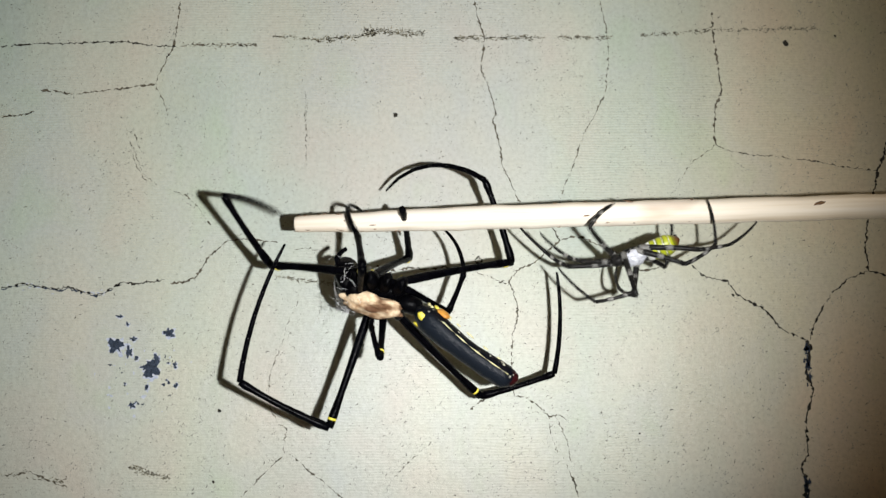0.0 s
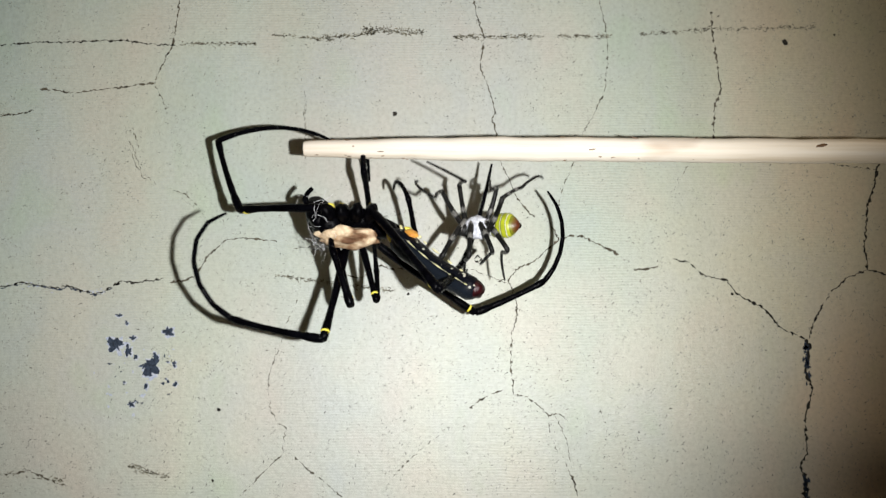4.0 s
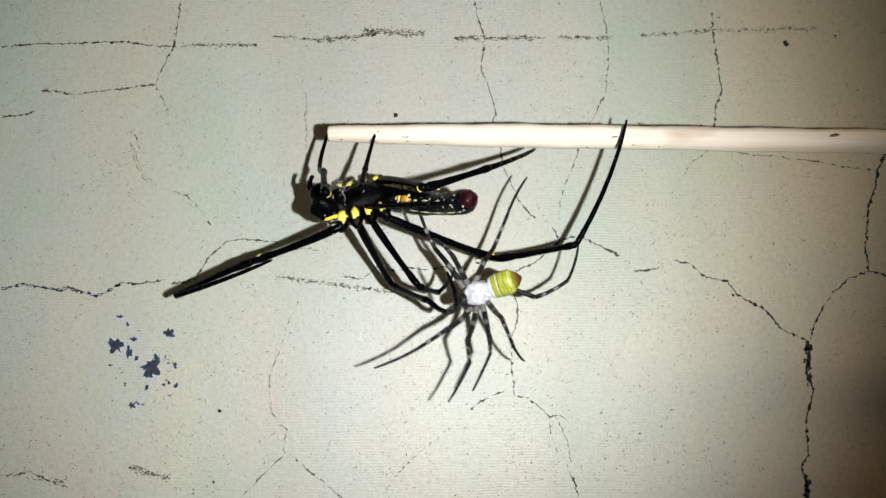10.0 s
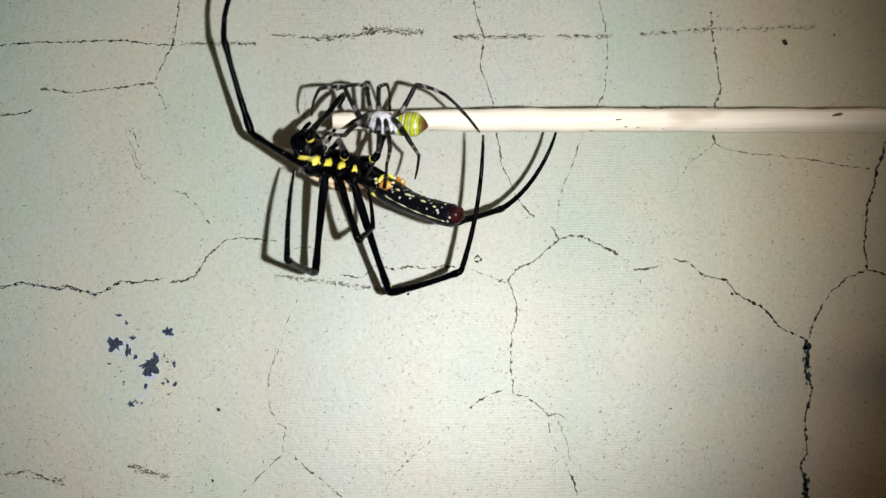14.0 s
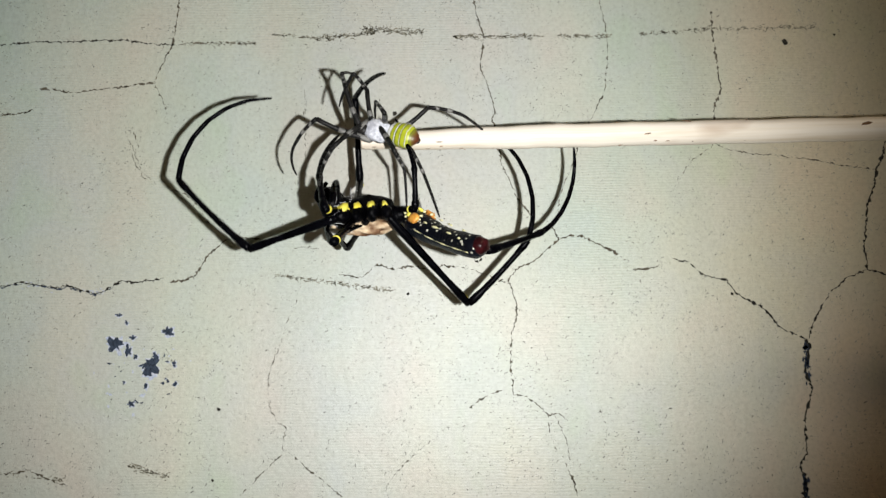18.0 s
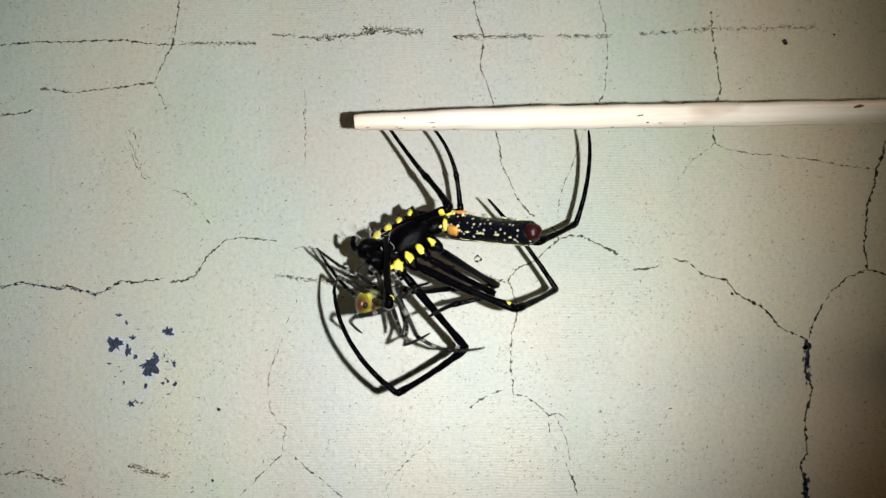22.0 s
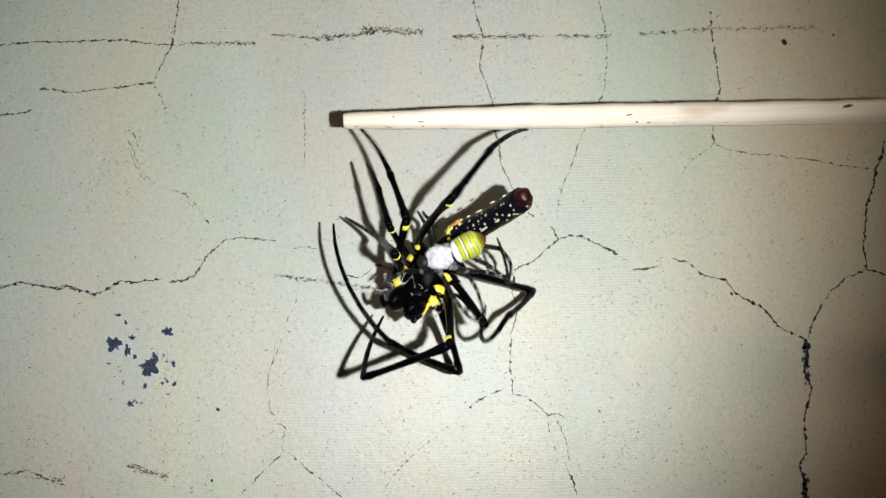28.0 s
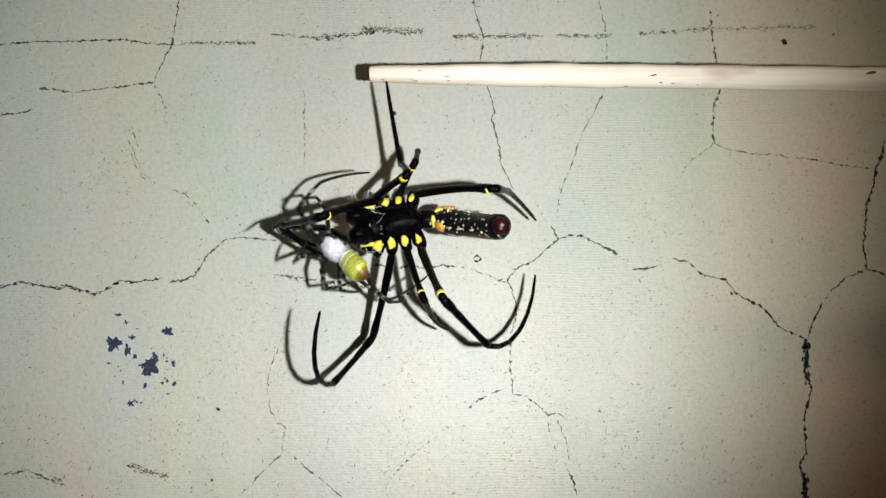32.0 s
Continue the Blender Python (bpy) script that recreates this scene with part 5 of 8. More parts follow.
    orb.key(17, (-11.1, -27.0, 15.3), (-9.7, 0.0, -2.3), (-2.0, -7.5, 8.4), (11.2, -39.3, 9.9),
        n1=((-8.1, -40.2, -2.6), (-22.1, -29.3, -5.9), (-36.4, -24.4, 14.0)),
        n2=((-7.6, -20.7, -2.5), (-22.9, -23.4, 3.0), (-23.4, -27.5, 24.1)),
        n3=((-4.3, -18.0, 9.8), (-6.7, -24.9, 13.0), (-8.2, -34.0, 15.1)),
        n4=((7.9, -18.9, 1.2), (16.6, -25.7, 12.8), (6.9, -25.7, 31.8)),
        f1=((-16.4, -39.4, 18.1), (-18.4, -31.2, 24.4), (-14.5, -19.7, 31.5)),
        f2=((-11.8, -46.2, 16.4), (-11.9, -30.8, 23.4), (-10.8, -11.9, 32.5)),
        f3=((-1.4, -32.9, 17.1), (-1.9, -31.4, 24.4), (-2.6, -21.9, 28.8)),
        f4=((11.8, -31.5, 10.8), (20.9, -20.7, 14.3), (23.5, -27.5, 28.7)))
    orb.key(17.5, (-12.8, -27.0, 23.1), (-10.0, 0.0, 0.0), (0.0, -3.4, 10.0), (6.3, -40.8, 12.8),
        n1=((-32.6, -23.1, 24.5), (-37.7, -36.8, 35.1), (-24.7, -32.8, 56.1)),
        n2=((-15.0, -18.1, 9.3), (-13.0, -34.2, 12.1), (-13.5, -18.1, 21.2)),
        n3=((-16.7, -18.8, 17.9), (-16.9, -26.5, 20.0), (-13.9, -35.5, 19.7)),
        n4=((3.2, -20.5, 6.6), (14.0, -26.1, 16.9), (6.5, -24.8, 38.5)),
        f1=((-19.4, -37.5, 23.2), (-21.8, -29.0, 29.0), (-19.6, -14.7, 35.4)),
        f2=((2.9, -33.3, 16.4), (-11.7, -27.7, 23.2), (3.6, -42.1, 14.6)),
        f3=((-5.4, -34.0, 22.9), (-3.9, -29.7, 28.8), (-4.7, -21.3, 35.0)),
        f4=((7.5, -35.4, 15.0), (17.7, -26.4, 20.1), (24.5, -24.3, 35.2)))
    orb.key(18, (-13.8, -27.0, 21.0), (-10.0, 0.0, -0.7), (-0.7, -2.5, 10.0), (6.8, -41.0, 13.8),
        n1=((-34.7, -28.2, 15.6), (-47.7, -28.9, 28.0), (-31.8, -26.7, 43.9)),
        n2=((-16.5, -14.8, 30.4), (-17.1, -20.0, 46.1), (-9.8, -40.0, 44.0)),
        n3=((-18.3, -18.8, 16.8), (-18.9, -26.7, 17.9), (-13.9, -34.7, 18.9)),
        n4=((4.8, -22.6, 6.0), (15.6, -25.3, 17.5), (8.1, -23.5, 38.8)),
        f1=((-19.9, -37.5, 21.3), (-22.1, -30.4, 28.7), (-20.3, -18.5, 39.1)),
        f2=((-17.5, -42.9, 15.0), (-21.0, -27.1, 20.0), (-16.2, -47.4, 20.5)),
        f3=((-4.9, -33.0, 22.0), (-5.0, -34.7, 29.4), (-8.5, -31.3, 38.7)),
        f4=((7.6, -34.9, 14.5), (18.2, -26.1, 19.0), (24.4, -24.9, 35.0)))
    orb.key(18.5, (-12.7, -27.0, 20.5), (-10.0, 0.0, 0.0), (0.0, -2.8, 10.0), (7.7, -40.0, 12.0),
        n1=((-28.8, -22.0, 11.2), (-42.7, -30.9, 18.3), (-37.9, -31.5, 42.9)),
        n2=((-20.8, -13.8, 22.6), (-24.2, -18.5, 38.0), (-13.2, -35.5, 45.2)),
        n3=((-17.8, -18.6, 17.9), (-14.9, -25.8, 16.0), (-12.9, -35.0, 16.9)),
        n4=((5.3, -21.1, 5.5), (15.5, -26.6, 16.4), (8.5, -25.6, 38.3)),
        f1=((-18.9, -37.6, 21.3), (-20.8, -28.9, 27.0), (-21.9, -14.3, 33.2)),
        f2=((3.6, -33.7, 15.3), (-11.2, -28.0, 21.4), (4.7, -42.2, 13.5)),
        f3=((-4.5, -33.8, 21.9), (-4.0, -28.4, 27.1), (-4.2, -20.6, 34.1)),
        f4=((8.0, -36.2, 13.9), (18.0, -27.2, 19.4), (25.7, -23.4, 35.4)))
    orb.key(19, (-16.6, -27.0, 23.3), (-10.0, 0.0, 0.7), (0.7, -2.8, 10.0), (7.5, -32.5, 13.7),
        n1=((-32.2, -18.4, 27.8), (-34.9, -30.9, 40.4), (-18.2, -32.5, 56.6)),
        n2=((-25.6, -15.5, 30.7), (-26.9, -22.6, 45.5), (-15.3, -40.3, 42.0)),
        n3=((-17.3, -18.3, 17.5), (-14.0, -24.4, 21.5), (-14.1, -33.8, 22.0)),
        n4=((1.6, -22.2, 7.6), (14.0, -27.6, 16.2), (8.5, -26.7, 38.4)),
        f1=((-19.9, -37.8, 25.1), (-19.8, -29.2, 31.0), (-20.8, -15.3, 38.8)),
        f2=((-16.6, -43.1, 17.6), (-16.9, -26.2, 16.4), (-13.5, -46.7, 18.0)),
        f3=((-5.5, -31.4, 24.4), (-4.3, -30.5, 31.7), (-5.2, -24.5, 40.2)),
        f4=((8.8, -23.1, 16.4), (16.5, -35.2, 18.9), (24.5, -28.2, 34.6)))
    orb.key(19.5, (-16.1, -27.0, 22.8), (-9.8, 0.0, 2.0), (2.0, -3.9, 9.7), (5.7, -38.7, 14.5),
        n1=((-36.1, -30.5, 31.7), (-44.4, -27.2, 47.3), (-21.8, -30.4, 44.8)),
        n2=((-22.4, -13.7, 18.1), (-23.9, -18.3, 33.9), (-16.0, -36.6, 41.7)),
        n3=((-16.8, -17.6, 18.1), (-17.0, -25.3, 20.2), (-14.0, -34.3, 20.9)),
        n4=((-10.7, -17.4, 3.4), (4.2, -23.0, 3.6), (9.8, -34.9, 20.8)),
        f1=((-17.4, -38.0, 25.1), (-17.7, -30.0, 31.8), (-20.7, -16.4, 39.6)),
        f2=((-11.3, -36.0, 9.1), (-13.3, -20.9, 16.5), (-12.3, -41.6, 18.7)),
        f3=((-5.9, -32.9, 23.6), (-4.2, -29.2, 29.9), (-4.2, -23.3, 38.5)),
        f4=((3.2, -39.8, 18.2), (14.4, -32.8, 24.1), (23.9, -24.8, 36.3)))
    orb.key(20, (-16.1, -27.0, 21.7), (-9.8, 0.0, 1.8), (1.8, -5.1, 9.5), (7.3, -35.2, 13.0),
        n1=((-35.1, -21.4, 21.9), (-47.4, -24.5, 34.7), (-29.4, -28.7, 46.4)),
        n2=((-26.1, -14.7, 17.9), (-26.9, -18.7, 33.9), (-10.6, -29.4, 43.0)),
        n3=((-12.1, -21.1, 10.6), (-14.6, -28.0, 13.7), (-13.7, -36.6, 17.6)),
        n4=((-1.2, -19.9, 3.5), (13.0, -23.3, 10.2), (8.7, -33.5, 30.7)),
        f1=((-19.3, -38.5, 25.9), (-19.8, -29.3, 31.0), (-19.6, -15.4, 38.7)),
        f2=((-12.9, -45.1, 22.8), (-15.6, -29.8, 29.8), (-16.7, -11.5, 39.8)),
        f3=((-6.8, -34.2, 23.8), (-5.7, -28.9, 29.0), (-5.8, -23.2, 37.8)),
        f4=((7.0, -35.9, 17.8), (15.7, -25.4, 23.0), (25.0, -23.4, 36.7)))
    orb.key(20.5, (-14.3, -27.0, 18.3), (-9.7, 0.0, -2.6), (-2.5, -3.1, 9.2), (9.2, -35.5, 12.4),
        n1=((-31.6, -19.6, 17.2), (-35.4, -30.1, 31.3), (-12.3, -31.5, 40.8)),
        n2=((-25.5, -15.2, 17.7), (-28.0, -19.5, 33.5), (-12.5, -31.7, 37.0)),
        n3=((-6.8, -22.0, 9.4), (-11.0, -28.8, 9.6), (-13.9, -30.9, 18.4)),
        n4=((6.0, -25.0, 4.3), (18.3, -24.3, 14.6), (9.3, -35.9, 30.9)),
        f1=((-15.7, -37.1, 24.3), (-18.3, -28.7, 30.0), (-15.8, -20.2, 41.4)),
        f2=((3.3, -31.9, 15.9), (-11.3, -40.3, 18.4), (6.2, -23.3, 15.7)),
        f3=((-4.0, -31.4, 22.4), (-3.9, -33.0, 29.7), (-6.0, -30.2, 39.6)),
        f4=((9.9, -30.5, 16.0), (19.3, -21.1, 21.8), (25.2, -26.2, 37.0)))
    orb.key(21, (-12.9, -27.0, 15.1), (-9.5, 0.0, -3.2), (-3.0, -3.4, 8.9), (11.9, -35.0, 10.6),
        n1=((-26.7, -16.8, 11.5), (-32.4, -21.6, 27.9), (-12.1, -27.6, 40.0)),
        n2=((-25.5, -16.6, 10.9), (-33.6, -21.0, 24.6), (-13.9, -26.4, 31.3)),
        n3=((-8.1, -19.2, 8.2), (-15.3, -22.4, 10.0), (-22.6, -28.3, 9.6)),
        n4=((5.4, -22.1, 0.6), (17.5, -24.5, 10.8), (10.3, -35.2, 29.7)),
        f1=((-12.8, -36.6, 21.5), (-16.3, -30.8, 29.5), (-15.5, -22.1, 40.8)),
        f2=((5.1, -30.8, 13.1), (-10.3, -38.1, 14.3), (8.4, -25.0, 12.9)),
        f3=((-0.3, -26.2, 20.7), (-0.8, -27.7, 28.0), (-4.6, -30.5, 37.4)),
        f4=((12.1, -24.5, 12.4), (23.7, -18.8, 18.9), (26.5, -26.0, 36.0)))
    orb.key(21.5, (-10.6, -27.0, 15.3), (-9.3, 0.0, -3.6), (-2.8, -6.4, 7.1), (15.2, -33.0, 12.2),
        n1=((-22.9, -15.7, 12.3), (-31.2, -20.5, 27.5), (-11.7, -28.3, 38.0)),
        n2=((-24.4, -17.4, 11.5), (-28.1, -30.4, 21.0), (-16.4, -18.6, 32.3)),
        n3=((-4.7, -18.3, 8.2), (-8.7, -25.1, 9.9), (-13.1, -33.5, 10.2)),
        n4=((9.0, -20.4, 1.2), (14.4, -31.5, 11.4), (6.7, -29.4, 34.1)),
        f1=((-7.9, -37.2, 19.5), (-13.2, -33.7, 27.9), (-15.3, -23.9, 40.3)),
        f2=((8.4, -25.3, 14.8), (-8.5, -26.6, 15.8), (11.9, -19.5, 14.8)),
        f3=((1.6, -26.3, 22.2), (1.1, -25.9, 29.6), (-5.4, -28.5, 37.5)),
        f4=((13.6, -25.9, 13.2), (26.2, -20.8, 18.2), (27.4, -25.7, 36.1)))
    orb.key(22, (-6.2, -27.0, 16.3), (-8.2, 0.0, -5.7), (-2.4, -9.1, 3.5), (16.0, -39.5, 16.7),
        n1=((4.2, -24.3, -2.1), (-7.6, -35.7, -9.4), (-19.5, -27.5, 9.7)),
        n2=((12.5, -33.0, 4.7), (21.4, -19.8, 8.9), (8.4, -23.0, 25.7)),
        n3=((9.4, -24.9, 7.8), (1.7, -25.2, 5.7), (-2.3, -33.5, 3.4)),
        n4=((10.9, -10.8, 10.3), (1.6, -23.7, 8.8), (-2.2, -44.2, 8.4)),
        f1=((1.2, -32.2, 22.3), (-3.5, -26.4, 29.6), (-11.3, -20.9, 41.2)),
        f2=((-8.5, -42.7, 5.0), (-14.6, -27.1, 7.7), (-25.5, -11.3, 17.7)),
        f3=((3.3, -20.5, 23.6), (2.4, -22.1, 30.9), (-2.5, -25.8, 39.2)),
        f4=((16.7, -28.5, 16.8), (25.7, -18.2, 21.7), (26.8, -27.1, 37.6)))
    orb.key(22.5, (-6.5, -27.0, 16.1), (-8.4, 0.0, -5.5), (-2.1, -9.3, 3.1), (13.3, -42.3, 16.8),
        n1=((1.7, -19.4, -1.0), (-12.7, -29.8, -3.8), (-19.3, -27.9, 18.9)),
        n2=((11.9, -37.1, 6.6), (14.9, -21.4, 10.6), (8.1, -38.3, 14.6)),
        n3=((6.1, -40.3, 7.9), (-0.4, -36.4, 5.2), (-6.4, -29.3, 3.5)),
        n4=((13.0, -12.5, 9.1), (4.6, -25.9, 6.7), (-0.3, -46.1, 4.8)),
        f1=((-0.2, -34.8, 21.9), (-4.0, -28.6, 29.5), (-12.2, -23.5, 41.0)),
        f2=((-8.4, -43.1, 5.1), (-14.5, -27.5, 7.6), (-27.6, -13.7, 18.6)),
        f3=((1.2, -18.4, 24.6), (1.2, -20.1, 31.9), (-3.5, -22.8, 40.9)),
        f4=((14.8, -35.9, 16.7), (23.1, -24.7, 20.8), (26.9, -26.0, 39.2)))
    orb.key(23, (-5.8, -27.0, 14.5), (-7.0, 0.0, -7.1), (-2.4, -9.4, 2.4), (14.3, -41.2, 17.4),
        n1=((10.2, -21.2, 5.2), (1.4, -33.7, -4.2), (-16.0, -21.8, 5.8)),
        n2=((15.2, -32.8, 8.1), (14.2, -16.9, 3.8), (7.2, -37.1, 4.8)),
        n3=((2.5, -41.1, 3.7), (-4.8, -37.9, 3.7), (-6.4, -29.3, 7.5)),
        n4=((16.7, -14.4, 10.7), (12.1, -28.6, 5.0), (3.9, -48.1, 6.5)),
        f1=((0.9, -28.3, 23.0), (-1.3, -21.8, 31.0), (-10.8, -27.6, 39.9)),
        f2=((-8.3, -46.0, 6.5), (-13.3, -30.3, 10.4), (-16.3, -17.0, 27.9)),
        f3=((2.2, -21.5, 24.0), (2.2, -24.1, 31.1), (-2.9, -26.8, 39.8)),
        f4=((16.6, -29.5, 19.1), (24.5, -18.2, 23.4), (27.3, -25.5, 39.1)))
    orb.key(23.5, (-1.7, -27.0, 13.0), (-6.7, 0.0, -7.4), (-2.5, -9.4, 2.3), (18.5, -40.8, 15.6),
        n1=((13.3, -19.0, 4.9), (0.6, -29.2, -2.6), (-10.6, -12.0, 5.6)),
        n2=((19.2, -32.8, 5.1), (19.5, -17.5, -1.0), (8.2, -35.3, 2.4)),
        n3=((-1.5, -38.7, -0.4), (-1.4, -31.7, 3.4), (-2.0, -23.3, 7.8)),
        n4=((21.9, -16.7, 6.6), (16.8, -30.6, 0.6), (7.3, -49.5, 3.0)),
        f1=((3.2, -33.8, 21.0), (-1.8, -28.4, 28.5), (-10.9, -25.9, 40.8)),
        f2=((-8.2, -46.2, 5.2), (-18.1, -33.7, 10.9), (-13.3, -21.7, 31.7)),
        f3=((2.8, -18.9, 24.4), (1.7, -23.8, 30.0), (-2.5, -26.6, 39.2)),
        f4=((18.5, -36.6, 18.6), (24.3, -24.2, 23.5), (27.8, -24.2, 40.7)))
    orb.key(24, (0.4, -27.0, 14.3), (-7.2, 0.0, -6.9), (-2.4, -9.4, 2.5), (21.9, -39.7, 17.2),
        n1=((2.8, -22.5, -7.8), (-9.9, -33.2, -0.9), (-7.9, -26.7, 23.2)),
        n2=((21.2, -33.1, 7.3), (20.6, -17.6, 1.7), (5.6, -30.8, 9.4)),
        n3=((10.2, -39.2, 2.2), (2.2, -39.1, 1.5), (-4.3, -32.4, 3.4)),
        n4=((25.5, -18.4, 8.7), (18.2, -31.3, 2.4), (6.5, -48.9, 7.3)),
        f1=((2.5, -38.3, 20.4), (-2.2, -32.3, 27.6), (-10.7, -28.5, 40.6)),
        f2=((-7.4, -47.6, 10.8), (-9.4, -31.3, 15.3), (-7.4, -11.1, 19.9)),
        f3=((3.4, -17.4, 25.8), (2.3, -22.4, 31.4), (-2.3, -25.1, 40.4)),
        f4=((20.2, -38.1, 19.3), (25.6, -25.5, 23.9), (28.0, -25.8, 41.4)))
    orb.key(24.5, (2.4, -27.0, 12.7), (-6.5, 0.0, -7.6), (-2.6, -9.4, 2.2), (23.3, -40.0, 18.1),
        n1=((20.8, -25.6, 9.7), (14.6, -37.1, -2.6), (-0.4, -20.6, -6.2)),
        n2=((23.7, -33.6, 7.9), (23.6, -18.8, 0.6), (11.0, -36.1, 0.5)),
        n3=((13.3, -39.8, 2.3), (6.3, -36.5, 0.5), (1.5, -28.5, 2.6)),
        n4=((28.1, -18.8, 9.7), (21.2, -31.0, 2.0), (9.9, -49.1, 2.2)),
        f1=((4.5, -35.9, 21.7), (1.1, -30.0, 29.7), (-9.7, -28.0, 41.3)),
        f2=((-3.8, -46.2, 4.8), (-11.7, -31.9, 9.3), (1.5, -21.7, 27.2)),
        f3=((8.1, -19.0, 22.6), (5.1, -20.4, 29.3), (0.5, -23.1, 38.4)),
        f4=((20.4, -40.1, 19.4), (25.2, -27.5, 24.6), (29.0, -23.1, 41.6)))
    orb.key(25, (6.5, -27.0, 10.7), (-6.5, 0.0, -7.6), (-2.4, -9.5, 2.0), (27.1, -40.3, 18.5),
        n1=((0.6, -46.9, 2.4), (-11.0, -33.2, 1.0), (-13.5, -18.5, 18.0)),
        n2=((14.1, -45.4, -3.4), (1.5, -35.3, -6.6), (-4.5, -25.1, 9.9)),
        n3=((18.4, -40.6, 2.3), (12.8, -36.2, -1.3), (10.7, -27.2, 0.6)),
        n4=((33.5, -20.9, 9.1), (26.5, -34.6, 4.8), (12.3, -51.0, 7.2)),
        f1=((6.4, -36.2, 21.3), (1.1, -32.9, 29.7), (-9.1, -30.2, 41.7)),
        f2=((0.5, -48.7, 9.9), (-1.4, -32.4, 14.2), (1.7, -12.5, 19.8)),
        f3=((13.2, -34.7, 18.9), (6.4, -32.9, 21.6), (-3.9, -33.0, 19.6)),
        f4=((22.3, -42.7, 20.0), (27.8, -30.3, 25.1), (29.8, -25.1, 42.1)))
    orb.key(25.5, (7.0, -27.0, 9.7), (-5.3, 0.0, -8.5), (-2.2, -9.7, 1.4), (25.3, -41.8, 17.8),
        n1=((3.3, -42.1, -8.3), (-10.7, -30.9, -8.7), (-13.6, -21.8, 13.3)),
        n2=((6.6, -47.8, 0.1), (-4.7, -35.8, -1.2), (-8.5, -26.0, 16.0)),
        n3=((16.9, -40.9, 0.4), (18.5, -36.8, 7.1), (17.8, -27.7, 9.6)),
        n4=((29.6, -13.6, 11.3), (30.8, -28.3, 5.0), (23.0, -51.3, 3.0)),
        f1=((5.4, -35.1, 21.1), (-0.3, -33.6, 29.8), (-8.8, -27.7, 42.0)),
        f2=((0.8, -49.2, 10.8), (-2.3, -32.9, 14.6), (2.8, -12.9, 17.6)),
        f3=((6.2, -37.5, 20.8), (-0.4, -34.3, 19.4), (-6.0, -28.9, 13.0)),
        f4=((22.3, -42.3, 19.6), (27.8, -30.1, 25.1), (29.2, -24.9, 42.2)))
    orb.key(27.5, (-7.0, -27.0, 3.1), (-7.7, 0.0, -6.3), (-1.1, -9.8, 1.3), (14.9, -39.5, 11.1),
        n1=((-10.2, -15.1, -14.1), (-20.1, -27.4, -5.5), (-20.3, -31.4, 19.2)),
        n2=((-2.4, -43.7, -13.9), (-10.7, -32.1, -22.0), (-19.8, -19.4, -9.7)),
        n3=((2.3, -42.9, 3.2), (3.4, -37.2, -2.3), (-0.4, -29.5, -6.3)),
        n4=((11.5, -10.6, -4.1), (5.7, -24.8, -8.7), (1.7, -48.8, -7.7)),
        f1=((-3.4, -28.9, 16.0), (-3.0, -31.0, 26.3), (-12.1, -25.3, 36.8)),
        f2=((-9.2, -46.6, 17.1), (-15.3, -32.0, 23.2), (-16.6, -11.9, 16.4)),
        f3=((-8.1, -38.5, 14.7), (-9.5, -35.3, 21.4), (-12.4, -25.5, 23.3)),
        f4=((1.4, -47.3, 18.8), (6.7, -39.2, 29.6), (14.5, -23.8, 37.1)))
    orb.key(28, (-2.4, -27.0, 10.7), (-4.9, 0.0, -8.7), (-2.3, -9.7, 1.3), (14.3, -42.0, 22.9),
        n1=((3.3, -16.4, -6.8), (-9.5, -27.6, -0.9), (-19.9, -26.3, 20.4)),
        n2=((1.1, -47.0, -1.3), (-12.8, -39.8, -6.6), (-11.0, -21.1, 3.8)),
        n3=((6.9, -41.4, 1.9), (4.4, -34.6, 5.3), (1.6, -25.9, 7.7)),
        n4=((18.1, -11.9, 9.1), (11.8, -25.5, 3.6), (6.7, -45.7, 4.9)),
        f1=((-6.0, -38.6, 19.4), (-9.2, -34.0, 28.3), (-15.8, -24.4, 39.1)),
        f2=((-7.2, -49.2, 12.4), (-10.2, -32.9, 16.2), (-19.6, -11.8, 23.9)),
        f3=((-8.8, -39.3, 18.2), (-10.9, -37.4, 25.2), (-13.7, -29.2, 31.0)),
        f4=((1.4, -49.4, 21.0), (8.1, -41.2, 30.9), (15.9, -25.6, 38.2)))
    orb.key(28.5, (-1.2, -27.0, -0.2), (-9.8, 0.0, -2.1), (-2.1, 0.9, 9.7), (20.5, -41.5, 4.6),
        n1=((-14.1, -17.1, 8.3), (-18.0, -30.2, 20.0), (-17.0, -18.6, 39.6)),
        n2=((-4.0, -34.4, -17.8), (-13.3, -22.6, -11.2), (-7.9, -36.5, 1.4)),
        n3=((1.4, -46.2, 4.8), (-0.4, -38.7, 7.0), (-2.4, -29.8, 9.5)),
        n4=((12.1, -25.8, 22.9), (4.8, -29.4, 36.7), (-12.9, -21.4, 41.4)),
        f1=((7.9, -23.4, 7.6), (1.5, -30.7, 11.4), (6.5, -24.8, -2.0)),
        f2=((-4.0, -39.9, 13.5), (-16.0, -34.0, 23.9), (-20.7, -13.7, 21.9)),
        f3=((10.4, -27.8, 6.0), (5.1, -33.0, 7.3), (1.1, -34.2, 16.9)),
        f4=((17.8, -37.7, 9.8), (26.4, -31.1, 19.3), (26.4, -28.1, 38.1)))
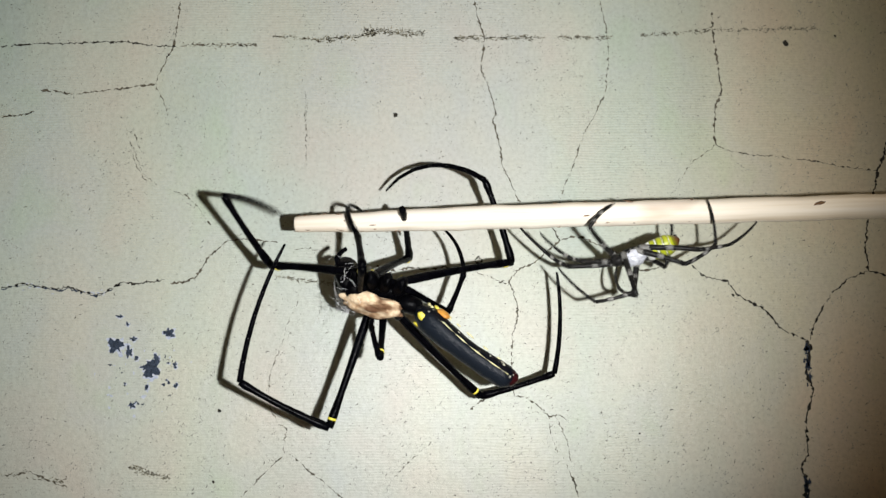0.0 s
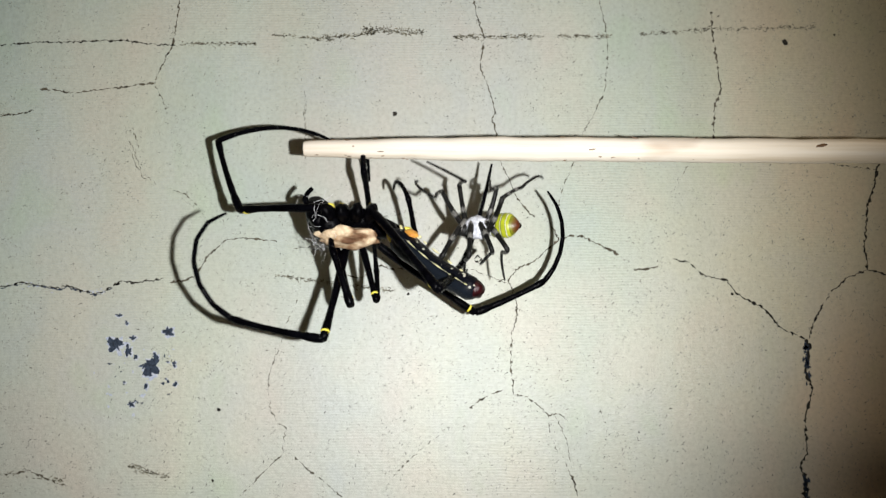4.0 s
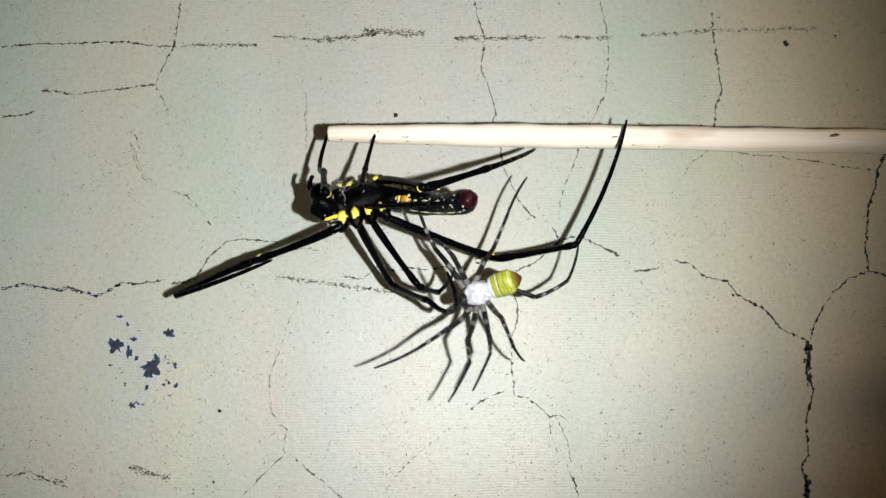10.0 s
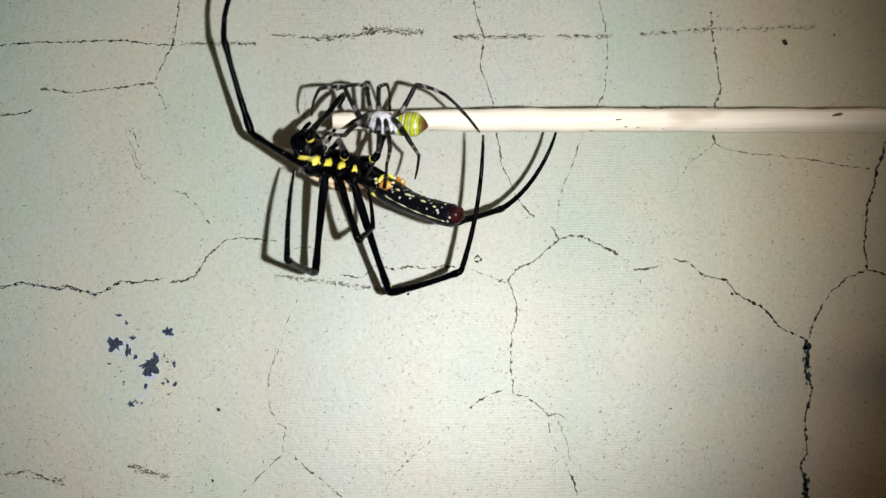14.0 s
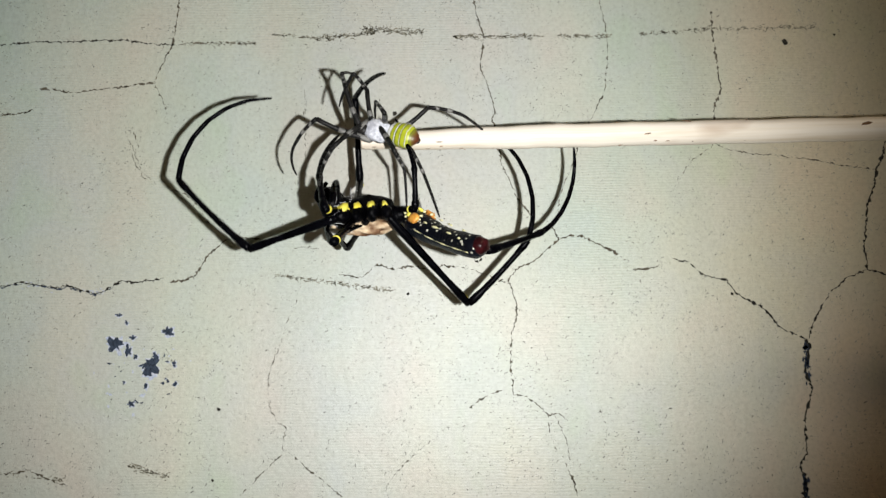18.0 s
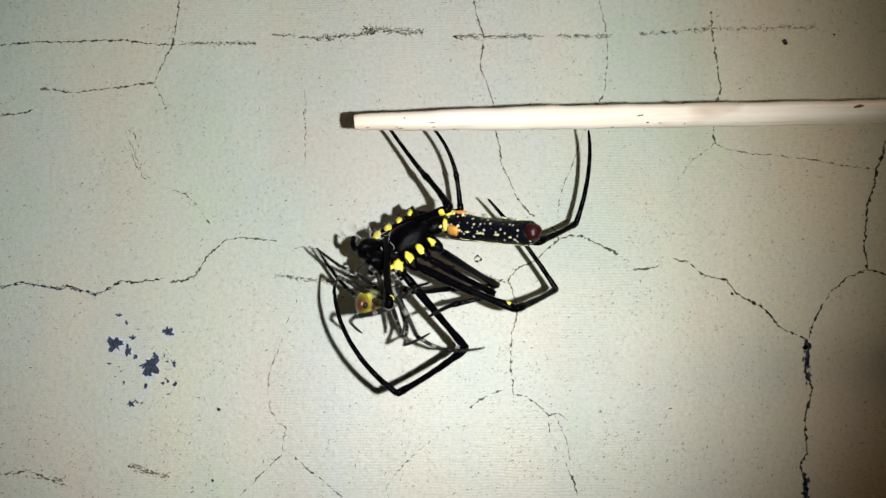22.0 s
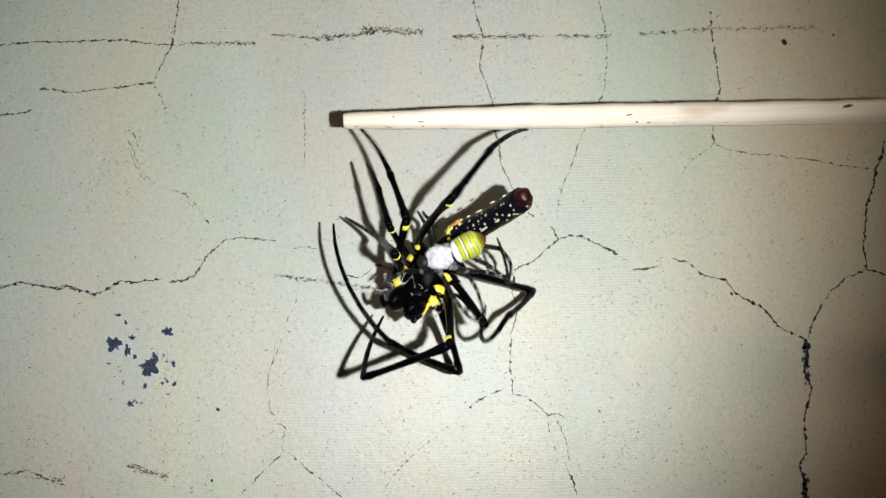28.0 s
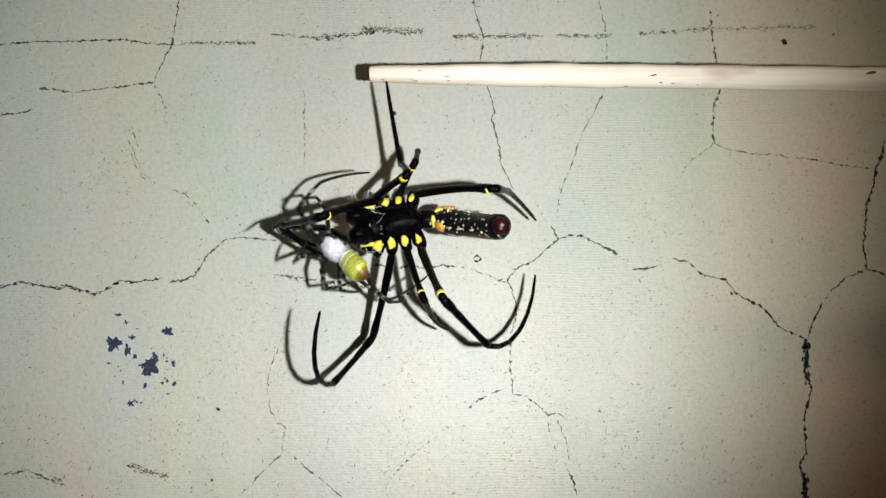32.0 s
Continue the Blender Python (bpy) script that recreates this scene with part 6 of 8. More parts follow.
    orb.key(29, (1.6, -27.0, 9.2), (-10.0, 0.0, 0.8), (0.8, 0.9, 9.9), (21.7, -43.0, 12.2),
        n1=((-13.5, -17.9, 15.8), (-18.3, -32.5, 25.2), (-15.5, -23.0, 46.1)),
        n2=((-11.0, -33.3, -4.4), (-13.2, -19.8, 4.9), (-1.4, -31.9, 16.3)),
        n3=((1.4, -46.4, 12.7), (0.5, -38.9, 15.4), (-1.4, -30.6, 19.4)),
        n4=((19.8, -22.2, 26.9), (17.8, -28.2, 41.6), (0.1, -33.2, 57.8)),
        f1=((3.2, -24.7, 24.4), (1.6, -34.0, 29.1), (-4.7, -19.9, 32.8)),
        f2=((-2.2, -42.0, 19.6), (-9.2, -34.7, 33.3), (-19.5, -21.2, 46.7)),
        f3=((9.5, -24.5, 21.1), (9.2, -29.5, 26.7), (4.7, -34.5, 34.7)),
        f4=((16.8, -42.3, 14.0), (23.8, -35.3, 24.6), (26.2, -30.2, 42.7)))
    orb.key(29.5, (-3.7, -27.0, 14.5), (-10.0, 0.0, -0.4), (-0.3, -5.0, 8.7), (14.8, -44.5, 14.7),
        n1=((-15.8, -17.5, 21.3), (-19.3, -32.8, 30.2), (-14.7, -20.5, 48.6)),
        n2=((-17.8, -17.5, 10.3), (-22.7, -32.3, 4.8), (-9.0, -20.8, 14.3)),
        n3=((-2.3, -45.9, 8.3), (-3.3, -38.0, 9.0), (-7.6, -29.9, 11.4)),
        n4=((14.0, -13.6, 8.8), (9.1, -25.8, 18.0), (0.0, -32.8, 39.6)),
        f1=((7.5, -24.5, 17.7), (-0.1, -29.1, 23.5), (-13.2, -22.3, 26.9)),
        f2=((-7.5, -45.4, 15.5), (-14.1, -34.5, 26.8), (-23.7, -31.8, 49.1)),
        f3=((-3.4, -33.2, 27.0), (-3.9, -29.4, 33.5), (-4.7, -38.3, 28.0)),
        f4=((9.9, -44.9, 18.1), (19.3, -39.8, 27.8), (25.9, -30.7, 43.1)))
    orb.key(30, (-7.6, -27.0, 17.4), (-9.2, 0.0, -3.9), (-0.5, -9.9, 1.3), (14.5, -40.3, 15.7),
        n1=((-22.4, -16.9, 16.5), (-25.5, -33.5, 10.3), (-0.9, -29.1, 9.2)),
        n2=((-10.3, -13.7, 1.4), (-18.6, -27.9, 2.7), (-22.1, -33.0, 23.3)),
        n3=((-0.8, -41.8, 6.8), (-0.3, -36.9, 0.5), (-6.3, -29.6, -0.4)),
        n4=((7.5, -45.7, 1.4), (16.5, -32.9, -2.2), (24.1, -24.7, 18.2)),
        f1=((-8.6, -42.1, 22.5), (-13.4, -37.2, 30.5), (-13.6, -30.8, 45.2)),
        f2=((-14.1, -48.8, 15.9), (-20.8, -33.3, 14.1), (-29.1, -14.2, 11.9)),
        f3=((-0.2, -32.9, 31.1), (0.6, -27.3, 36.1), (-5.8, -33.1, 30.2)),
        f4=((8.8, -45.7, 20.4), (14.0, -32.2, 19.2), (17.0, -13.7, 17.3)))
    orb.key(30.5, (-8.1, -27.0, 17.1), (-9.4, 0.0, -3.3), (-0.3, -10.0, 0.8), (13.0, -41.6, 15.1),
        n1=((-16.3, -12.1, 16.4), (-17.9, -30.0, 14.5), (-15.3, -9.0, 10.9)),
        n2=((-7.3, -10.0, 7.4), (-14.0, -21.8, -2.0), (-23.5, -37.7, -9.1)),
        n3=((-4.1, -40.1, 3.3), (-3.3, -32.6, 0.6), (-5.6, -23.4, 1.7)),
        n4=((0.1, -49.4, 3.0), (5.2, -36.1, -4.2), (15.7, -18.1, 0.6)),
        f1=((-5.9, -40.8, 23.6), (-8.3, -32.3, 29.3), (-12.1, -30.7, 44.7)),
        f2=((-13.2, -49.8, 18.4), (-17.0, -33.6, 15.0), (-21.1, -10.1, 20.0)),
        f3=((-3.7, -40.0, 23.7), (-1.8, -36.8, 30.2), (-4.6, -26.8, 30.5)),
        f4=((9.4, -44.9, 18.1), (14.5, -31.4, 17.3), (24.8, -15.6, 16.0)))
    orb.key(31, (-6.3, -27.0, 18.9), (-9.4, 0.0, -3.3), (-0.3, -10.0, 0.8), (14.9, -40.3, 14.3),
        n1=((-20.3, -15.2, 16.6), (-21.6, -32.9, 13.6), (-13.2, -12.8, 11.2)),
        n2=((-8.9, -13.2, 3.0), (-10.1, -27.9, -4.4), (-11.5, -45.9, -7.5)),
        n3=((-5.1, -38.1, 3.2), (-3.3, -30.7, 0.6), (-4.6, -22.9, 5.8)),
        n4=((-1.2, -48.3, 2.6), (6.2, -35.8, -4.0), (19.5, -22.6, 8.5)),
        f1=((-8.1, -42.7, 22.3), (-9.7, -34.2, 28.2), (-12.1, -33.3, 43.9)),
        f2=((-13.3, -47.8, 14.3), (-21.4, -32.9, 14.0), (-13.9, -13.0, 11.5)),
        f3=((-2.3, -40.0, 26.6), (-1.6, -33.8, 30.8), (-1.5, -23.4, 31.2)),
        f4=((8.3, -46.6, 17.8), (11.5, -32.5, 19.1), (18.0, -15.1, 15.4)))
    orb.key(31.5, (-8.6, -27.0, 19.2), (-9.8, 0.0, -1.9), (-0.2, -10.0, 0.9), (12.4, -41.5, 15.1),
        n1=((-22.5, -15.6, 20.4), (-26.5, -33.1, 19.1), (-19.6, -12.5, 19.1)),
        n2=((-10.6, -12.0, 5.0), (-20.5, -24.4, 0.5), (-17.0, -40.5, 14.3)),
        n3=((-4.4, -42.3, 8.6), (-4.2, -36.3, 3.3), (-0.4, -27.6, 3.1)),
        n4=((-3.8, -48.3, 2.2), (4.8, -36.0, -3.3), (12.5, -24.6, 15.0)),
        f1=((-8.6, -42.4, 23.3), (-12.7, -34.4, 28.7), (-13.1, -31.4, 44.4)),
        f2=((-16.9, -47.9, 16.5), (-25.8, -33.4, 17.0), (-19.8, -13.1, 14.2)),
        f3=((-3.2, -40.0, 24.7), (0.1, -37.5, 31.0), (-2.5, -27.6, 29.3)),
        f4=((7.5, -46.4, 18.5), (11.5, -32.7, 21.2), (15.2, -14.4, 18.3)))
    orb.key(32, (-8.4, -27.0, 20.0), (-9.9, 0.0, -1.6), (-0.1, -10.0, 0.9), (10.5, -43.8, 17.1),
        n1=((-22.6, -15.6, 21.0), (-27.9, -32.6, 18.9), (-18.5, -12.6, 17.4)),
        n2=((-13.3, -18.0, -0.3), (-18.8, -31.5, -8.1), (-18.8, -46.8, 3.8)),
        n3=((-3.1, -39.9, 6.1), (-1.9, -32.4, 3.5), (1.1, -23.8, 1.1)),
        n4=((0.1, -49.5, 5.6), (7.5, -37.3, -1.5), (17.3, -22.3, 11.3)),
        f1=((-5.7, -41.1, 26.4), (-7.4, -31.6, 30.4), (-10.2, -29.8, 46.0)),
        f2=((-18.7, -47.5, 18.4), (-27.8, -33.1, 19.1), (-20.7, -12.9, 16.9)),
        f3=((-4.6, -40.1, 28.5), (-4.3, -33.6, 32.2), (-5.2, -23.3, 31.3)),
        f4=((8.3, -46.9, 22.9), (11.5, -32.9, 25.1), (18.4, -15.4, 22.7)))
    orb.play()
    garden.key(0, (32.8, -31.0, 14.1), (-9.5, 0.0, -3.0), (-2.6, 5.0, 8.3), (41.0, -32.9, 17.2),
        a1=((24.9, -35.2, 18.8), (28.8, -32.4, 22.7), (32.9, -24.7, 25.0)),
        a2=((22.1, -28.0, 12.7), (17.5, -30.7, 15.4), (13.4, -27.6, 20.4)),
        a3=((24.2, -29.7, 13.5), (20.0, -30.9, 15.4), (17.7, -25.5, 19.1)),
        a4=((31.8, -36.7, 7.6), (25.6, -35.5, 6.0), (19.7, -32.7, 12.2)),
        b1=((32.1, -36.9, 7.1), (30.7, -31.3, 8.4), (31.7, -24.8, 12.9)),
        b2=((39.8, -27.3, 12.7), (40.9, -28.4, 18.1), (39.9, -29.3, 24.7)),
        b3=((41.2, -34.5, 12.5), (46.7, -34.2, 16.0), (45.6, -34.0, 23.9)),
        b4=((43.3, -35.3, 14.9), (49.4, -33.6, 16.0), (54.8, -32.1, 20.2)))
    garden.key(0.5, (27.1, -31.0, 13.1), (-9.9, 0.0, -1.6), (-0.5, 9.4, 3.4), (35.7, -32.6, 14.8),
        a1=((16.1, -33.5, 10.2), (11.6, -29.9, 12.5), (11.0, -25.0, 19.2)),
        a2=((18.2, -35.5, 9.1), (15.2, -34.0, 14.0), (11.8, -27.9, 16.8)),
        a3=((25.8, -37.7, 6.9), (22.7, -37.1, 3.3), (16.8, -36.6, 7.0)),
        a4=((29.5, -38.2, 6.1), (24.6, -37.3, 2.0), (21.6, -28.8, 2.5)),
        b1=((22.8, -39.9, 14.4), (26.5, -35.4, 15.8), (30.0, -28.3, 16.7)),
        b2=((32.3, -27.5, 21.0), (29.6, -30.9, 24.4), (26.5, -36.9, 24.9)),
        b3=((33.4, -32.6, 8.2), (38.0, -28.0, 8.6), (40.7, -33.1, 14.2)),
        b4=((37.8, -33.8, 13.3), (43.6, -34.7, 15.9), (44.3, -34.3, 22.8)))
    garden.key(1, (20.9, -31.0, 14.1), (-9.9, 0.0, -1.6), (-0.6, 9.4, 3.4), (29.2, -32.4, 17.0),
        a1=((10.2, -33.9, 10.2), (7.7, -28.8, 12.6), (3.7, -26.5, 20.0)),
        a2=((11.3, -33.4, 16.1), (8.7, -29.3, 19.7), (6.9, -24.0, 24.6)),
        a3=((19.3, -34.1, 4.8), (16.4, -30.6, 3.5), (14.7, -31.0, 10.3)),
        a4=((24.9, -37.8, 7.0), (20.3, -37.0, 2.4), (14.9, -30.0, 3.5)),
        b1=((20.1, -40.1, 17.1), (22.3, -35.2, 19.8), (22.0, -28.7, 24.4)),
        b2=((29.4, -33.5, 16.0), (34.4, -35.1, 17.8), (38.7, -37.4, 22.7)),
        b3=((29.8, -33.5, 16.9), (34.3, -29.4, 14.5), (30.1, -33.7, 9.2)),
        b4=((24.7, -39.3, 10.6), (28.5, -34.5, 8.7), (30.7, -29.2, 12.6)))
    garden.key(1.5, (15.0, -31.0, 16.9), (-9.9, 0.0, -1.7), (-0.3, 9.8, 1.7), (22.9, -34.5, 17.9),
        a1=((18.4, -24.5, 22.5), (18.6, -30.6, 23.5), (20.7, -23.8, 28.9)),
        a2=((9.1, -37.6, 20.4), (7.5, -33.2, 24.0), (5.8, -26.7, 27.3)),
        a3=((15.6, -37.7, 9.8), (15.1, -33.7, 7.3), (15.3, -27.1, 5.0)),
        a4=((13.5, -38.6, 10.7), (13.4, -33.1, 7.1), (4.7, -32.9, 4.8)),
        b1=((20.8, -35.9, 19.6), (25.0, -33.9, 23.4), (24.4, -27.6, 28.2)),
        b2=((23.1, -32.2, 15.3), (22.1, -32.7, 9.8), (18.4, -31.3, 15.4)),
        b3=((8.2, -36.5, 17.6), (6.6, -30.5, 19.4), (4.8, -37.9, 17.0)),
        b4=((9.0, -38.0, 19.3), (6.5, -32.2, 20.2), (4.8, -25.7, 22.2)))
    garden.key(2, (14.9, -31.0, 23.7), (-9.3, 0.0, 3.6), (0.9, 9.7, 2.4), (22.6, -34.3, 23.8),
        a1=((15.6, -22.4, 29.2), (16.6, -27.9, 31.8), (7.9, -28.2, 32.3)),
        a2=((9.9, -39.8, 24.7), (7.3, -35.9, 28.4), (6.2, -29.1, 31.5)),
        a3=((13.8, -37.5, 16.6), (15.0, -33.7, 14.0), (9.0, -33.1, 10.3)),
        a4=((13.9, -36.1, 13.8), (11.5, -30.2, 12.4), (3.0, -29.9, 9.8)),
        b1=((9.2, -37.7, 22.2), (7.6, -32.3, 24.2), (4.8, -25.2, 26.5)),
        b2=((21.0, -38.3, 23.5), (24.6, -36.5, 27.3), (24.5, -31.6, 32.0)),
        b3=((23.1, -31.6, 19.6), (22.0, -27.4, 14.7), (17.3, -32.1, 19.2)),
        b4=((11.0, -39.0, 22.9), (8.4, -33.9, 25.9), (7.8, -27.6, 23.0)))
    garden.key(2.5, (12.1, -31.0, 23.9), (-10.0, 0.0, 0.0), (0.0, 10.0, 0.0), (19.6, -35.0, 23.2),
        a1=((11.2, -24.7, 30.9), (9.7, -30.2, 33.3), (5.4, -32.5, 40.9)),
        a2=((6.9, -24.0, 28.9), (2.7, -28.1, 30.1), (-4.6, -27.5, 31.3)),
        a3=((12.6, -36.7, 29.3), (14.4, -33.7, 32.5), (16.2, -27.0, 31.5)),
        a4=((18.1, -38.9, 25.9), (22.8, -36.1, 29.4), (27.2, -28.8, 32.1)),
        b1=((4.8, -29.6, 18.8), (1.5, -33.7, 16.0), (-1.4, -26.3, 15.9)),
        b2=((9.8, -29.5, 16.3), (6.5, -31.7, 12.3), (1.6, -28.3, 9.6)),
        b3=((14.2, -29.8, 16.7), (17.0, -26.7, 11.7), (17.0, -34.2, 9.2)),
        b4=((18.8, -32.4, 17.2), (22.2, -27.0, 16.8), (24.1, -28.5, 23.4)))
    garden.key(3, (7.4, -31.0, 24.7), (-10.0, 0.0, 0.9), (0.0, 10.0, 0.0), (15.8, -33.5, 24.0),
        a1=((6.0, -33.1, 33.5), (0.5, -33.9, 36.2), (-4.4, -26.5, 35.3)),
        a2=((4.3, -23.3, 30.2), (1.6, -28.6, 29.1), (-1.7, -26.8, 35.2)),
        a3=((9.6, -31.0, 32.1), (10.3, -35.7, 32.3), (13.3, -29.8, 34.4)),
        a4=((13.1, -36.4, 29.8), (18.4, -33.9, 32.7), (26.8, -31.2, 34.4)),
        b1=((-0.4, -33.6, 21.0), (-4.4, -29.3, 19.6), (-8.1, -35.3, 15.8)),
        b2=((2.0, -33.9, 19.0), (0.4, -29.1, 16.6), (0.6, -33.2, 11.2)),
        b3=((8.4, -34.1, 17.9), (10.2, -28.8, 14.6), (10.5, -33.0, 7.8)),
        b4=((12.6, -36.2, 18.6), (14.1, -30.1, 17.5), (14.2, -24.0, 14.0)))
    garden.key(3.5, (6.1, -31.0, 22.7), (-9.9, 0.0, -1.0), (0.0, 10.0, 0.0), (13.7, -34.8, 22.3),
        a1=((4.8, -26.5, 30.6), (6.1, -31.8, 33.4), (-0.4, -29.6, 38.7)),
        a2=((1.7, -26.2, 29.6), (-1.4, -30.9, 31.6), (-7.5, -32.4, 35.7)),
        a3=((8.6, -30.9, 30.2), (8.9, -35.0, 32.7), (9.8, -29.3, 36.7)),
        a4=((11.2, -36.9, 28.3), (15.3, -34.6, 32.7), (20.8, -28.0, 35.4)),
        b1=((0.6, -32.3, 16.2), (-1.4, -26.8, 14.9), (-2.4, -33.8, 11.1)),
        b2=((4.5, -35.0, 15.9), (4.5, -30.0, 13.4), (5.3, -35.8, 10.0)),
        b3=((6.8, -35.6, 16.8), (6.7, -29.5, 14.6), (5.8, -36.6, 10.9)),
        b4=((9.5, -38.3, 18.3), (10.5, -32.3, 16.2), (11.3, -27.0, 11.7)))
    garden.key(5.5, (4.8, -31.0, 5.5), (-9.8, 0.0, -1.8), (-0.2, 10.0, 0.9), (11.6, -35.5, 7.2),
        a1=((-2.2, -39.1, 5.1), (-7.8, -37.2, 3.3), (-14.1, -31.1, 1.5)),
        a2=((0.5, -39.9, 1.4), (1.5, -34.7, -1.4), (7.4, -32.1, -5.2)),
        a3=((8.9, -38.4, 0.5), (8.0, -37.6, -4.1), (4.5, -31.7, -5.3)),
        a4=((4.2, -39.2, -0.4), (7.3, -33.5, -1.4), (10.7, -26.3, 2.6)),
        b1=((0.5, -37.9, 11.8), (1.6, -32.5, 14.2), (1.6, -25.5, 18.1)),
        b2=((3.3, -39.6, 10.7), (-0.4, -36.8, 13.8), (-2.4, -30.9, 16.4)),
        b3=((11.1, -35.3, 12.0), (15.4, -31.6, 15.3), (15.3, -29.4, 22.7)),
        b4=((10.1, -22.6, 11.0), (11.6, -28.6, 9.6), (10.7, -33.2, 4.4)))
    garden.key(6, (3.3, -31.0, 4.0), (-7.4, 0.0, -6.7), (-0.6, 10.0, 0.6), (9.8, -33.8, 9.2),
        a1=((-3.7, -37.9, 4.7), (-8.1, -33.5, 4.9), (-12.2, -25.6, 4.2)),
        a2=((-2.2, -38.5, -0.4), (-7.9, -36.5, -0.4), (-12.7, -30.8, 0.1)),
        a3=((5.7, -37.9, -2.3), (4.5, -38.2, -6.9), (0.0, -38.8, -12.3)),
        a4=((6.1, -39.2, -1.3), (9.2, -34.2, 1.5), (10.8, -25.6, 3.6)),
        b1=((-4.1, -38.1, 3.3), (-6.2, -32.7, 1.5), (-3.9, -25.2, 0.6)),
        b2=((1.5, -39.5, 8.8), (-0.4, -34.7, 11.1), (-2.4, -28.5, 9.5)),
        b3=((4.3, -38.6, 9.8), (1.6, -32.9, 11.3), (0.7, -25.4, 8.7)),
        b4=((8.8, -27.5, 13.8), (11.9, -27.5, 8.2), (8.3, -33.1, 6.3)))
    garden.key(6.5, (2.1, -31.0, 6.2), (-8.9, 0.0, -4.5), (-0.4, 10.0, 0.8), (10.5, -31.3, 9.4),
        a1=((-8.0, -34.5, 2.5), (-10.3, -31.4, 7.4), (-15.0, -24.2, 9.9)),
        a2=((-1.3, -39.9, 1.4), (-3.1, -38.2, -4.1), (-7.9, -36.9, 1.5)),
        a3=((2.4, -38.5, 0.5), (4.4, -34.3, -0.4), (-0.4, -31.6, -4.3)),
        a4=((7.0, -40.1, 5.1), (10.2, -34.7, 3.4), (9.8, -26.8, 7.6)),
        b1=((-2.2, -39.1, 9.7), (-4.3, -34.5, 13.0), (-6.5, -27.1, 14.8)),
        b2=((1.5, -38.8, 12.6), (0.6, -33.8, 15.0), (-1.4, -27.4, 15.8)),
        b3=((8.6, -31.8, 13.6), (12.8, -32.9, 18.5), (14.7, -29.9, 25.7)),
        b4=((9.9, -25.8, 12.9), (8.5, -31.6, 15.3), (6.2, -38.1, 14.6)))
    garden.key(7, (4.8, -31.0, 4.7), (-8.8, 0.0, -4.7), (0.8, 9.8, -1.5), (12.5, -31.0, 9.4),
        a1=((-2.2, -38.9, 0.5), (-6.2, -34.2, -0.4), (-8.5, -26.6, -4.5)),
        a2=((4.2, -41.1, 0.5), (4.8, -35.8, -2.2), (1.5, -29.9, -5.3)),
        a3=((0.6, -37.5, 7.1), (0.6, -36.8, 11.8), (-2.4, -31.6, 15.4)),
        a4=((7.9, -40.9, 3.2), (9.1, -35.6, -0.4), (7.6, -27.0, -2.4)),
        b1=((3.5, -36.7, 11.8), (4.1, -32.6, 16.2), (4.6, -25.7, 20.1)),
        b2=((6.2, -38.1, 10.8), (4.4, -34.8, 14.9), (1.6, -30.6, 19.5)),
        b3=((8.9, -32.9, 13.7), (12.4, -27.5, 14.9), (14.1, -29.1, 22.6)),
        b4=((13.5, -30.4, 12.4), (14.4, -27.2, 17.9), (13.3, -33.8, 19.9)))
    garden.key(7.5, (11.2, -31.0, 9.2), (-8.7, 0.0, -4.8), (-0.4, 10.0, 0.8), (16.4, -35.8, 13.4),
        a1=((4.3, -37.9, 3.3), (1.6, -32.4, 4.4), (-1.5, -24.1, 5.8)),
        a2=((8.0, -38.3, 1.4), (6.4, -33.2, -1.4), (1.6, -27.5, -0.4)),
        a3=((11.8, -36.9, 1.5), (13.1, -33.3, -1.4), (9.7, -27.3, -2.4)),
        a4=((5.3, -36.2, 11.0), (3.6, -31.6, 15.3), (0.7, -23.4, 17.3)),
        b1=((11.1, -36.4, 16.7), (7.5, -32.3, 19.2), (1.6, -27.2, 21.0)),
        b2=((13.8, -32.5, 18.9), (15.6, -33.7, 24.1), (15.4, -29.0, 28.9)),
        b3=((17.0, -35.0, 15.9), (19.7, -29.2, 14.5), (16.8, -35.8, 11.0)),
        b4=((12.3, -22.3, 16.4), (9.9, -27.0, 20.0), (8.4, -33.7, 19.0)))
    garden.key(8, (9.0, -31.0, 14.1), (-7.4, 0.0, -6.7), (-0.6, 10.0, 0.6), (15.8, -32.1, 19.9),
        a1=((2.9, -31.7, 20.5), (-1.7, -32.5, 24.6), (-8.0, -34.5, 30.6)),
        a2=((1.3, -31.4, 18.8), (-4.3, -33.1, 20.1), (-6.6, -26.0, 20.1)),
        a3=((7.2, -36.6, 7.1), (6.4, -31.9, 6.4), (-0.5, -32.0, 5.2)),
        a4=((9.8, -39.1, 8.9), (11.3, -33.3, 6.4), (7.8, -25.0, 6.0)),
        b1=((12.2, -32.6, 21.4), (15.7, -34.9, 25.7), (16.5, -28.5, 30.3)),
        b2=((3.3, -38.2, 10.8), (1.6, -33.1, 9.2), (0.7, -27.0, 6.6)),
        b3=((16.0, -26.3, 15.4), (18.3, -32.3, 14.2), (13.7, -38.6, 15.9)),
        b4=((15.3, -23.8, 13.0), (17.6, -29.7, 13.5), (15.9, -36.1, 15.8)))
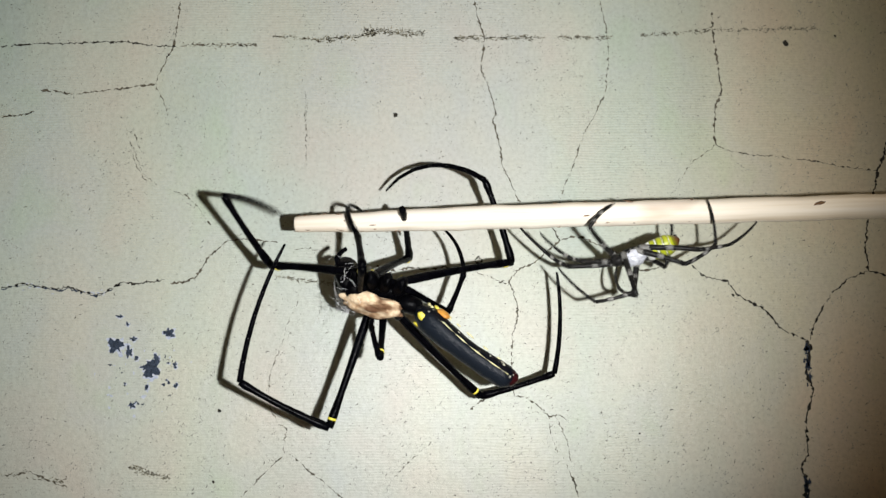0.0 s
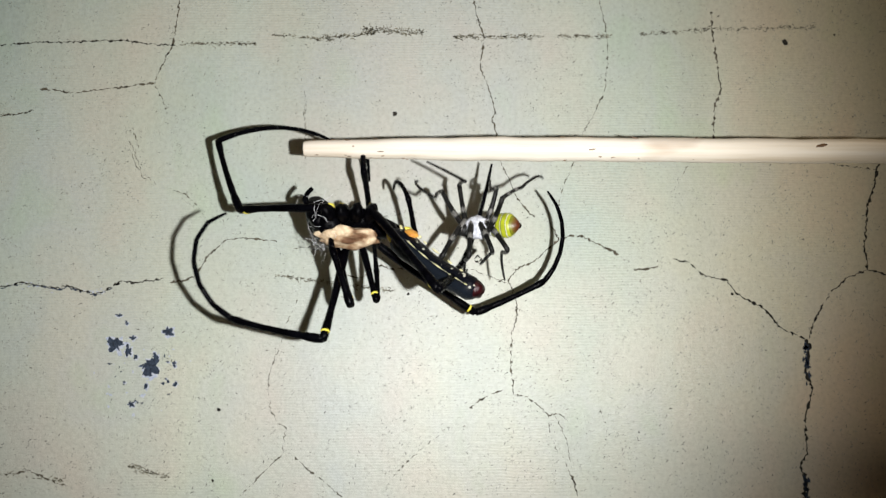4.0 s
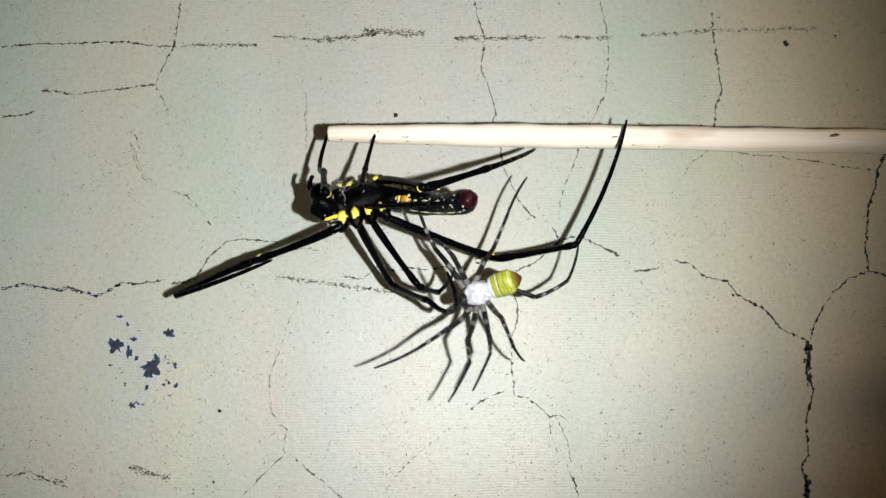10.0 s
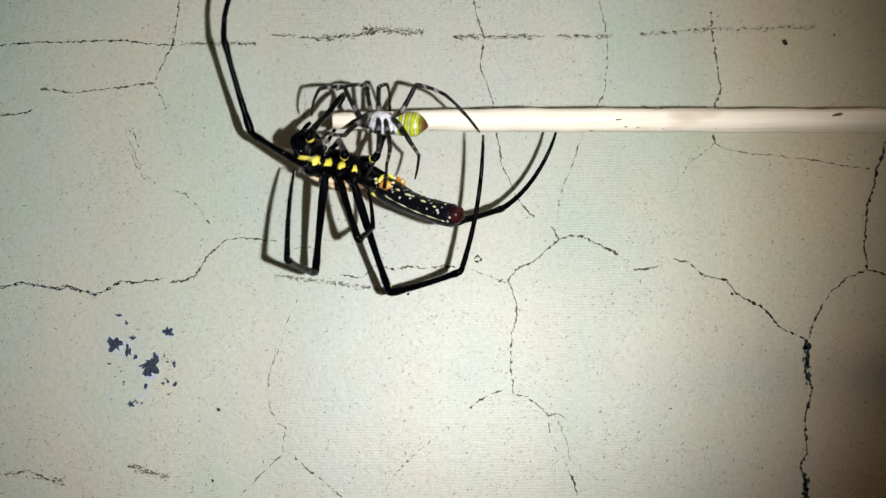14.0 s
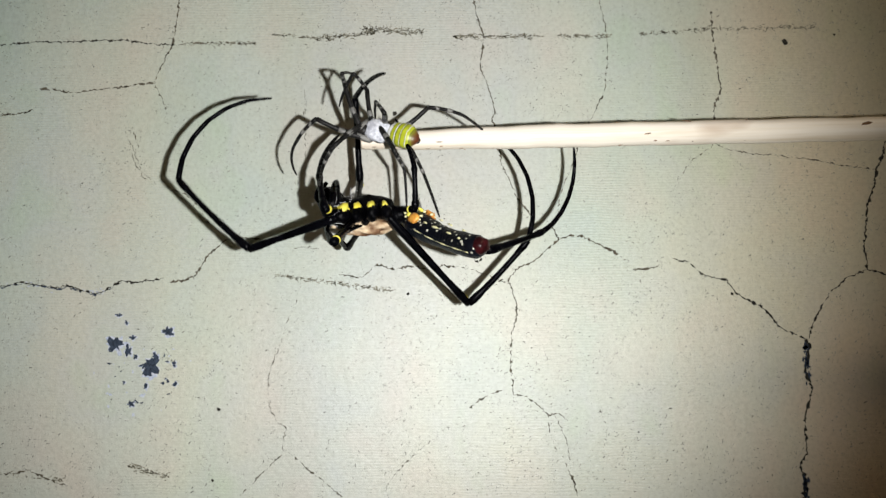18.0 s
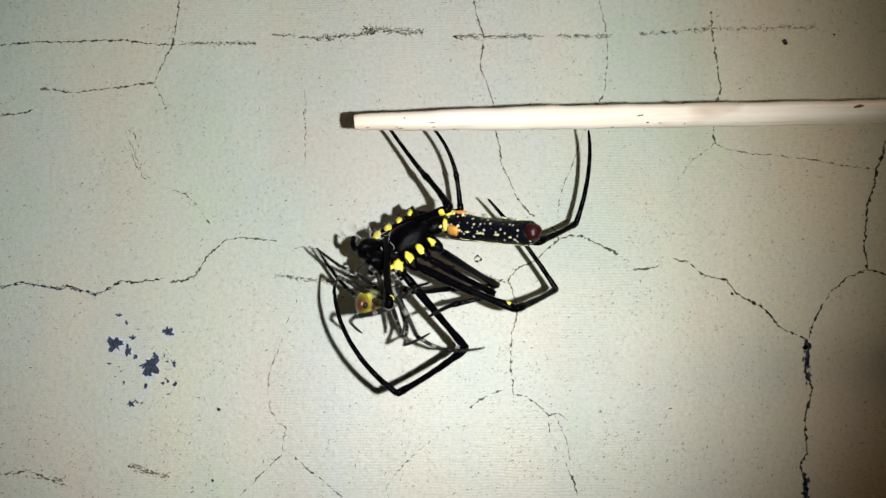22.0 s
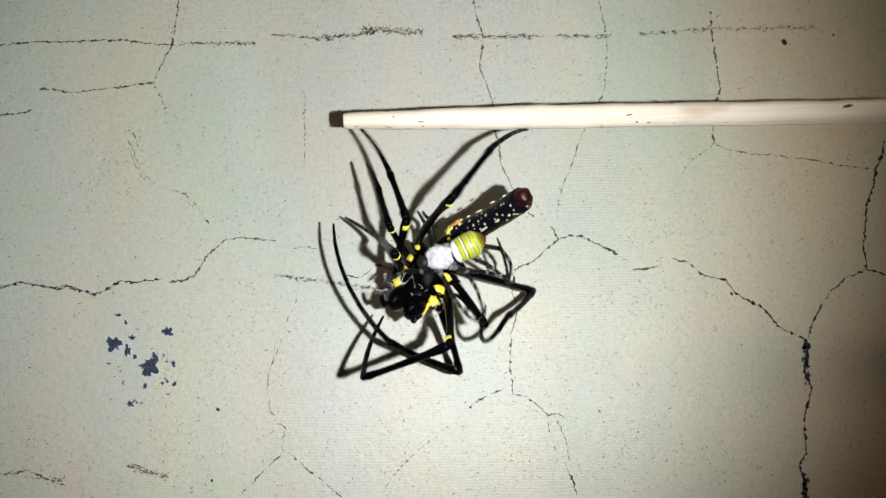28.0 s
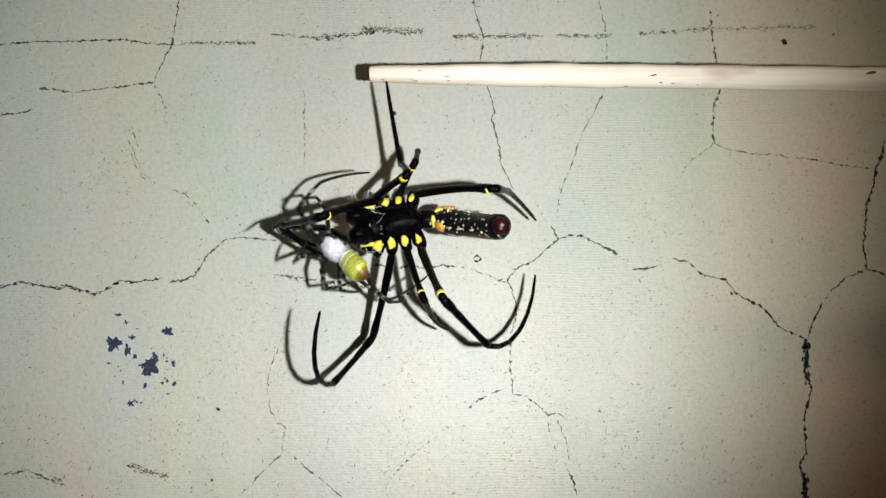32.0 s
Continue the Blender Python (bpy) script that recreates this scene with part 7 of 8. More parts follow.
    garden.key(8.5, (10.8, -31.0, 15.1), (-1.5, 0.0, -9.9), (0.0, 10.0, 0.0), (11.2, -36.0, 21.6),
        a1=((7.1, -39.4, 16.4), (7.1, -40.6, 22.5), (15.2, -42.4, 26.0)),
        a2=((7.4, -32.1, 23.6), (9.4, -34.4, 28.8), (15.7, -30.4, 28.6)),
        a3=((15.6, -39.1, 17.3), (18.8, -36.1, 19.1), (17.8, -29.3, 19.6)),
        a4=((8.0, -38.4, 11.7), (10.9, -36.7, 6.1), (12.7, -27.9, 5.6)),
        b1=((5.3, -38.2, 10.7), (1.5, -33.6, 10.2), (-0.4, -25.9, 9.8)),
        b2=((12.7, -38.5, 10.7), (16.0, -34.2, 9.2), (18.8, -28.5, 11.5)),
        b3=((16.2, -24.9, 16.1), (18.6, -30.5, 18.4), (18.5, -38.4, 18.8)),
        b4=((13.2, -32.8, 25.7), (16.8, -34.5, 30.8), (18.2, -36.2, 37.3)))
    garden.key(9, (0.3, -31.0, 13.9), (-9.1, 0.0, -4.1), (-1.1, 9.7, 2.4), (7.3, -35.0, 16.7),
        a1=((-5.9, -39.1, 10.7), (-9.1, -33.8, 10.2), (-12.2, -26.2, 6.7)),
        a2=((-4.1, -39.4, 9.7), (-8.0, -35.6, 7.1), (-9.4, -28.7, 4.6)),
        a3=((5.7, -38.3, 11.7), (7.3, -35.5, 8.1), (8.4, -29.4, 5.0)),
        a4=((8.0, -38.4, 12.7), (10.3, -33.3, 9.3), (11.7, -25.5, 5.2)),
        b1=((1.1, -32.7, 23.2), (6.2, -33.6, 26.3), (14.1, -34.7, 27.2)),
        b2=((0.5, -40.1, 18.0), (-0.4, -34.7, 16.9), (-1.4, -28.1, 15.7)),
        b3=((-2.5, -23.8, 11.0), (-2.9, -29.8, 8.5), (-3.6, -37.6, 7.1)),
        b4=((10.6, -32.2, 18.0), (14.6, -29.9, 13.5), (15.6, -29.7, 6.6)))
    garden.key(9.5, (-1.1, -31.0, 9.2), (-9.2, 0.0, -3.9), (-0.1, 10.0, 0.3), (5.4, -35.8, 11.0),
        a1=((-7.8, -39.1, 8.8), (-11.8, -35.1, 6.3), (-16.6, -27.6, 6.6)),
        a2=((-7.9, -37.8, 10.8), (-12.9, -34.6, 12.0), (-15.6, -27.9, 13.7)),
        a3=((0.6, -38.6, 3.3), (-0.4, -35.7, -0.4), (-1.3, -29.5, -3.4)),
        a4=((3.3, -38.9, 3.3), (6.3, -33.9, 0.5), (11.3, -26.4, 0.6)),
        b1=((-4.6, -24.3, 16.2), (-5.4, -30.1, 17.5), (-2.8, -37.5, 16.5)),
        b2=((-3.2, -38.8, 15.5), (-3.8, -33.8, 18.0), (-4.5, -27.2, 16.9)),
        b3=((1.9, -25.3, 17.2), (6.6, -26.2, 21.6), (13.1, -27.8, 25.9)),
        b4=((9.2, -31.3, 8.5), (15.5, -32.1, 9.2), (19.9, -27.3, 11.7)))
    garden.key(10, (5.5, -31.0, 7.5), (-9.2, 0.0, -4.0), (-0.1, 10.0, 0.3), (13.4, -33.8, 10.4),
        a1=((0.5, -39.3, 1.4), (-4.1, -36.4, -1.6), (-11.9, -33.7, -5.1)),
        a2=((3.8, -38.8, -0.4), (4.4, -34.2, -4.2), (0.7, -34.8, -10.7)),
        a3=((7.6, -36.9, -0.4), (7.9, -32.7, -2.7), (4.8, -33.2, -9.0)),
        a4=((9.3, -39.9, 3.3), (11.4, -35.4, -0.9), (14.3, -27.6, -4.1)),
        b1=((-1.5, -29.0, 15.7), (-3.9, -30.0, 21.0), (-8.2, -32.0, 27.5)),
        b2=((1.5, -38.4, 13.5), (-0.4, -33.8, 16.1), (-2.5, -27.6, 17.8)),
        b3=((8.9, -26.2, 16.0), (11.4, -27.4, 21.9), (15.0, -29.3, 28.8)),
        b4=((15.8, -31.7, 7.0), (21.4, -32.9, 9.9), (23.6, -31.2, 16.3)))
    garden.key(10.5, (11.9, -31.0, 6.4), (-9.3, 0.0, -3.7), (-0.1, 10.0, 0.3), (20.0, -33.3, 9.2),
        a1=((7.9, -40.5, 3.2), (9.0, -37.8, -2.2), (0.0, -37.8, -2.2)),
        a2=((10.5, -40.7, 2.3), (9.3, -36.8, -2.1), (2.0, -37.0, -0.5)),
        a3=((11.6, -39.7, 4.2), (12.9, -35.4, 2.5), (13.6, -28.6, 3.6)),
        a4=((16.1, -40.4, 6.0), (21.3, -36.5, 5.2), (23.9, -38.0, 13.7)),
        b1=((7.0, -22.7, 9.9), (2.3, -23.0, 13.7), (-3.4, -27.6, 16.8)),
        b2=((8.9, -39.8, 9.7), (6.2, -38.7, 14.5), (1.5, -36.1, 18.6)),
        b3=((15.1, -25.8, 14.8), (17.8, -28.1, 20.3), (15.8, -29.5, 27.9)),
        b4=((22.1, -32.2, 5.7), (25.4, -33.3, 11.1), (23.3, -33.9, 17.8)))
    garden.key(11, (10.8, -31.0, 12.5), (-10.0, 0.0, 0.9), (0.2, 9.7, 2.6), (19.7, -31.8, 12.3),
        a1=((5.2, -39.4, 7.9), (1.1, -39.3, 3.2), (-7.6, -39.9, 1.0)),
        a2=((8.8, -40.2, 7.8), (5.2, -38.7, 3.3), (-0.4, -33.8, 2.7)),
        a3=((4.4, -36.5, 10.9), (1.6, -32.9, 12.2), (-2.5, -27.4, 13.8)),
        a4=((10.7, -40.0, 8.8), (10.8, -33.5, 8.2), (12.0, -24.8, 9.9)),
        b1=((7.0, -22.7, 16.3), (5.8, -27.4, 19.9), (1.6, -26.1, 26.4)),
        b2=((8.9, -40.4, 15.2), (8.2, -36.9, 19.5), (6.1, -33.0, 24.6)),
        b3=((15.3, -24.9, 19.3), (18.5, -26.3, 24.8), (15.6, -27.7, 32.1)),
        b4=((20.3, -34.4, 9.0), (24.3, -31.8, 13.3), (24.7, -35.1, 19.2)))
    garden.key(11.5, (5.9, -31.0, 23.7), (-8.7, 0.0, 4.9), (0.2, 10.0, 0.3), (12.2, -34.8, 19.3),
        a1=((1.7, -24.3, 31.0), (1.6, -29.7, 34.0), (5.7, -31.3, 41.9)),
        a2=((4.8, -27.3, 32.5), (9.0, -27.3, 36.8), (13.4, -29.6, 42.4)),
        a3=((1.5, -38.7, 20.2), (-0.4, -35.9, 16.8), (-2.4, -29.3, 16.6)),
        a4=((6.2, -39.1, 16.3), (7.4, -33.1, 14.1), (6.7, -25.3, 9.8)),
        b1=((9.1, -24.4, 31.0), (10.9, -26.0, 36.5), (10.5, -21.2, 42.8)),
        b2=((14.1, -36.0, 24.5), (19.3, -33.8, 24.9), (19.4, -29.2, 29.9)),
        b3=((15.4, -32.4, 28.0), (19.8, -34.1, 32.4), (18.1, -28.3, 37.5)),
        b4=((8.2, -35.8, 15.8), (9.6, -30.5, 12.4), (7.2, -36.2, 9.0)))
    garden.key(12, (11.2, -31.0, 38.3), (-9.2, 0.0, 3.8), (0.3, 10.0, 0.8), (18.4, -31.0, 33.0),
        a1=((10.2, -24.8, 46.1), (8.3, -30.3, 48.3), (1.7, -25.5, 50.0)),
        a2=((6.0, -22.5, 42.4), (3.8, -27.2, 39.3), (4.1, -33.3, 35.1)),
        a3=((7.3, -36.9, 31.2), (6.1, -32.7, 29.2), (6.0, -27.4, 24.6)),
        a4=((9.2, -37.0, 29.2), (8.7, -30.6, 28.6), (8.8, -22.0, 26.1)),
        b1=((15.6, -24.4, 44.0), (17.0, -30.2, 43.8), (17.5, -26.9, 51.1)),
        b2=((15.9, -38.1, 35.8), (19.8, -34.6, 37.8), (23.3, -29.9, 41.2)),
        b3=((15.6, -32.2, 31.4), (17.7, -26.4, 29.5), (18.9, -29.8, 22.4)),
        b4=((16.6, -40.0, 37.2), (20.1, -35.8, 40.5), (21.1, -42.0, 37.5)))
    garden.key(12.5, (6.0, -31.0, 44.8), (-8.0, 0.0, 5.9), (0.0, 10.0, 0.0), (12.1, -33.0, 38.7),
        a1=((0.6, -27.6, 53.8), (-4.5, -31.0, 54.6), (-7.9, -25.0, 49.3)),
        a2=((2.7, -29.6, 54.0), (1.6, -35.5, 53.3), (-5.4, -34.0, 53.3)),
        a3=((4.7, -31.1, 52.4), (2.6, -35.4, 52.8), (-1.4, -29.9, 54.0)),
        a4=((-0.3, -38.0, 40.8), (-3.4, -32.5, 39.4), (-8.8, -25.4, 38.3)),
        b1=((9.2, -24.7, 52.7), (15.1, -25.2, 52.1), (18.0, -25.7, 44.7)),
        b2=((7.6, -33.0, 37.2), (9.4, -35.5, 32.5), (11.9, -29.2, 32.0)),
        b3=((9.4, -35.5, 38.5), (10.8, -29.3, 37.3), (11.2, -36.2, 33.3)),
        b4=((4.5, -34.6, 36.8), (3.7, -28.8, 34.2), (2.5, -33.3, 29.1)))
    garden.key(13, (-0.2, -31.0, 49.0), (-6.9, 0.0, 7.2), (0.0, 10.0, 0.0), (5.7, -31.0, 42.2),
        a1=((-5.3, -24.6, 57.0), (-9.8, -28.8, 56.1), (-16.7, -27.5, 50.4)),
        a2=((-3.1, -24.1, 56.3), (-4.1, -30.0, 56.3), (-7.8, -35.9, 53.6)),
        a3=((0.1, -26.2, 55.5), (-0.4, -30.9, 56.3), (-4.7, -25.9, 58.6)),
        a4=((-4.2, -39.8, 45.1), (-8.3, -34.9, 43.7), (-10.9, -26.5, 45.5)),
        b1=((7.7, -35.2, 50.3), (13.2, -33.3, 48.8), (18.1, -32.0, 42.6)),
        b2=((-1.4, -35.5, 42.5), (-2.0, -31.4, 38.7), (-2.4, -29.8, 32.1)),
        b3=((0.1, -34.0, 41.5), (0.1, -28.2, 38.5), (0.3, -31.0, 31.0)),
        b4=((3.7, -36.5, 41.2), (4.1, -30.7, 38.6), (1.0, -36.9, 37.6)))
    garden.key(13.5, (-3.2, -31.0, 44.8), (-7.0, 0.0, 7.2), (0.0, 10.0, 0.0), (1.6, -33.7, 38.0),
        a1=((-9.8, -28.6, 54.0), (-14.7, -32.0, 52.1), (-17.5, -24.6, 47.7)),
        a2=((-6.7, -27.5, 53.8), (-8.4, -33.0, 52.2), (-15.7, -31.6, 52.2)),
        a3=((-2.5, -28.8, 52.2), (-3.9, -33.4, 51.6), (-4.6, -27.6, 55.4)),
        a4=((-5.1, -40.3, 44.9), (-6.3, -35.2, 48.8), (-7.2, -28.1, 54.1)),
        b1=((0.6, -38.9, 47.4), (5.5, -35.6, 46.5), (9.2, -31.6, 40.7)),
        b2=((-6.3, -34.9, 38.7), (-6.0, -29.5, 37.1), (-6.7, -34.6, 32.8)),
        b3=((-2.4, -28.5, 36.9), (-1.4, -33.6, 33.0), (1.7, -26.8, 35.7)),
        b4=((-0.4, -35.9, 36.4), (-0.9, -29.8, 34.5), (1.5, -36.4, 34.3)))
    garden.key(14, (-11.3, -31.0, 38.0), (-10.0, 0.0, 0.9), (0.0, 10.0, 0.0), (-2.6, -32.8, 37.1),
        a1=((-18.0, -28.5, 45.4), (-22.0, -32.9, 43.6), (-24.6, -24.7, 41.2)),
        a2=((-14.1, -26.8, 46.0), (-16.0, -32.3, 44.6), (-19.9, -26.1, 45.7)),
        a3=((-11.8, -28.7, 45.3), (-9.9, -33.0, 44.4), (-9.9, -26.2, 42.9)),
        a4=((-4.8, -34.5, 43.9), (0.6, -31.1, 43.0), (6.8, -28.5, 36.9)),
        b1=((-16.9, -36.4, 34.3), (-20.4, -31.9, 36.0), (-21.3, -38.6, 31.7)),
        b2=((-11.0, -36.6, 32.2), (-11.9, -31.1, 31.6), (-13.0, -36.3, 27.4)),
        b3=((-9.1, -35.9, 32.4), (-10.1, -29.7, 30.9), (-9.9, -35.2, 25.1)),
        b4=((-5.7, -37.2, 33.1), (-4.3, -31.1, 32.1), (-4.8, -35.7, 26.9)))
    garden.key(14.5, (-12.0, -31.0, 37.3), (-10.0, 0.0, 0.0), (0.0, 10.0, 0.0), (-4.2, -34.5, 36.3),
        a1=((-17.9, -29.5, 45.1), (-23.8, -31.1, 44.0), (-24.0, -23.1, 40.0)),
        a2=((-16.0, -27.8, 45.1), (-19.5, -32.4, 43.6), (-21.3, -26.8, 38.9)),
        a3=((-13.0, -31.8, 44.7), (-14.1, -36.4, 45.3), (-14.8, -30.3, 48.5)),
        a4=((-5.7, -33.2, 44.0), (0.6, -32.7, 42.4), (5.3, -27.1, 37.2)),
        b1=((-17.9, -36.2, 33.3), (-23.4, -36.7, 31.0), (-28.1, -30.8, 28.6)),
        b2=((-13.0, -35.3, 30.6), (-14.6, -30.0, 29.7), (-16.0, -35.2, 25.7)),
        b3=((-10.2, -34.4, 30.8), (-10.2, -28.1, 29.1), (-10.1, -34.8, 24.7)),
        b4=((-5.2, -36.0, 32.4), (-3.5, -30.1, 30.8), (-2.3, -34.7, 25.7)))
    garden.key(16.5, (-9.7, -31.0, 30.6), (-10.0, 0.0, 0.0), (0.0, 10.0, 0.0), (-1.6, -34.2, 30.5),
        a1=((-14.0, -27.1, 38.4), (-20.1, -27.8, 37.6), (-20.0, -20.5, 34.1)),
        a2=((-12.9, -32.4, 39.0), (-17.8, -29.4, 37.2), (-18.3, -24.5, 32.1)),
        a3=((-11.3, -31.4, 37.9), (-10.1, -35.4, 35.5), (-10.2, -28.5, 34.3)),
        a4=((-1.8, -32.6, 36.3), (3.5, -35.2, 33.5), (6.8, -27.1, 31.4)),
        b1=((-13.9, -36.0, 25.5), (-19.5, -36.5, 23.4), (-25.2, -31.9, 20.2)),
        b2=((-9.1, -36.1, 24.4), (-9.4, -31.4, 21.4), (-7.9, -37.4, 18.4)),
        b3=((-5.4, -32.3, 24.2), (-2.5, -26.6, 23.1), (-2.3, -33.4, 19.0)),
        b4=((-4.2, -36.7, 25.3), (-3.5, -30.4, 24.5), (-1.8, -35.3, 19.8)))
    garden.key(17, (-9.8, -31.0, 27.5), (-10.0, 0.0, 0.0), (0.0, 10.0, 0.0), (-1.5, -33.8, 26.9),
        a1=((-14.0, -25.8, 34.8), (-17.7, -30.2, 32.3), (-17.4, -21.6, 29.6)),
        a2=((-13.1, -33.7, 35.6), (-17.5, -29.7, 35.5), (-17.7, -22.9, 32.4)),
        a3=((-10.4, -31.2, 35.0), (-9.2, -35.1, 32.5), (-9.6, -28.6, 30.1)),
        a4=((-1.4, -32.6, 32.8), (3.7, -28.7, 32.1), (9.6, -24.2, 27.6)),
        b1=((-15.9, -35.0, 22.7), (-19.4, -30.3, 24.0), (-21.3, -37.9, 22.4)),
        b2=((-9.0, -36.3, 21.5), (-10.3, -31.3, 19.3), (-9.0, -36.1, 14.7)),
        b3=((-4.8, -33.7, 21.9), (-4.0, -27.6, 19.9), (-2.8, -34.6, 16.4)),
        b4=((-1.8, -35.8, 23.5), (-1.2, -30.2, 20.5), (-1.3, -35.7, 16.2)))
    garden.key(17.5, (-11.0, -31.0, 35.2), (-10.0, 0.0, 0.0), (0.0, 10.0, 0.0), (-3.2, -34.5, 34.0),
        a1=((-16.7, -30.6, 43.2), (-20.7, -34.4, 40.3), (-21.4, -25.7, 38.2)),
        a2=((-14.8, -29.5, 43.5), (-18.3, -33.8, 41.1), (-20.3, -26.9, 39.0)),
        a3=((-12.0, -31.7, 42.6), (-13.3, -34.4, 38.8), (-13.9, -27.4, 38.8)),
        a4=((-2.5, -32.5, 40.4), (2.5, -35.4, 37.5), (6.8, -27.6, 36.6)),
        b1=((-17.9, -35.5, 31.5), (-21.5, -31.1, 29.5), (-25.1, -38.1, 28.5)),
        b2=((-9.2, -35.0, 28.6), (-7.5, -30.6, 25.6), (-6.1, -36.5, 22.5)),
        b3=((-6.3, -34.4, 29.8), (-4.5, -28.4, 28.0), (-4.3, -35.1, 23.7)),
        b4=((-4.2, -36.2, 30.4), (-3.5, -30.0, 28.7), (-4.3, -35.6, 24.6)))
    garden.key(18, (-12.0, -31.0, 36.5), (-9.9, 0.0, 1.0), (0.0, 10.0, 0.0), (-4.1, -33.8, 34.1),
        a1=((-17.5, -32.4, 44.6), (-17.2, -38.6, 44.5), (-16.3, -30.0, 47.0)),
        a2=((-22.3, -33.3, 38.1), (-26.3, -30.1, 34.9), (-27.1, -25.3, 29.7)),
        a3=((-13.6, -31.8, 43.8), (-15.6, -35.8, 45.5), (-18.6, -31.5, 40.8)),
        a4=((-2.7, -32.3, 40.4), (3.6, -32.9, 38.8), (8.2, -25.3, 37.4)),
        b1=((-19.0, -34.8, 32.7), (-21.6, -30.3, 29.7), (-21.0, -36.9, 25.3)),
        b2=((-8.2, -35.9, 31.4), (-6.9, -30.8, 29.6), (-6.5, -29.7, 22.9)),
        b3=((-5.3, -33.5, 32.0), (-3.0, -29.0, 27.9), (-0.6, -31.8, 20.8)),
        b4=((-9.8, -40.6, 37.0), (-11.7, -35.6, 40.5), (-12.3, -28.8, 38.9)))
    garden.key(18.5, (-13.0, -31.0, 34.7), (-10.0, 0.0, 0.0), (0.0, 10.0, 0.0), (-5.2, -34.5, 33.8),
        a1=((-18.6, -28.1, 42.4), (-22.5, -32.7, 40.9), (-22.2, -24.4, 37.4)),
        a2=((-16.0, -28.0, 42.9), (-16.9, -32.7, 39.4), (-17.7, -25.6, 37.2)),
        a3=((-12.7, -28.9, 42.1), (-13.4, -33.6, 41.2), (-15.0, -27.2, 38.9)),
        a4=((-8.6, -29.2, 42.5), (-4.9, -30.8, 37.4), (-4.2, -29.1, 28.6)),
        b1=((-18.8, -35.9, 30.4), (-21.5, -30.9, 28.5), (-19.5, -37.3, 24.3)),
        b2=((-12.0, -35.9, 28.5), (-12.5, -30.4, 27.7), (-9.1, -35.4, 24.7)),
        b3=((-8.3, -33.7, 28.9), (-4.5, -28.9, 26.9), (2.6, -32.4, 26.2)),
        b4=((-5.3, -34.7, 29.7), (-0.4, -30.7, 28.6), (4.8, -26.2, 27.4)))
    garden.key(19, (-15.6, -31.0, 35.8), (-10.0, 0.0, -0.3), (0.0, 10.0, 0.0), (-6.6, -31.0, 36.2),
        a1=((-18.6, -28.0, 44.2), (-20.2, -33.8, 42.9), (-20.5, -26.8, 37.3)),
        a2=((-15.7, -29.3, 44.6), (-17.2, -34.9, 42.9), (-18.5, -28.2, 39.6)),
        a3=((-10.1, -30.7, 42.0), (-11.8, -34.4, 39.4), (-12.8, -27.8, 37.7)),
        a4=((-8.9, -33.0, 42.5), (-4.3, -31.6, 38.1), (-1.2, -29.9, 29.8)),
        b1=((-23.2, -36.5, 34.3), (-25.6, -31.0, 33.6), (-24.2, -36.7, 28.2)),
        b2=((-17.8, -36.7, 30.2), (-18.0, -31.1, 29.5), (-15.3, -36.2, 26.0)),
        b3=((-11.2, -33.8, 29.9), (-9.7, -27.6, 28.7), (-6.1, -33.3, 24.5)),
        b4=((-6.3, -33.5, 32.0), (-4.0, -27.8, 30.2), (-8.5, -29.7, 25.2)))
    garden.key(19.5, (-11.0, -31.0, 32.4), (-9.9, 0.0, -1.0), (0.0, 8.0, -6.0), (-3.1, -34.5, 32.3),
        a1=((-14.7, -31.0, 41.0), (-19.2, -27.3, 43.1), (-19.9, -28.7, 34.3)),
        a2=((-13.7, -29.5, 40.9), (-14.2, -35.4, 40.6), (-16.8, -29.3, 37.2)),
        a3=((-9.6, -30.5, 40.1), (-10.2, -35.2, 41.1), (-8.6, -29.7, 37.1)),
        a4=((-7.3, -31.6, 40.9), (-3.4, -35.6, 37.5), (-2.5, -28.4, 32.3)),
        b1=((-17.8, -37.0, 32.1), (-22.2, -33.0, 32.1), (-29.3, -33.9, 28.6)),
        b2=((-11.8, -37.6, 28.0), (-14.3, -32.7, 27.2), (-12.7, -37.9, 23.2)),
        b3=((-8.1, -36.7, 28.3), (-6.5, -30.4, 27.6), (-3.3, -33.6, 20.9)),
        b4=((-6.1, -38.1, 29.4), (-1.4, -33.9, 28.9), (-1.4, -31.6, 22.3)))
    garden.key(20, (-15.8, -31.0, 34.3), (-9.9, 0.0, -1.5), (0.0, 6.0, -8.0), (-7.2, -33.0, 34.7),
        a1=((-23.3, -24.0, 35.4), (-24.6, -27.4, 30.3), (-23.6, -32.6, 23.1)),
        a2=((-13.9, -28.4, 42.6), (-18.6, -30.9, 39.9), (-23.1, -27.8, 34.9)),
        a3=((-13.3, -30.5, 42.0), (-15.2, -34.3, 39.9), (-18.0, -28.4, 37.5)),
        a4=((-9.1, -37.5, 40.0), (-5.9, -31.9, 39.1), (-1.8, -25.9, 33.8)),
        b1=((-14.9, -35.6, 28.5), (-15.4, -29.6, 27.8), (-15.3, -36.3, 23.4)),
        b2=((-17.8, -36.2, 28.4), (-20.4, -31.4, 27.4), (-21.5, -36.8, 23.4)),
        b3=((-14.0, -35.6, 28.5), (-15.6, -29.5, 26.8), (-13.9, -36.5, 23.4)),
        b4=((-7.3, -34.0, 29.9), (-5.5, -28.6, 26.9), (-2.3, -28.7, 20.7)))
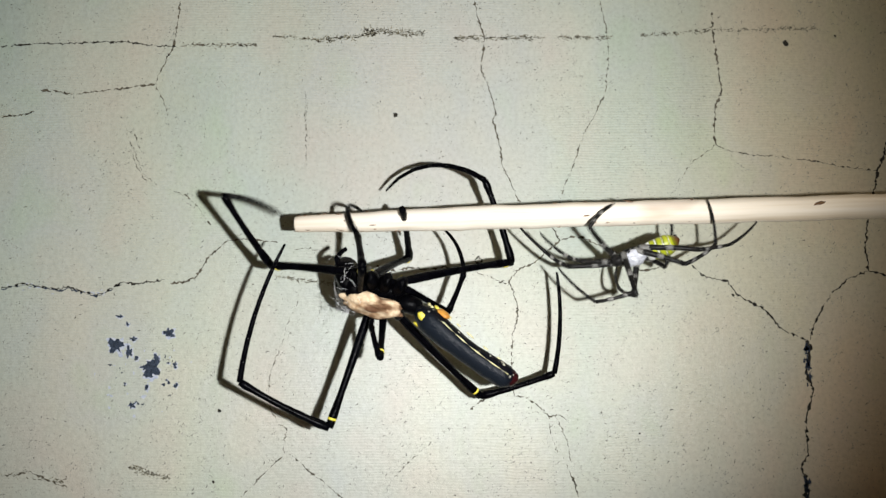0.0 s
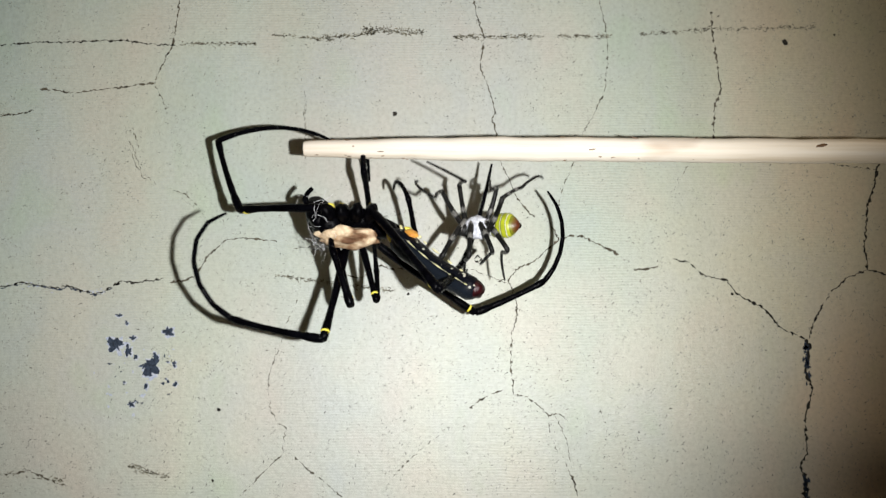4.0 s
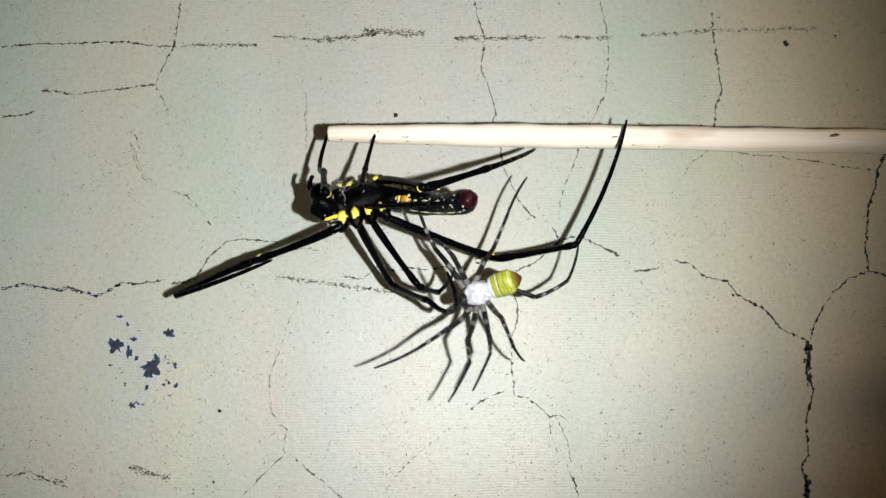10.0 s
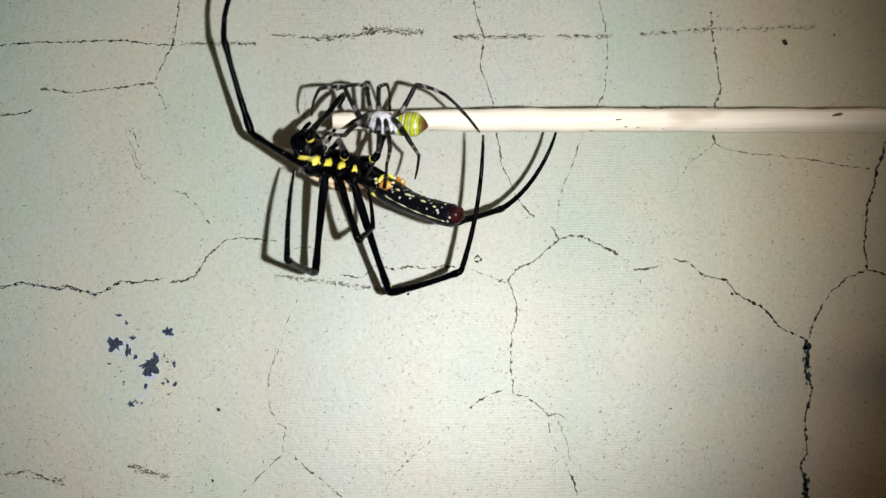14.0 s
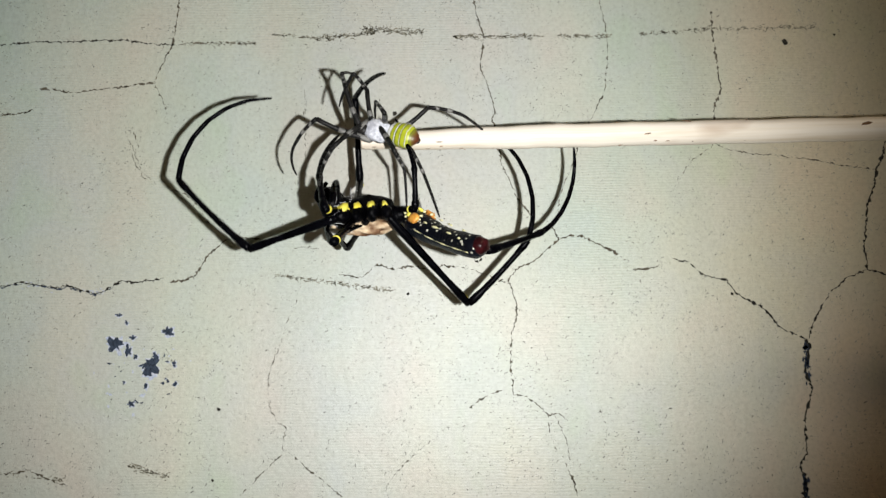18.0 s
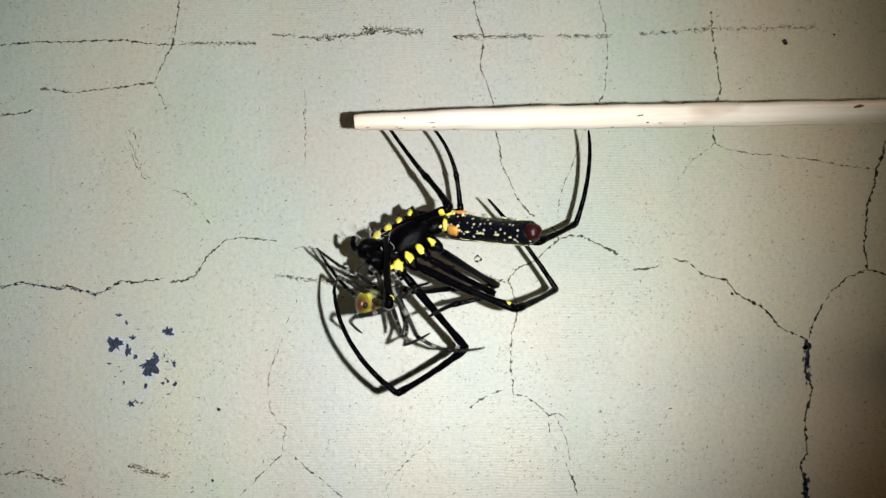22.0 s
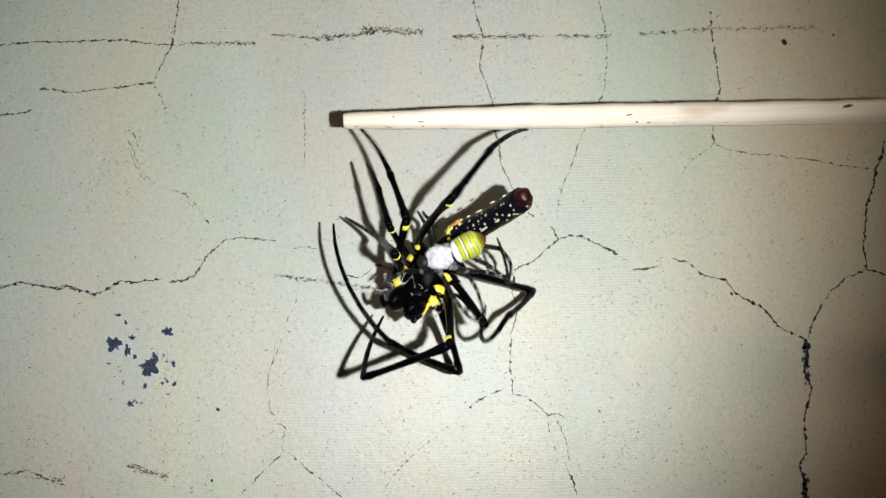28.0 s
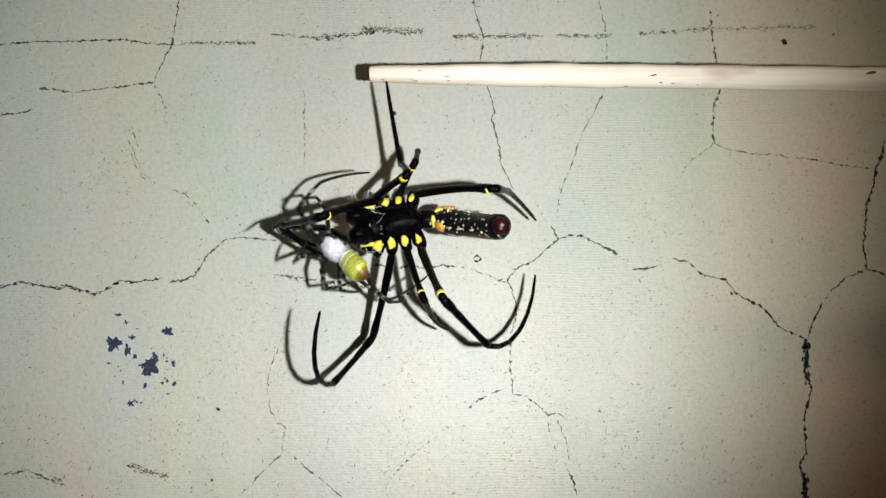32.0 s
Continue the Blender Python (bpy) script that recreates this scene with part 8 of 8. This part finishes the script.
    garden.key(20.5, (-21.4, -31.0, 24.9), (0.2, 0.0, -10.0), (-8.7, 5.0, -0.2), (-20.9, -35.5, 32.0),
        a1=((-19.5, -31.8, 33.7), (-17.8, -37.3, 36.0), (-14.7, -29.3, 38.8)),
        a2=((-24.2, -32.5, 33.9), (-23.0, -28.7, 38.4), (-17.3, -24.9, 40.5)),
        a3=((-24.3, -37.6, 28.1), (-26.7, -35.3, 31.6), (-26.7, -30.7, 36.8)),
        a4=((-17.4, -38.7, 24.9), (-16.3, -32.4, 26.2), (-16.3, -23.7, 27.9)),
        b1=((-29.1, -27.3, 19.9), (-28.9, -33.2, 21.1), (-28.4, -40.3, 24.7)),
        b2=((-26.5, -24.7, 20.2), (-27.5, -30.2, 19.4), (-28.5, -35.5, 23.6)),
        b3=((-23.3, -24.9, 20.2), (-24.3, -30.7, 17.4), (-24.9, -38.6, 18.3)),
        b4=((-27.9, -23.8, 26.8), (-28.8, -29.8, 28.8), (-26.5, -36.2, 30.4)))
    garden.key(21, (-18.8, -31.0, 16.7), (2.7, 0.0, -9.6), (-9.0, -3.4, -2.6), (-20.5, -35.7, 23.3),
        a1=((-21.6, -31.8, 25.1), (-17.8, -35.8, 27.9), (-12.6, -28.5, 28.9)),
        a2=((-17.9, -27.3, 26.2), (-14.3, -32.0, 27.2), (-9.8, -26.2, 26.4)),
        a3=((-15.8, -36.1, 22.1), (-13.3, -32.0, 22.2), (-9.7, -26.0, 22.2)),
        a4=((-17.2, -39.1, 16.3), (-14.0, -34.1, 18.9), (-10.7, -25.7, 19.1)),
        b1=((-23.7, -25.5, 14.9), (-26.2, -31.0, 14.8), (-26.1, -38.6, 12.6)),
        b2=((-23.2, -25.2, 12.9), (-23.9, -29.5, 9.4), (-18.7, -33.8, 8.7)),
        b3=((-25.1, -26.9, 20.0), (-25.9, -33.4, 20.1), (-24.9, -40.7, 17.1)),
        b4=((-26.0, -27.5, 23.0), (-26.3, -33.8, 22.0), (-24.5, -40.1, 19.5)))
    garden.key(21.5, (-15.0, -31.0, 8.9), (3.0, 0.0, -9.5), (-6.1, -7.7, -1.9), (-16.7, -35.5, 15.8),
        a1=((-18.2, -31.4, 17.3), (-19.4, -37.4, 18.5), (-21.6, -29.8, 22.6)),
        a2=((-16.5, -29.7, 18.5), (-16.7, -35.6, 19.7), (-18.7, -29.0, 22.7)),
        a3=((-14.4, -33.0, 17.4), (-14.1, -37.4, 19.4), (-14.4, -31.1, 22.4)),
        a4=((-11.7, -37.4, 14.6), (-14.2, -32.6, 18.2), (-17.2, -24.4, 20.3)),
        b1=((-14.0, -23.3, 6.8), (-14.6, -27.5, 2.5), (-12.8, -35.2, 1.5)),
        b2=((-9.7, -24.2, 5.8), (-6.4, -27.5, 2.6), (-4.2, -33.8, 3.4)),
        b3=((-6.4, -28.9, 6.5), (-4.2, -33.4, 2.4), (-2.2, -39.7, 7.0)),
        b4=((-18.1, -23.3, 7.9), (-16.5, -27.8, 3.6), (-15.7, -34.4, 1.5)))
    garden.key(22, (-9.0, -31.0, 7.0), (9.5, 0.0, 3.1), (0.8, -9.7, -2.5), (-13.8, -36.8, 5.2),
        a1=((-14.8, -25.6, 10.8), (-18.3, -30.5, 12.4), (-23.4, -24.1, 16.2)),
        a2=((-15.4, -37.6, 8.9), (-18.0, -32.3, 10.3), (-20.0, -25.6, 7.7)),
        a3=((-14.4, -38.0, 3.3), (-15.8, -33.5, 2.5), (-14.5, -26.9, 0.6)),
        a4=((-10.5, -39.7, 9.7), (-13.0, -34.2, 12.1), (-15.8, -25.7, 11.8)),
        b1=((-6.5, -26.7, 1.5), (-6.7, -31.9, -1.4), (-2.2, -38.2, 0.5)),
        b2=((-4.6, -31.6, 0.1), (0.5, -31.7, -2.3), (7.2, -32.1, -1.9)),
        b3=((-8.7, -24.1, 3.7), (-7.3, -29.6, 0.5), (-6.0, -36.9, 3.3)),
        b4=((-9.9, -22.2, 11.1), (-11.5, -28.3, 12.6), (-12.9, -35.0, 14.0)))
    garden.key(22.5, (-8.3, -31.0, 5.9), (8.9, 0.0, 4.5), (0.8, -9.8, -1.6), (-11.6, -37.1, 4.7),
        a1=((-14.8, -25.1, 6.7), (-17.3, -30.0, 9.5), (-20.5, -31.8, 17.7)),
        a2=((-11.4, -40.1, 7.8), (-15.5, -36.3, 10.0), (-18.2, -31.8, 15.3)),
        a3=((-7.7, -40.1, 3.2), (-6.1, -35.7, 2.5), (-4.4, -28.9, 2.6)),
        a4=((-13.2, -40.0, 3.3), (-15.8, -34.1, 4.3), (-18.8, -26.0, 6.7)),
        b1=((-4.7, -23.1, 7.8), (-0.4, -26.9, 9.7), (1.5, -34.5, 11.1)),
        b2=((-6.7, -22.4, 5.8), (-2.4, -25.3, 3.7), (-0.4, -31.8, 3.5)),
        b3=((-10.9, -23.2, 9.9), (-13.5, -29.1, 10.5), (-15.5, -36.8, 10.8)),
        b4=((-2.4, -25.4, 5.7), (0.6, -30.6, 3.6), (2.4, -37.2, 5.2)))
    garden.key(23, (-9.3, -31.0, 6.9), (7.1, 0.0, -7.0), (-1.2, -9.8, -1.2), (-12.2, -37.0, 9.9),
        a1=((-13.1, -21.2, 5.8), (-14.1, -27.3, 6.6), (-12.7, -35.8, 9.1)),
        a2=((-4.1, -39.4, 3.7), (-6.2, -33.8, 3.4), (-8.5, -27.1, 5.6)),
        a3=((-9.6, -39.7, 3.3), (-10.9, -35.3, 4.8), (-14.4, -29.4, 5.5)),
        a4=((-11.6, -38.3, 13.6), (-13.1, -33.0, 17.1), (-8.7, -25.4, 18.6)),
        b1=((-5.6, -23.4, 3.7), (0.4, -23.4, 3.7), (2.5, -30.9, 5.5)),
        b2=((-6.8, -22.3, 5.8), (-2.5, -25.8, 6.7), (0.6, -31.7, 5.4)),
        b3=((-9.8, -23.1, 11.0), (-12.5, -28.8, 12.6), (-13.3, -36.4, 14.8)),
        b4=((-14.9, -25.1, 14.0), (-14.3, -31.0, 16.3), (-12.7, -37.5, 18.4)))
    garden.key(23.5, (-9.3, -31.0, 5.9), (7.1, 0.0, -7.0), (-1.2, -9.8, -1.2), (-12.1, -37.1, 8.0),
        a1=((-11.7, -32.3, 13.9), (-11.7, -27.4, 17.8), (-8.1, -35.6, 16.8)),
        a2=((-10.0, -34.7, 14.3), (-10.8, -34.5, 8.3), (-12.8, -28.4, 4.5)),
        a3=((-10.7, -39.6, 1.8), (-12.0, -35.0, 1.7), (-14.7, -28.7, 0.4)),
        a4=((-11.5, -39.1, 11.6), (-13.0, -34.5, 15.9), (-10.8, -26.0, 18.0)),
        b1=((-9.6, -24.5, 11.0), (-5.3, -28.6, 10.1), (-1.2, -29.5, 16.9)),
        b2=((-8.0, -22.9, 10.6), (-5.6, -27.8, 12.0), (0.1, -28.4, 15.7)),
        b3=((-7.6, -22.6, 7.6), (-7.8, -29.1, 7.8), (-10.0, -36.8, 7.8)),
        b4=((-15.6, -24.7, 11.4), (-15.3, -31.0, 10.8), (-12.6, -37.5, 10.8)))
    garden.key(24, (-10.3, -31.0, 4.7), (6.7, 0.0, -7.5), (-1.3, -9.8, -1.2), (-13.1, -36.9, 8.5),
        a1=((-14.3, -31.0, 12.4), (-15.9, -26.1, 15.9), (-13.9, -34.8, 16.9)),
        a2=((-15.1, -40.1, 6.9), (-17.6, -34.8, 5.3), (-18.6, -27.6, 3.5)),
        a3=((-13.3, -39.4, 0.5), (-14.6, -35.2, -1.4), (-16.3, -29.1, -4.4)),
        a4=((-7.8, -38.2, -0.4), (-6.2, -32.2, -2.4), (-6.1, -23.4, -3.5)),
        b1=((-11.6, -32.8, 12.9), (-10.5, -28.2, 16.7), (-9.0, -35.8, 18.7)),
        b2=((-9.6, -27.2, 13.8), (-8.3, -31.3, 17.4), (-7.0, -37.9, 18.4)),
        b3=((-6.7, -23.4, 3.7), (-4.3, -29.3, 2.5), (-7.9, -36.1, 0.5)),
        b4=((-17.0, -24.6, 8.8), (-17.2, -30.1, 5.4), (-13.6, -35.6, 3.3)))
    garden.key(24.5, (-0.9, -31.0, 3.4), (10.0, 0.0, 0.7), (0.1, -10.0, -0.9), (-5.8, -36.7, 1.9),
        a1=((-4.6, -22.9, 5.8), (-6.5, -28.4, 3.6), (-7.0, -36.4, -0.4)),
        a2=((-0.4, -41.4, -0.4), (0.6, -36.2, -3.2), (7.9, -36.7, -5.0)),
        a3=((1.5, -39.0, -2.2), (4.3, -36.4, -5.1), (11.0, -34.7, -4.2)),
        a4=((-8.4, -29.9, 9.5), (-7.1, -35.2, 13.0), (-5.0, -28.7, 18.7)),
        b1=((4.8, -23.7, 3.7), (6.6, -29.0, 1.6), (11.0, -35.4, -0.4)),
        b2=((-2.5, -23.9, -0.5), (-4.4, -29.1, -1.4), (-5.1, -35.7, -0.4)),
        b3=((5.7, -26.1, 5.7), (7.4, -32.0, 3.5), (6.1, -38.8, -0.4)),
        b4=((-8.4, -29.3, 12.5), (-9.0, -35.5, 11.0), (-10.4, -28.8, 9.6)))
    garden.key(25, (12.9, -31.0, 0.8), (-8.0, 0.0, -5.9), (1.0, -9.8, -1.4), (14.5, -24.8, 2.6),
        a1=((9.1, -21.5, 3.7), (6.6, -27.1, 2.6), (9.1, -35.2, -0.4)),
        a2=((8.7, -41.2, -1.3), (11.9, -36.2, -2.3), (14.5, -29.5, -0.4)),
        a3=((14.3, -40.2, -0.4), (16.6, -36.1, 0.6), (16.4, -29.8, 3.6)),
        a4=((20.2, -24.6, 3.7), (20.3, -30.8, 5.5), (18.8, -38.5, 9.9)),
        b1=((10.7, -27.4, 6.6), (8.4, -32.7, 8.3), (10.7, -40.3, 8.7)),
        b2=((14.8, -27.0, 7.7), (17.3, -31.7, 9.3), (17.9, -38.0, 11.7)),
        b3=((18.2, -24.0, 3.7), (19.9, -30.2, 3.0), (17.4, -37.4, 0.5)),
        b4=((17.7, -28.5, 9.6), (18.9, -34.6, 11.1), (18.8, -28.2, 13.7)))
    garden.key(25.5, (17.0, -31.0, 0.1), (-9.6, 0.0, -2.7), (-2.4, -5.0, 8.3), (21.7, -36.9, 1.0),
        a1=((14.5, -19.4, -0.5), (10.9, -24.4, -0.4), (9.2, -33.1, -1.4)),
        a2=((16.1, -40.0, 3.3), (19.4, -36.8, 7.1), (19.6, -29.5, 8.5)),
        a3=((22.4, -36.2, 5.3), (26.5, -34.4, 3.4), (30.4, -29.5, 0.6)),
        a4=((27.2, -25.7, 0.6), (28.9, -31.9, -0.4), (25.5, -39.3, 3.3)),
        b1=((14.0, -23.7, -1.5), (14.4, -29.6, -2.4), (15.5, -37.3, -0.4)),
        b2=((22.0, -32.8, 7.3), (26.3, -33.9, 10.7), (26.3, -38.9, 15.4)),
        b3=((22.5, -33.8, 7.1), (27.1, -35.1, 11.6), (30.9, -28.5, 13.6)),
        b4=((22.4, -24.1, 3.7), (26.6, -28.9, 4.6), (28.1, -35.7, 4.3)))
    garden.key(27.5, (12.3, -34.0, 2.9), (-9.6, 0.0, 2.7), (0.0, 10.0, 0.0), (18.6, -39.0, 2.3),
        a1=((8.9, -24.1, 5.8), (6.6, -29.8, 6.5), (6.2, -37.8, 2.3)),
        a2=((14.9, -26.0, 7.7), (20.8, -26.9, 8.6), (20.8, -33.6, 5.3)),
        a3=((6.7, -26.6, 2.6), (2.0, -26.6, 3.6), (-0.4, -33.1, 4.4)),
        a4=((17.9, -26.9, 6.7), (21.3, -31.7, 9.3), (20.3, -40.6, 9.2)),
        b1=((10.2, -33.9, -4.1), (9.0, -33.9, -9.9), (2.7, -34.6, -14.8)),
        b2=((13.3, -30.8, -4.4), (12.2, -33.3, -9.3), (7.5, -33.8, -14.1)),
        b3=((14.1, -32.2, -4.5), (11.2, -32.5, -10.3), (3.4, -32.2, -8.9)),
        b4=((17.8, -26.2, -1.4), (20.1, -31.7, -3.8), (15.5, -37.0, -3.2)))
    garden.key(28, (-0.9, -37.0, 13.0), (-9.6, 0.0, -2.9), (0.0, 10.0, 0.0), (7.0, -37.6, 16.4),
        a1=((-1.4, -30.4, 19.5), (-2.7, -36.4, 20.1), (-3.5, -27.8, 22.4)),
        a2=((-2.4, -29.3, 18.6), (-3.3, -35.1, 19.7), (-4.5, -28.3, 22.4)),
        a3=((-6.4, -30.2, 11.5), (-8.1, -34.4, 10.1), (-10.5, -27.9, 9.6)),
        a4=((6.6, -28.5, 11.6), (11.3, -32.8, 10.2), (9.0, -39.0, 16.3)),
        b1=((1.6, -32.6, 7.3), (4.6, -29.1, 3.5), (7.6, -36.3, 1.9)),
        b2=((4.6, -30.9, 10.4), (6.7, -27.3, 6.6), (7.3, -33.3, 3.4)),
        b3=((7.5, -34.4, 12.3), (11.5, -30.1, 9.5), (11.8, -38.0, 9.9)),
        b4=((9.7, -34.3, 15.0), (12.2, -28.9, 12.6), (11.1, -34.9, 9.1)))
    garden.key(28.5, (0.8, -31.0, 15.4), (-1.2, 0.0, 9.9), (9.0, 4.2, 1.1), (1.5, -35.3, 8.1),
        a1=((-2.2, -39.6, 17.2), (-5.2, -34.5, 18.8), (-9.7, -26.7, 19.4)),
        a2=((7.2, -36.9, 18.5), (11.3, -34.2, 21.9), (17.7, -30.4, 23.1)),
        a3=((5.3, -37.2, 14.7), (6.3, -34.2, 11.1), (9.6, -29.2, 7.5)),
        a4=((-2.3, -36.1, 7.1), (-4.3, -31.1, 3.4), (-2.2, -38.9, -0.4)),
        b1=((-0.4, -24.3, 20.4), (-1.4, -30.1, 21.1), (-2.3, -38.0, 20.8)),
        b2=((4.7, -25.9, 9.7), (7.5, -30.2, 7.5), (9.0, -36.6, 9.0)),
        b3=((-2.5, -24.5, 14.0), (-4.4, -29.6, 10.5), (-4.2, -36.3, 6.2)),
        b4=((-1.5, -25.2, 20.2), (-3.3, -31.3, 20.4), (-4.2, -38.2, 20.3)))
    garden.key(29, (5.6, -31.0, 20.4), (-5.5, 0.0, 8.4), (8.1, -2.6, 5.3), (8.4, -35.8, 14.3),
        a1=((1.5, -39.2, 21.0), (-0.4, -33.7, 23.0), (-2.5, -25.3, 25.5)),
        a2=((1.5, -37.8, 16.5), (-0.4, -32.3, 15.2), (0.7, -25.2, 12.9)),
        a3=((4.4, -37.0, 25.3), (7.5, -33.4, 26.0), (8.9, -26.6, 26.3)),
        a4=((11.1, -37.4, 24.2), (16.3, -33.5, 24.9), (24.5, -36.7, 23.4)),
        b1=((9.0, -25.2, 24.4), (10.1, -31.1, 25.4), (10.1, -37.3, 20.4)),
        b2=((11.0, -25.1, 20.2), (11.7, -29.3, 16.6), (9.3, -33.8, 12.2)),
        b3=((4.8, -25.2, 15.0), (5.5, -30.6, 11.4), (7.1, -38.2, 9.8)),
        b4=((10.1, -24.5, 23.5), (11.6, -30.3, 21.5), (10.2, -35.3, 16.8)))
    garden.key(29.5, (-0.4, -35.0, 14.9), (-10.0, 0.0, 0.0), (0.0, 5.7, 8.2), (6.1, -39.8, 14.3),
        a1=((-4.6, -27.0, 22.1), (-5.3, -33.2, 22.1), (-8.8, -25.1, 23.4)),
        a2=((0.6, -27.8, 23.0), (1.6, -33.4, 21.0), (1.6, -27.2, 25.2)),
        a3=((-2.4, -28.9, 21.8), (-3.3, -33.5, 23.0), (-4.6, -26.7, 22.1)),
        a4=((4.8, -25.4, 9.8), (6.5, -31.2, 7.4), (4.3, -39.7, 8.8)),
        b1=((-4.3, -32.4, 8.3), (-3.2, -38.1, 6.6), (4.4, -35.5, 7.2)),
        b2=((6.4, -34.7, 10.1), (10.3, -33.3, 6.3), (15.7, -36.5, 4.2)),
        b3=((-0.4, -30.1, 9.5), (1.6, -36.1, 8.1), (5.6, -29.4, 9.5)),
        b4=((4.7, -28.0, 11.7), (8.5, -32.0, 8.4), (11.8, -38.1, 8.0)))
    garden.key(30, (-6.6, -40.0, 14.4), (-10.0, 0.0, 0.0), (0.0, 10.0, 0.0), (1.7, -41.2, 14.4),
        a1=((-9.2, -33.4, 21.1), (-10.1, -28.0, 23.9), (-9.0, -36.9, 23.9)),
        a2=((-6.3, -33.3, 21.1), (-6.0, -28.6, 24.8), (-4.7, -36.0, 24.6)),
        a3=((-3.7, -34.4, 19.9), (-2.4, -31.4, 23.4), (-0.4, -36.8, 19.5)),
        a4=((-13.1, -33.6, 12.1), (-18.4, -29.8, 11.5), (-20.0, -38.4, 9.3)),
        b1=((-11.9, -35.3, 9.1), (-14.2, -31.2, 5.4), (-13.4, -38.0, 1.4)),
        b2=((-8.1, -34.4, 8.2), (-6.3, -32.1, 3.4), (-6.9, -38.5, 1.4)),
        b3=((-1.4, -36.1, 9.2), (3.4, -34.2, 5.3), (6.7, -27.5, 2.6)),
        b4=((-2.3, -34.1, 8.2), (0.6, -30.8, 3.6), (6.3, -34.2, 3.4)))
    garden.key(30.5, (-7.1, -40.0, 14.4), (-10.0, 0.0, 0.0), (0.0, 10.0, 0.0), (0.1, -43.8, 13.9),
        a1=((-10.2, -32.5, 20.2), (-12.7, -28.1, 23.9), (-13.8, -37.0, 24.3)),
        a2=((-8.3, -33.3, 21.1), (-9.6, -28.8, 24.8), (-10.0, -36.2, 24.4)),
        a3=((-13.9, -34.2, 12.1), (-16.2, -30.9, 9.4), (-14.5, -37.2, 7.1)),
        a4=((-2.3, -36.4, 21.5), (0.6, -32.8, 26.2), (4.3, -40.9, 27.4)),
        b1=((-11.9, -34.9, 9.1), (-13.3, -29.3, 7.6), (-11.7, -36.8, 5.2)),
        b2=((-9.2, -33.2, 9.2), (-10.5, -28.5, 6.5), (-9.0, -35.0, 5.3)),
        b3=((-4.2, -34.3, 9.2), (-2.4, -30.2, 4.5), (-4.1, -36.9, 0.5)),
        b4=((-1.3, -32.0, 11.3), (1.6, -26.6, 9.7), (6.5, -31.6, 9.3)))
    garden.key(31, (-7.3, -40.0, 13.9), (-10.0, 0.0, 0.0), (0.0, 10.0, 0.0), (0.1, -43.5, 13.3),
        a1=((-10.3, -32.0, 19.3), (-12.7, -27.6, 22.9), (-12.9, -36.4, 24.4)),
        a2=((-7.3, -31.9, 19.3), (-7.6, -27.2, 23.0), (-6.7, -34.4, 24.8)),
        a3=((-5.3, -33.6, 19.0), (-5.0, -30.3, 22.5), (-3.7, -37.0, 23.8)),
        a4=((-14.0, -33.8, 12.1), (-17.5, -28.6, 10.6), (-17.3, -37.0, 7.6)),
        b1=((-12.1, -33.2, 10.2), (-14.6, -28.0, 8.7), (-13.7, -35.1, 5.2)),
        b2=((-9.2, -32.7, 9.3), (-11.0, -27.6, 7.6), (-11.5, -34.1, 5.8)),
        b3=((-6.2, -33.3, 9.2), (-6.5, -27.9, 5.5), (-5.1, -35.2, 2.5)),
        b4=((-1.3, -32.5, 10.3), (0.1, -26.4, 11.8), (-1.4, -32.8, 9.3)))
    garden.key(31.5, (-9.6, -38.0, 15.7), (-9.2, 0.0, 4.0), (2.0, 8.7, 4.6), (-2.7, -38.0, 10.8),
        a1=((-11.5, -28.7, 21.7), (-13.1, -24.2, 25.7), (-13.2, -33.2, 26.0)),
        a2=((-7.5, -29.6, 21.6), (-6.7, -25.1, 25.5), (-5.3, -32.4, 26.3)),
        a3=((-14.5, -29.4, 16.6), (-17.0, -25.4, 16.1), (-16.3, -31.2, 12.4)),
        a4=((-16.2, -32.6, 19.2), (-18.5, -30.0, 24.7), (-17.3, -38.9, 24.0)),
        b1=((-12.2, -32.6, 11.2), (-14.6, -27.1, 10.7), (-15.8, -35.0, 11.1)),
        b2=((-10.2, -32.3, 10.2), (-12.5, -27.4, 8.6), (-13.9, -33.9, 7.2)),
        b3=((-6.2, -33.0, 10.2), (-5.5, -27.7, 6.6), (-6.1, -34.9, 3.3)),
        b4=((-8.1, -35.0, 7.2), (-4.3, -31.5, 3.4), (-0.4, -25.7, 3.1)))
    garden.key(32, (-18.8, -35.0, 15.1), (-8.1, 0.0, 5.9), (4.0, 8.0, 5.0), (-13.3, -37.0, 10.4),
        a1=((-25.8, -29.0, 22.8), (-21.8, -29.4, 27.5), (-13.0, -29.1, 29.3)),
        a2=((-25.2, -26.6, 20.0), (-27.0, -32.3, 20.1), (-29.0, -38.7, 16.8)),
        a3=((-20.6, -29.1, 21.7), (-23.1, -26.9, 25.2), (-24.9, -33.3, 23.0)),
        a4=((-24.1, -25.8, 15.0), (-26.0, -31.7, 12.8), (-22.3, -39.4, 15.3)),
        b1=((-21.5, -29.1, 11.5), (-19.7, -33.8, 8.2), (-16.7, -26.5, 9.7)),
        b2=((-18.6, -28.3, 10.6), (-17.5, -33.0, 7.8), (-14.6, -26.9, 8.1)),
        b3=((-14.3, -30.3, 9.6), (-9.1, -32.2, 6.2), (-2.4, -32.5, 10.6)),
        b4=((-12.3, -30.1, 8.5), (-9.0, -34.9, 5.7), (-6.5, -28.4, 6.5)))
    garden.play()


motions()
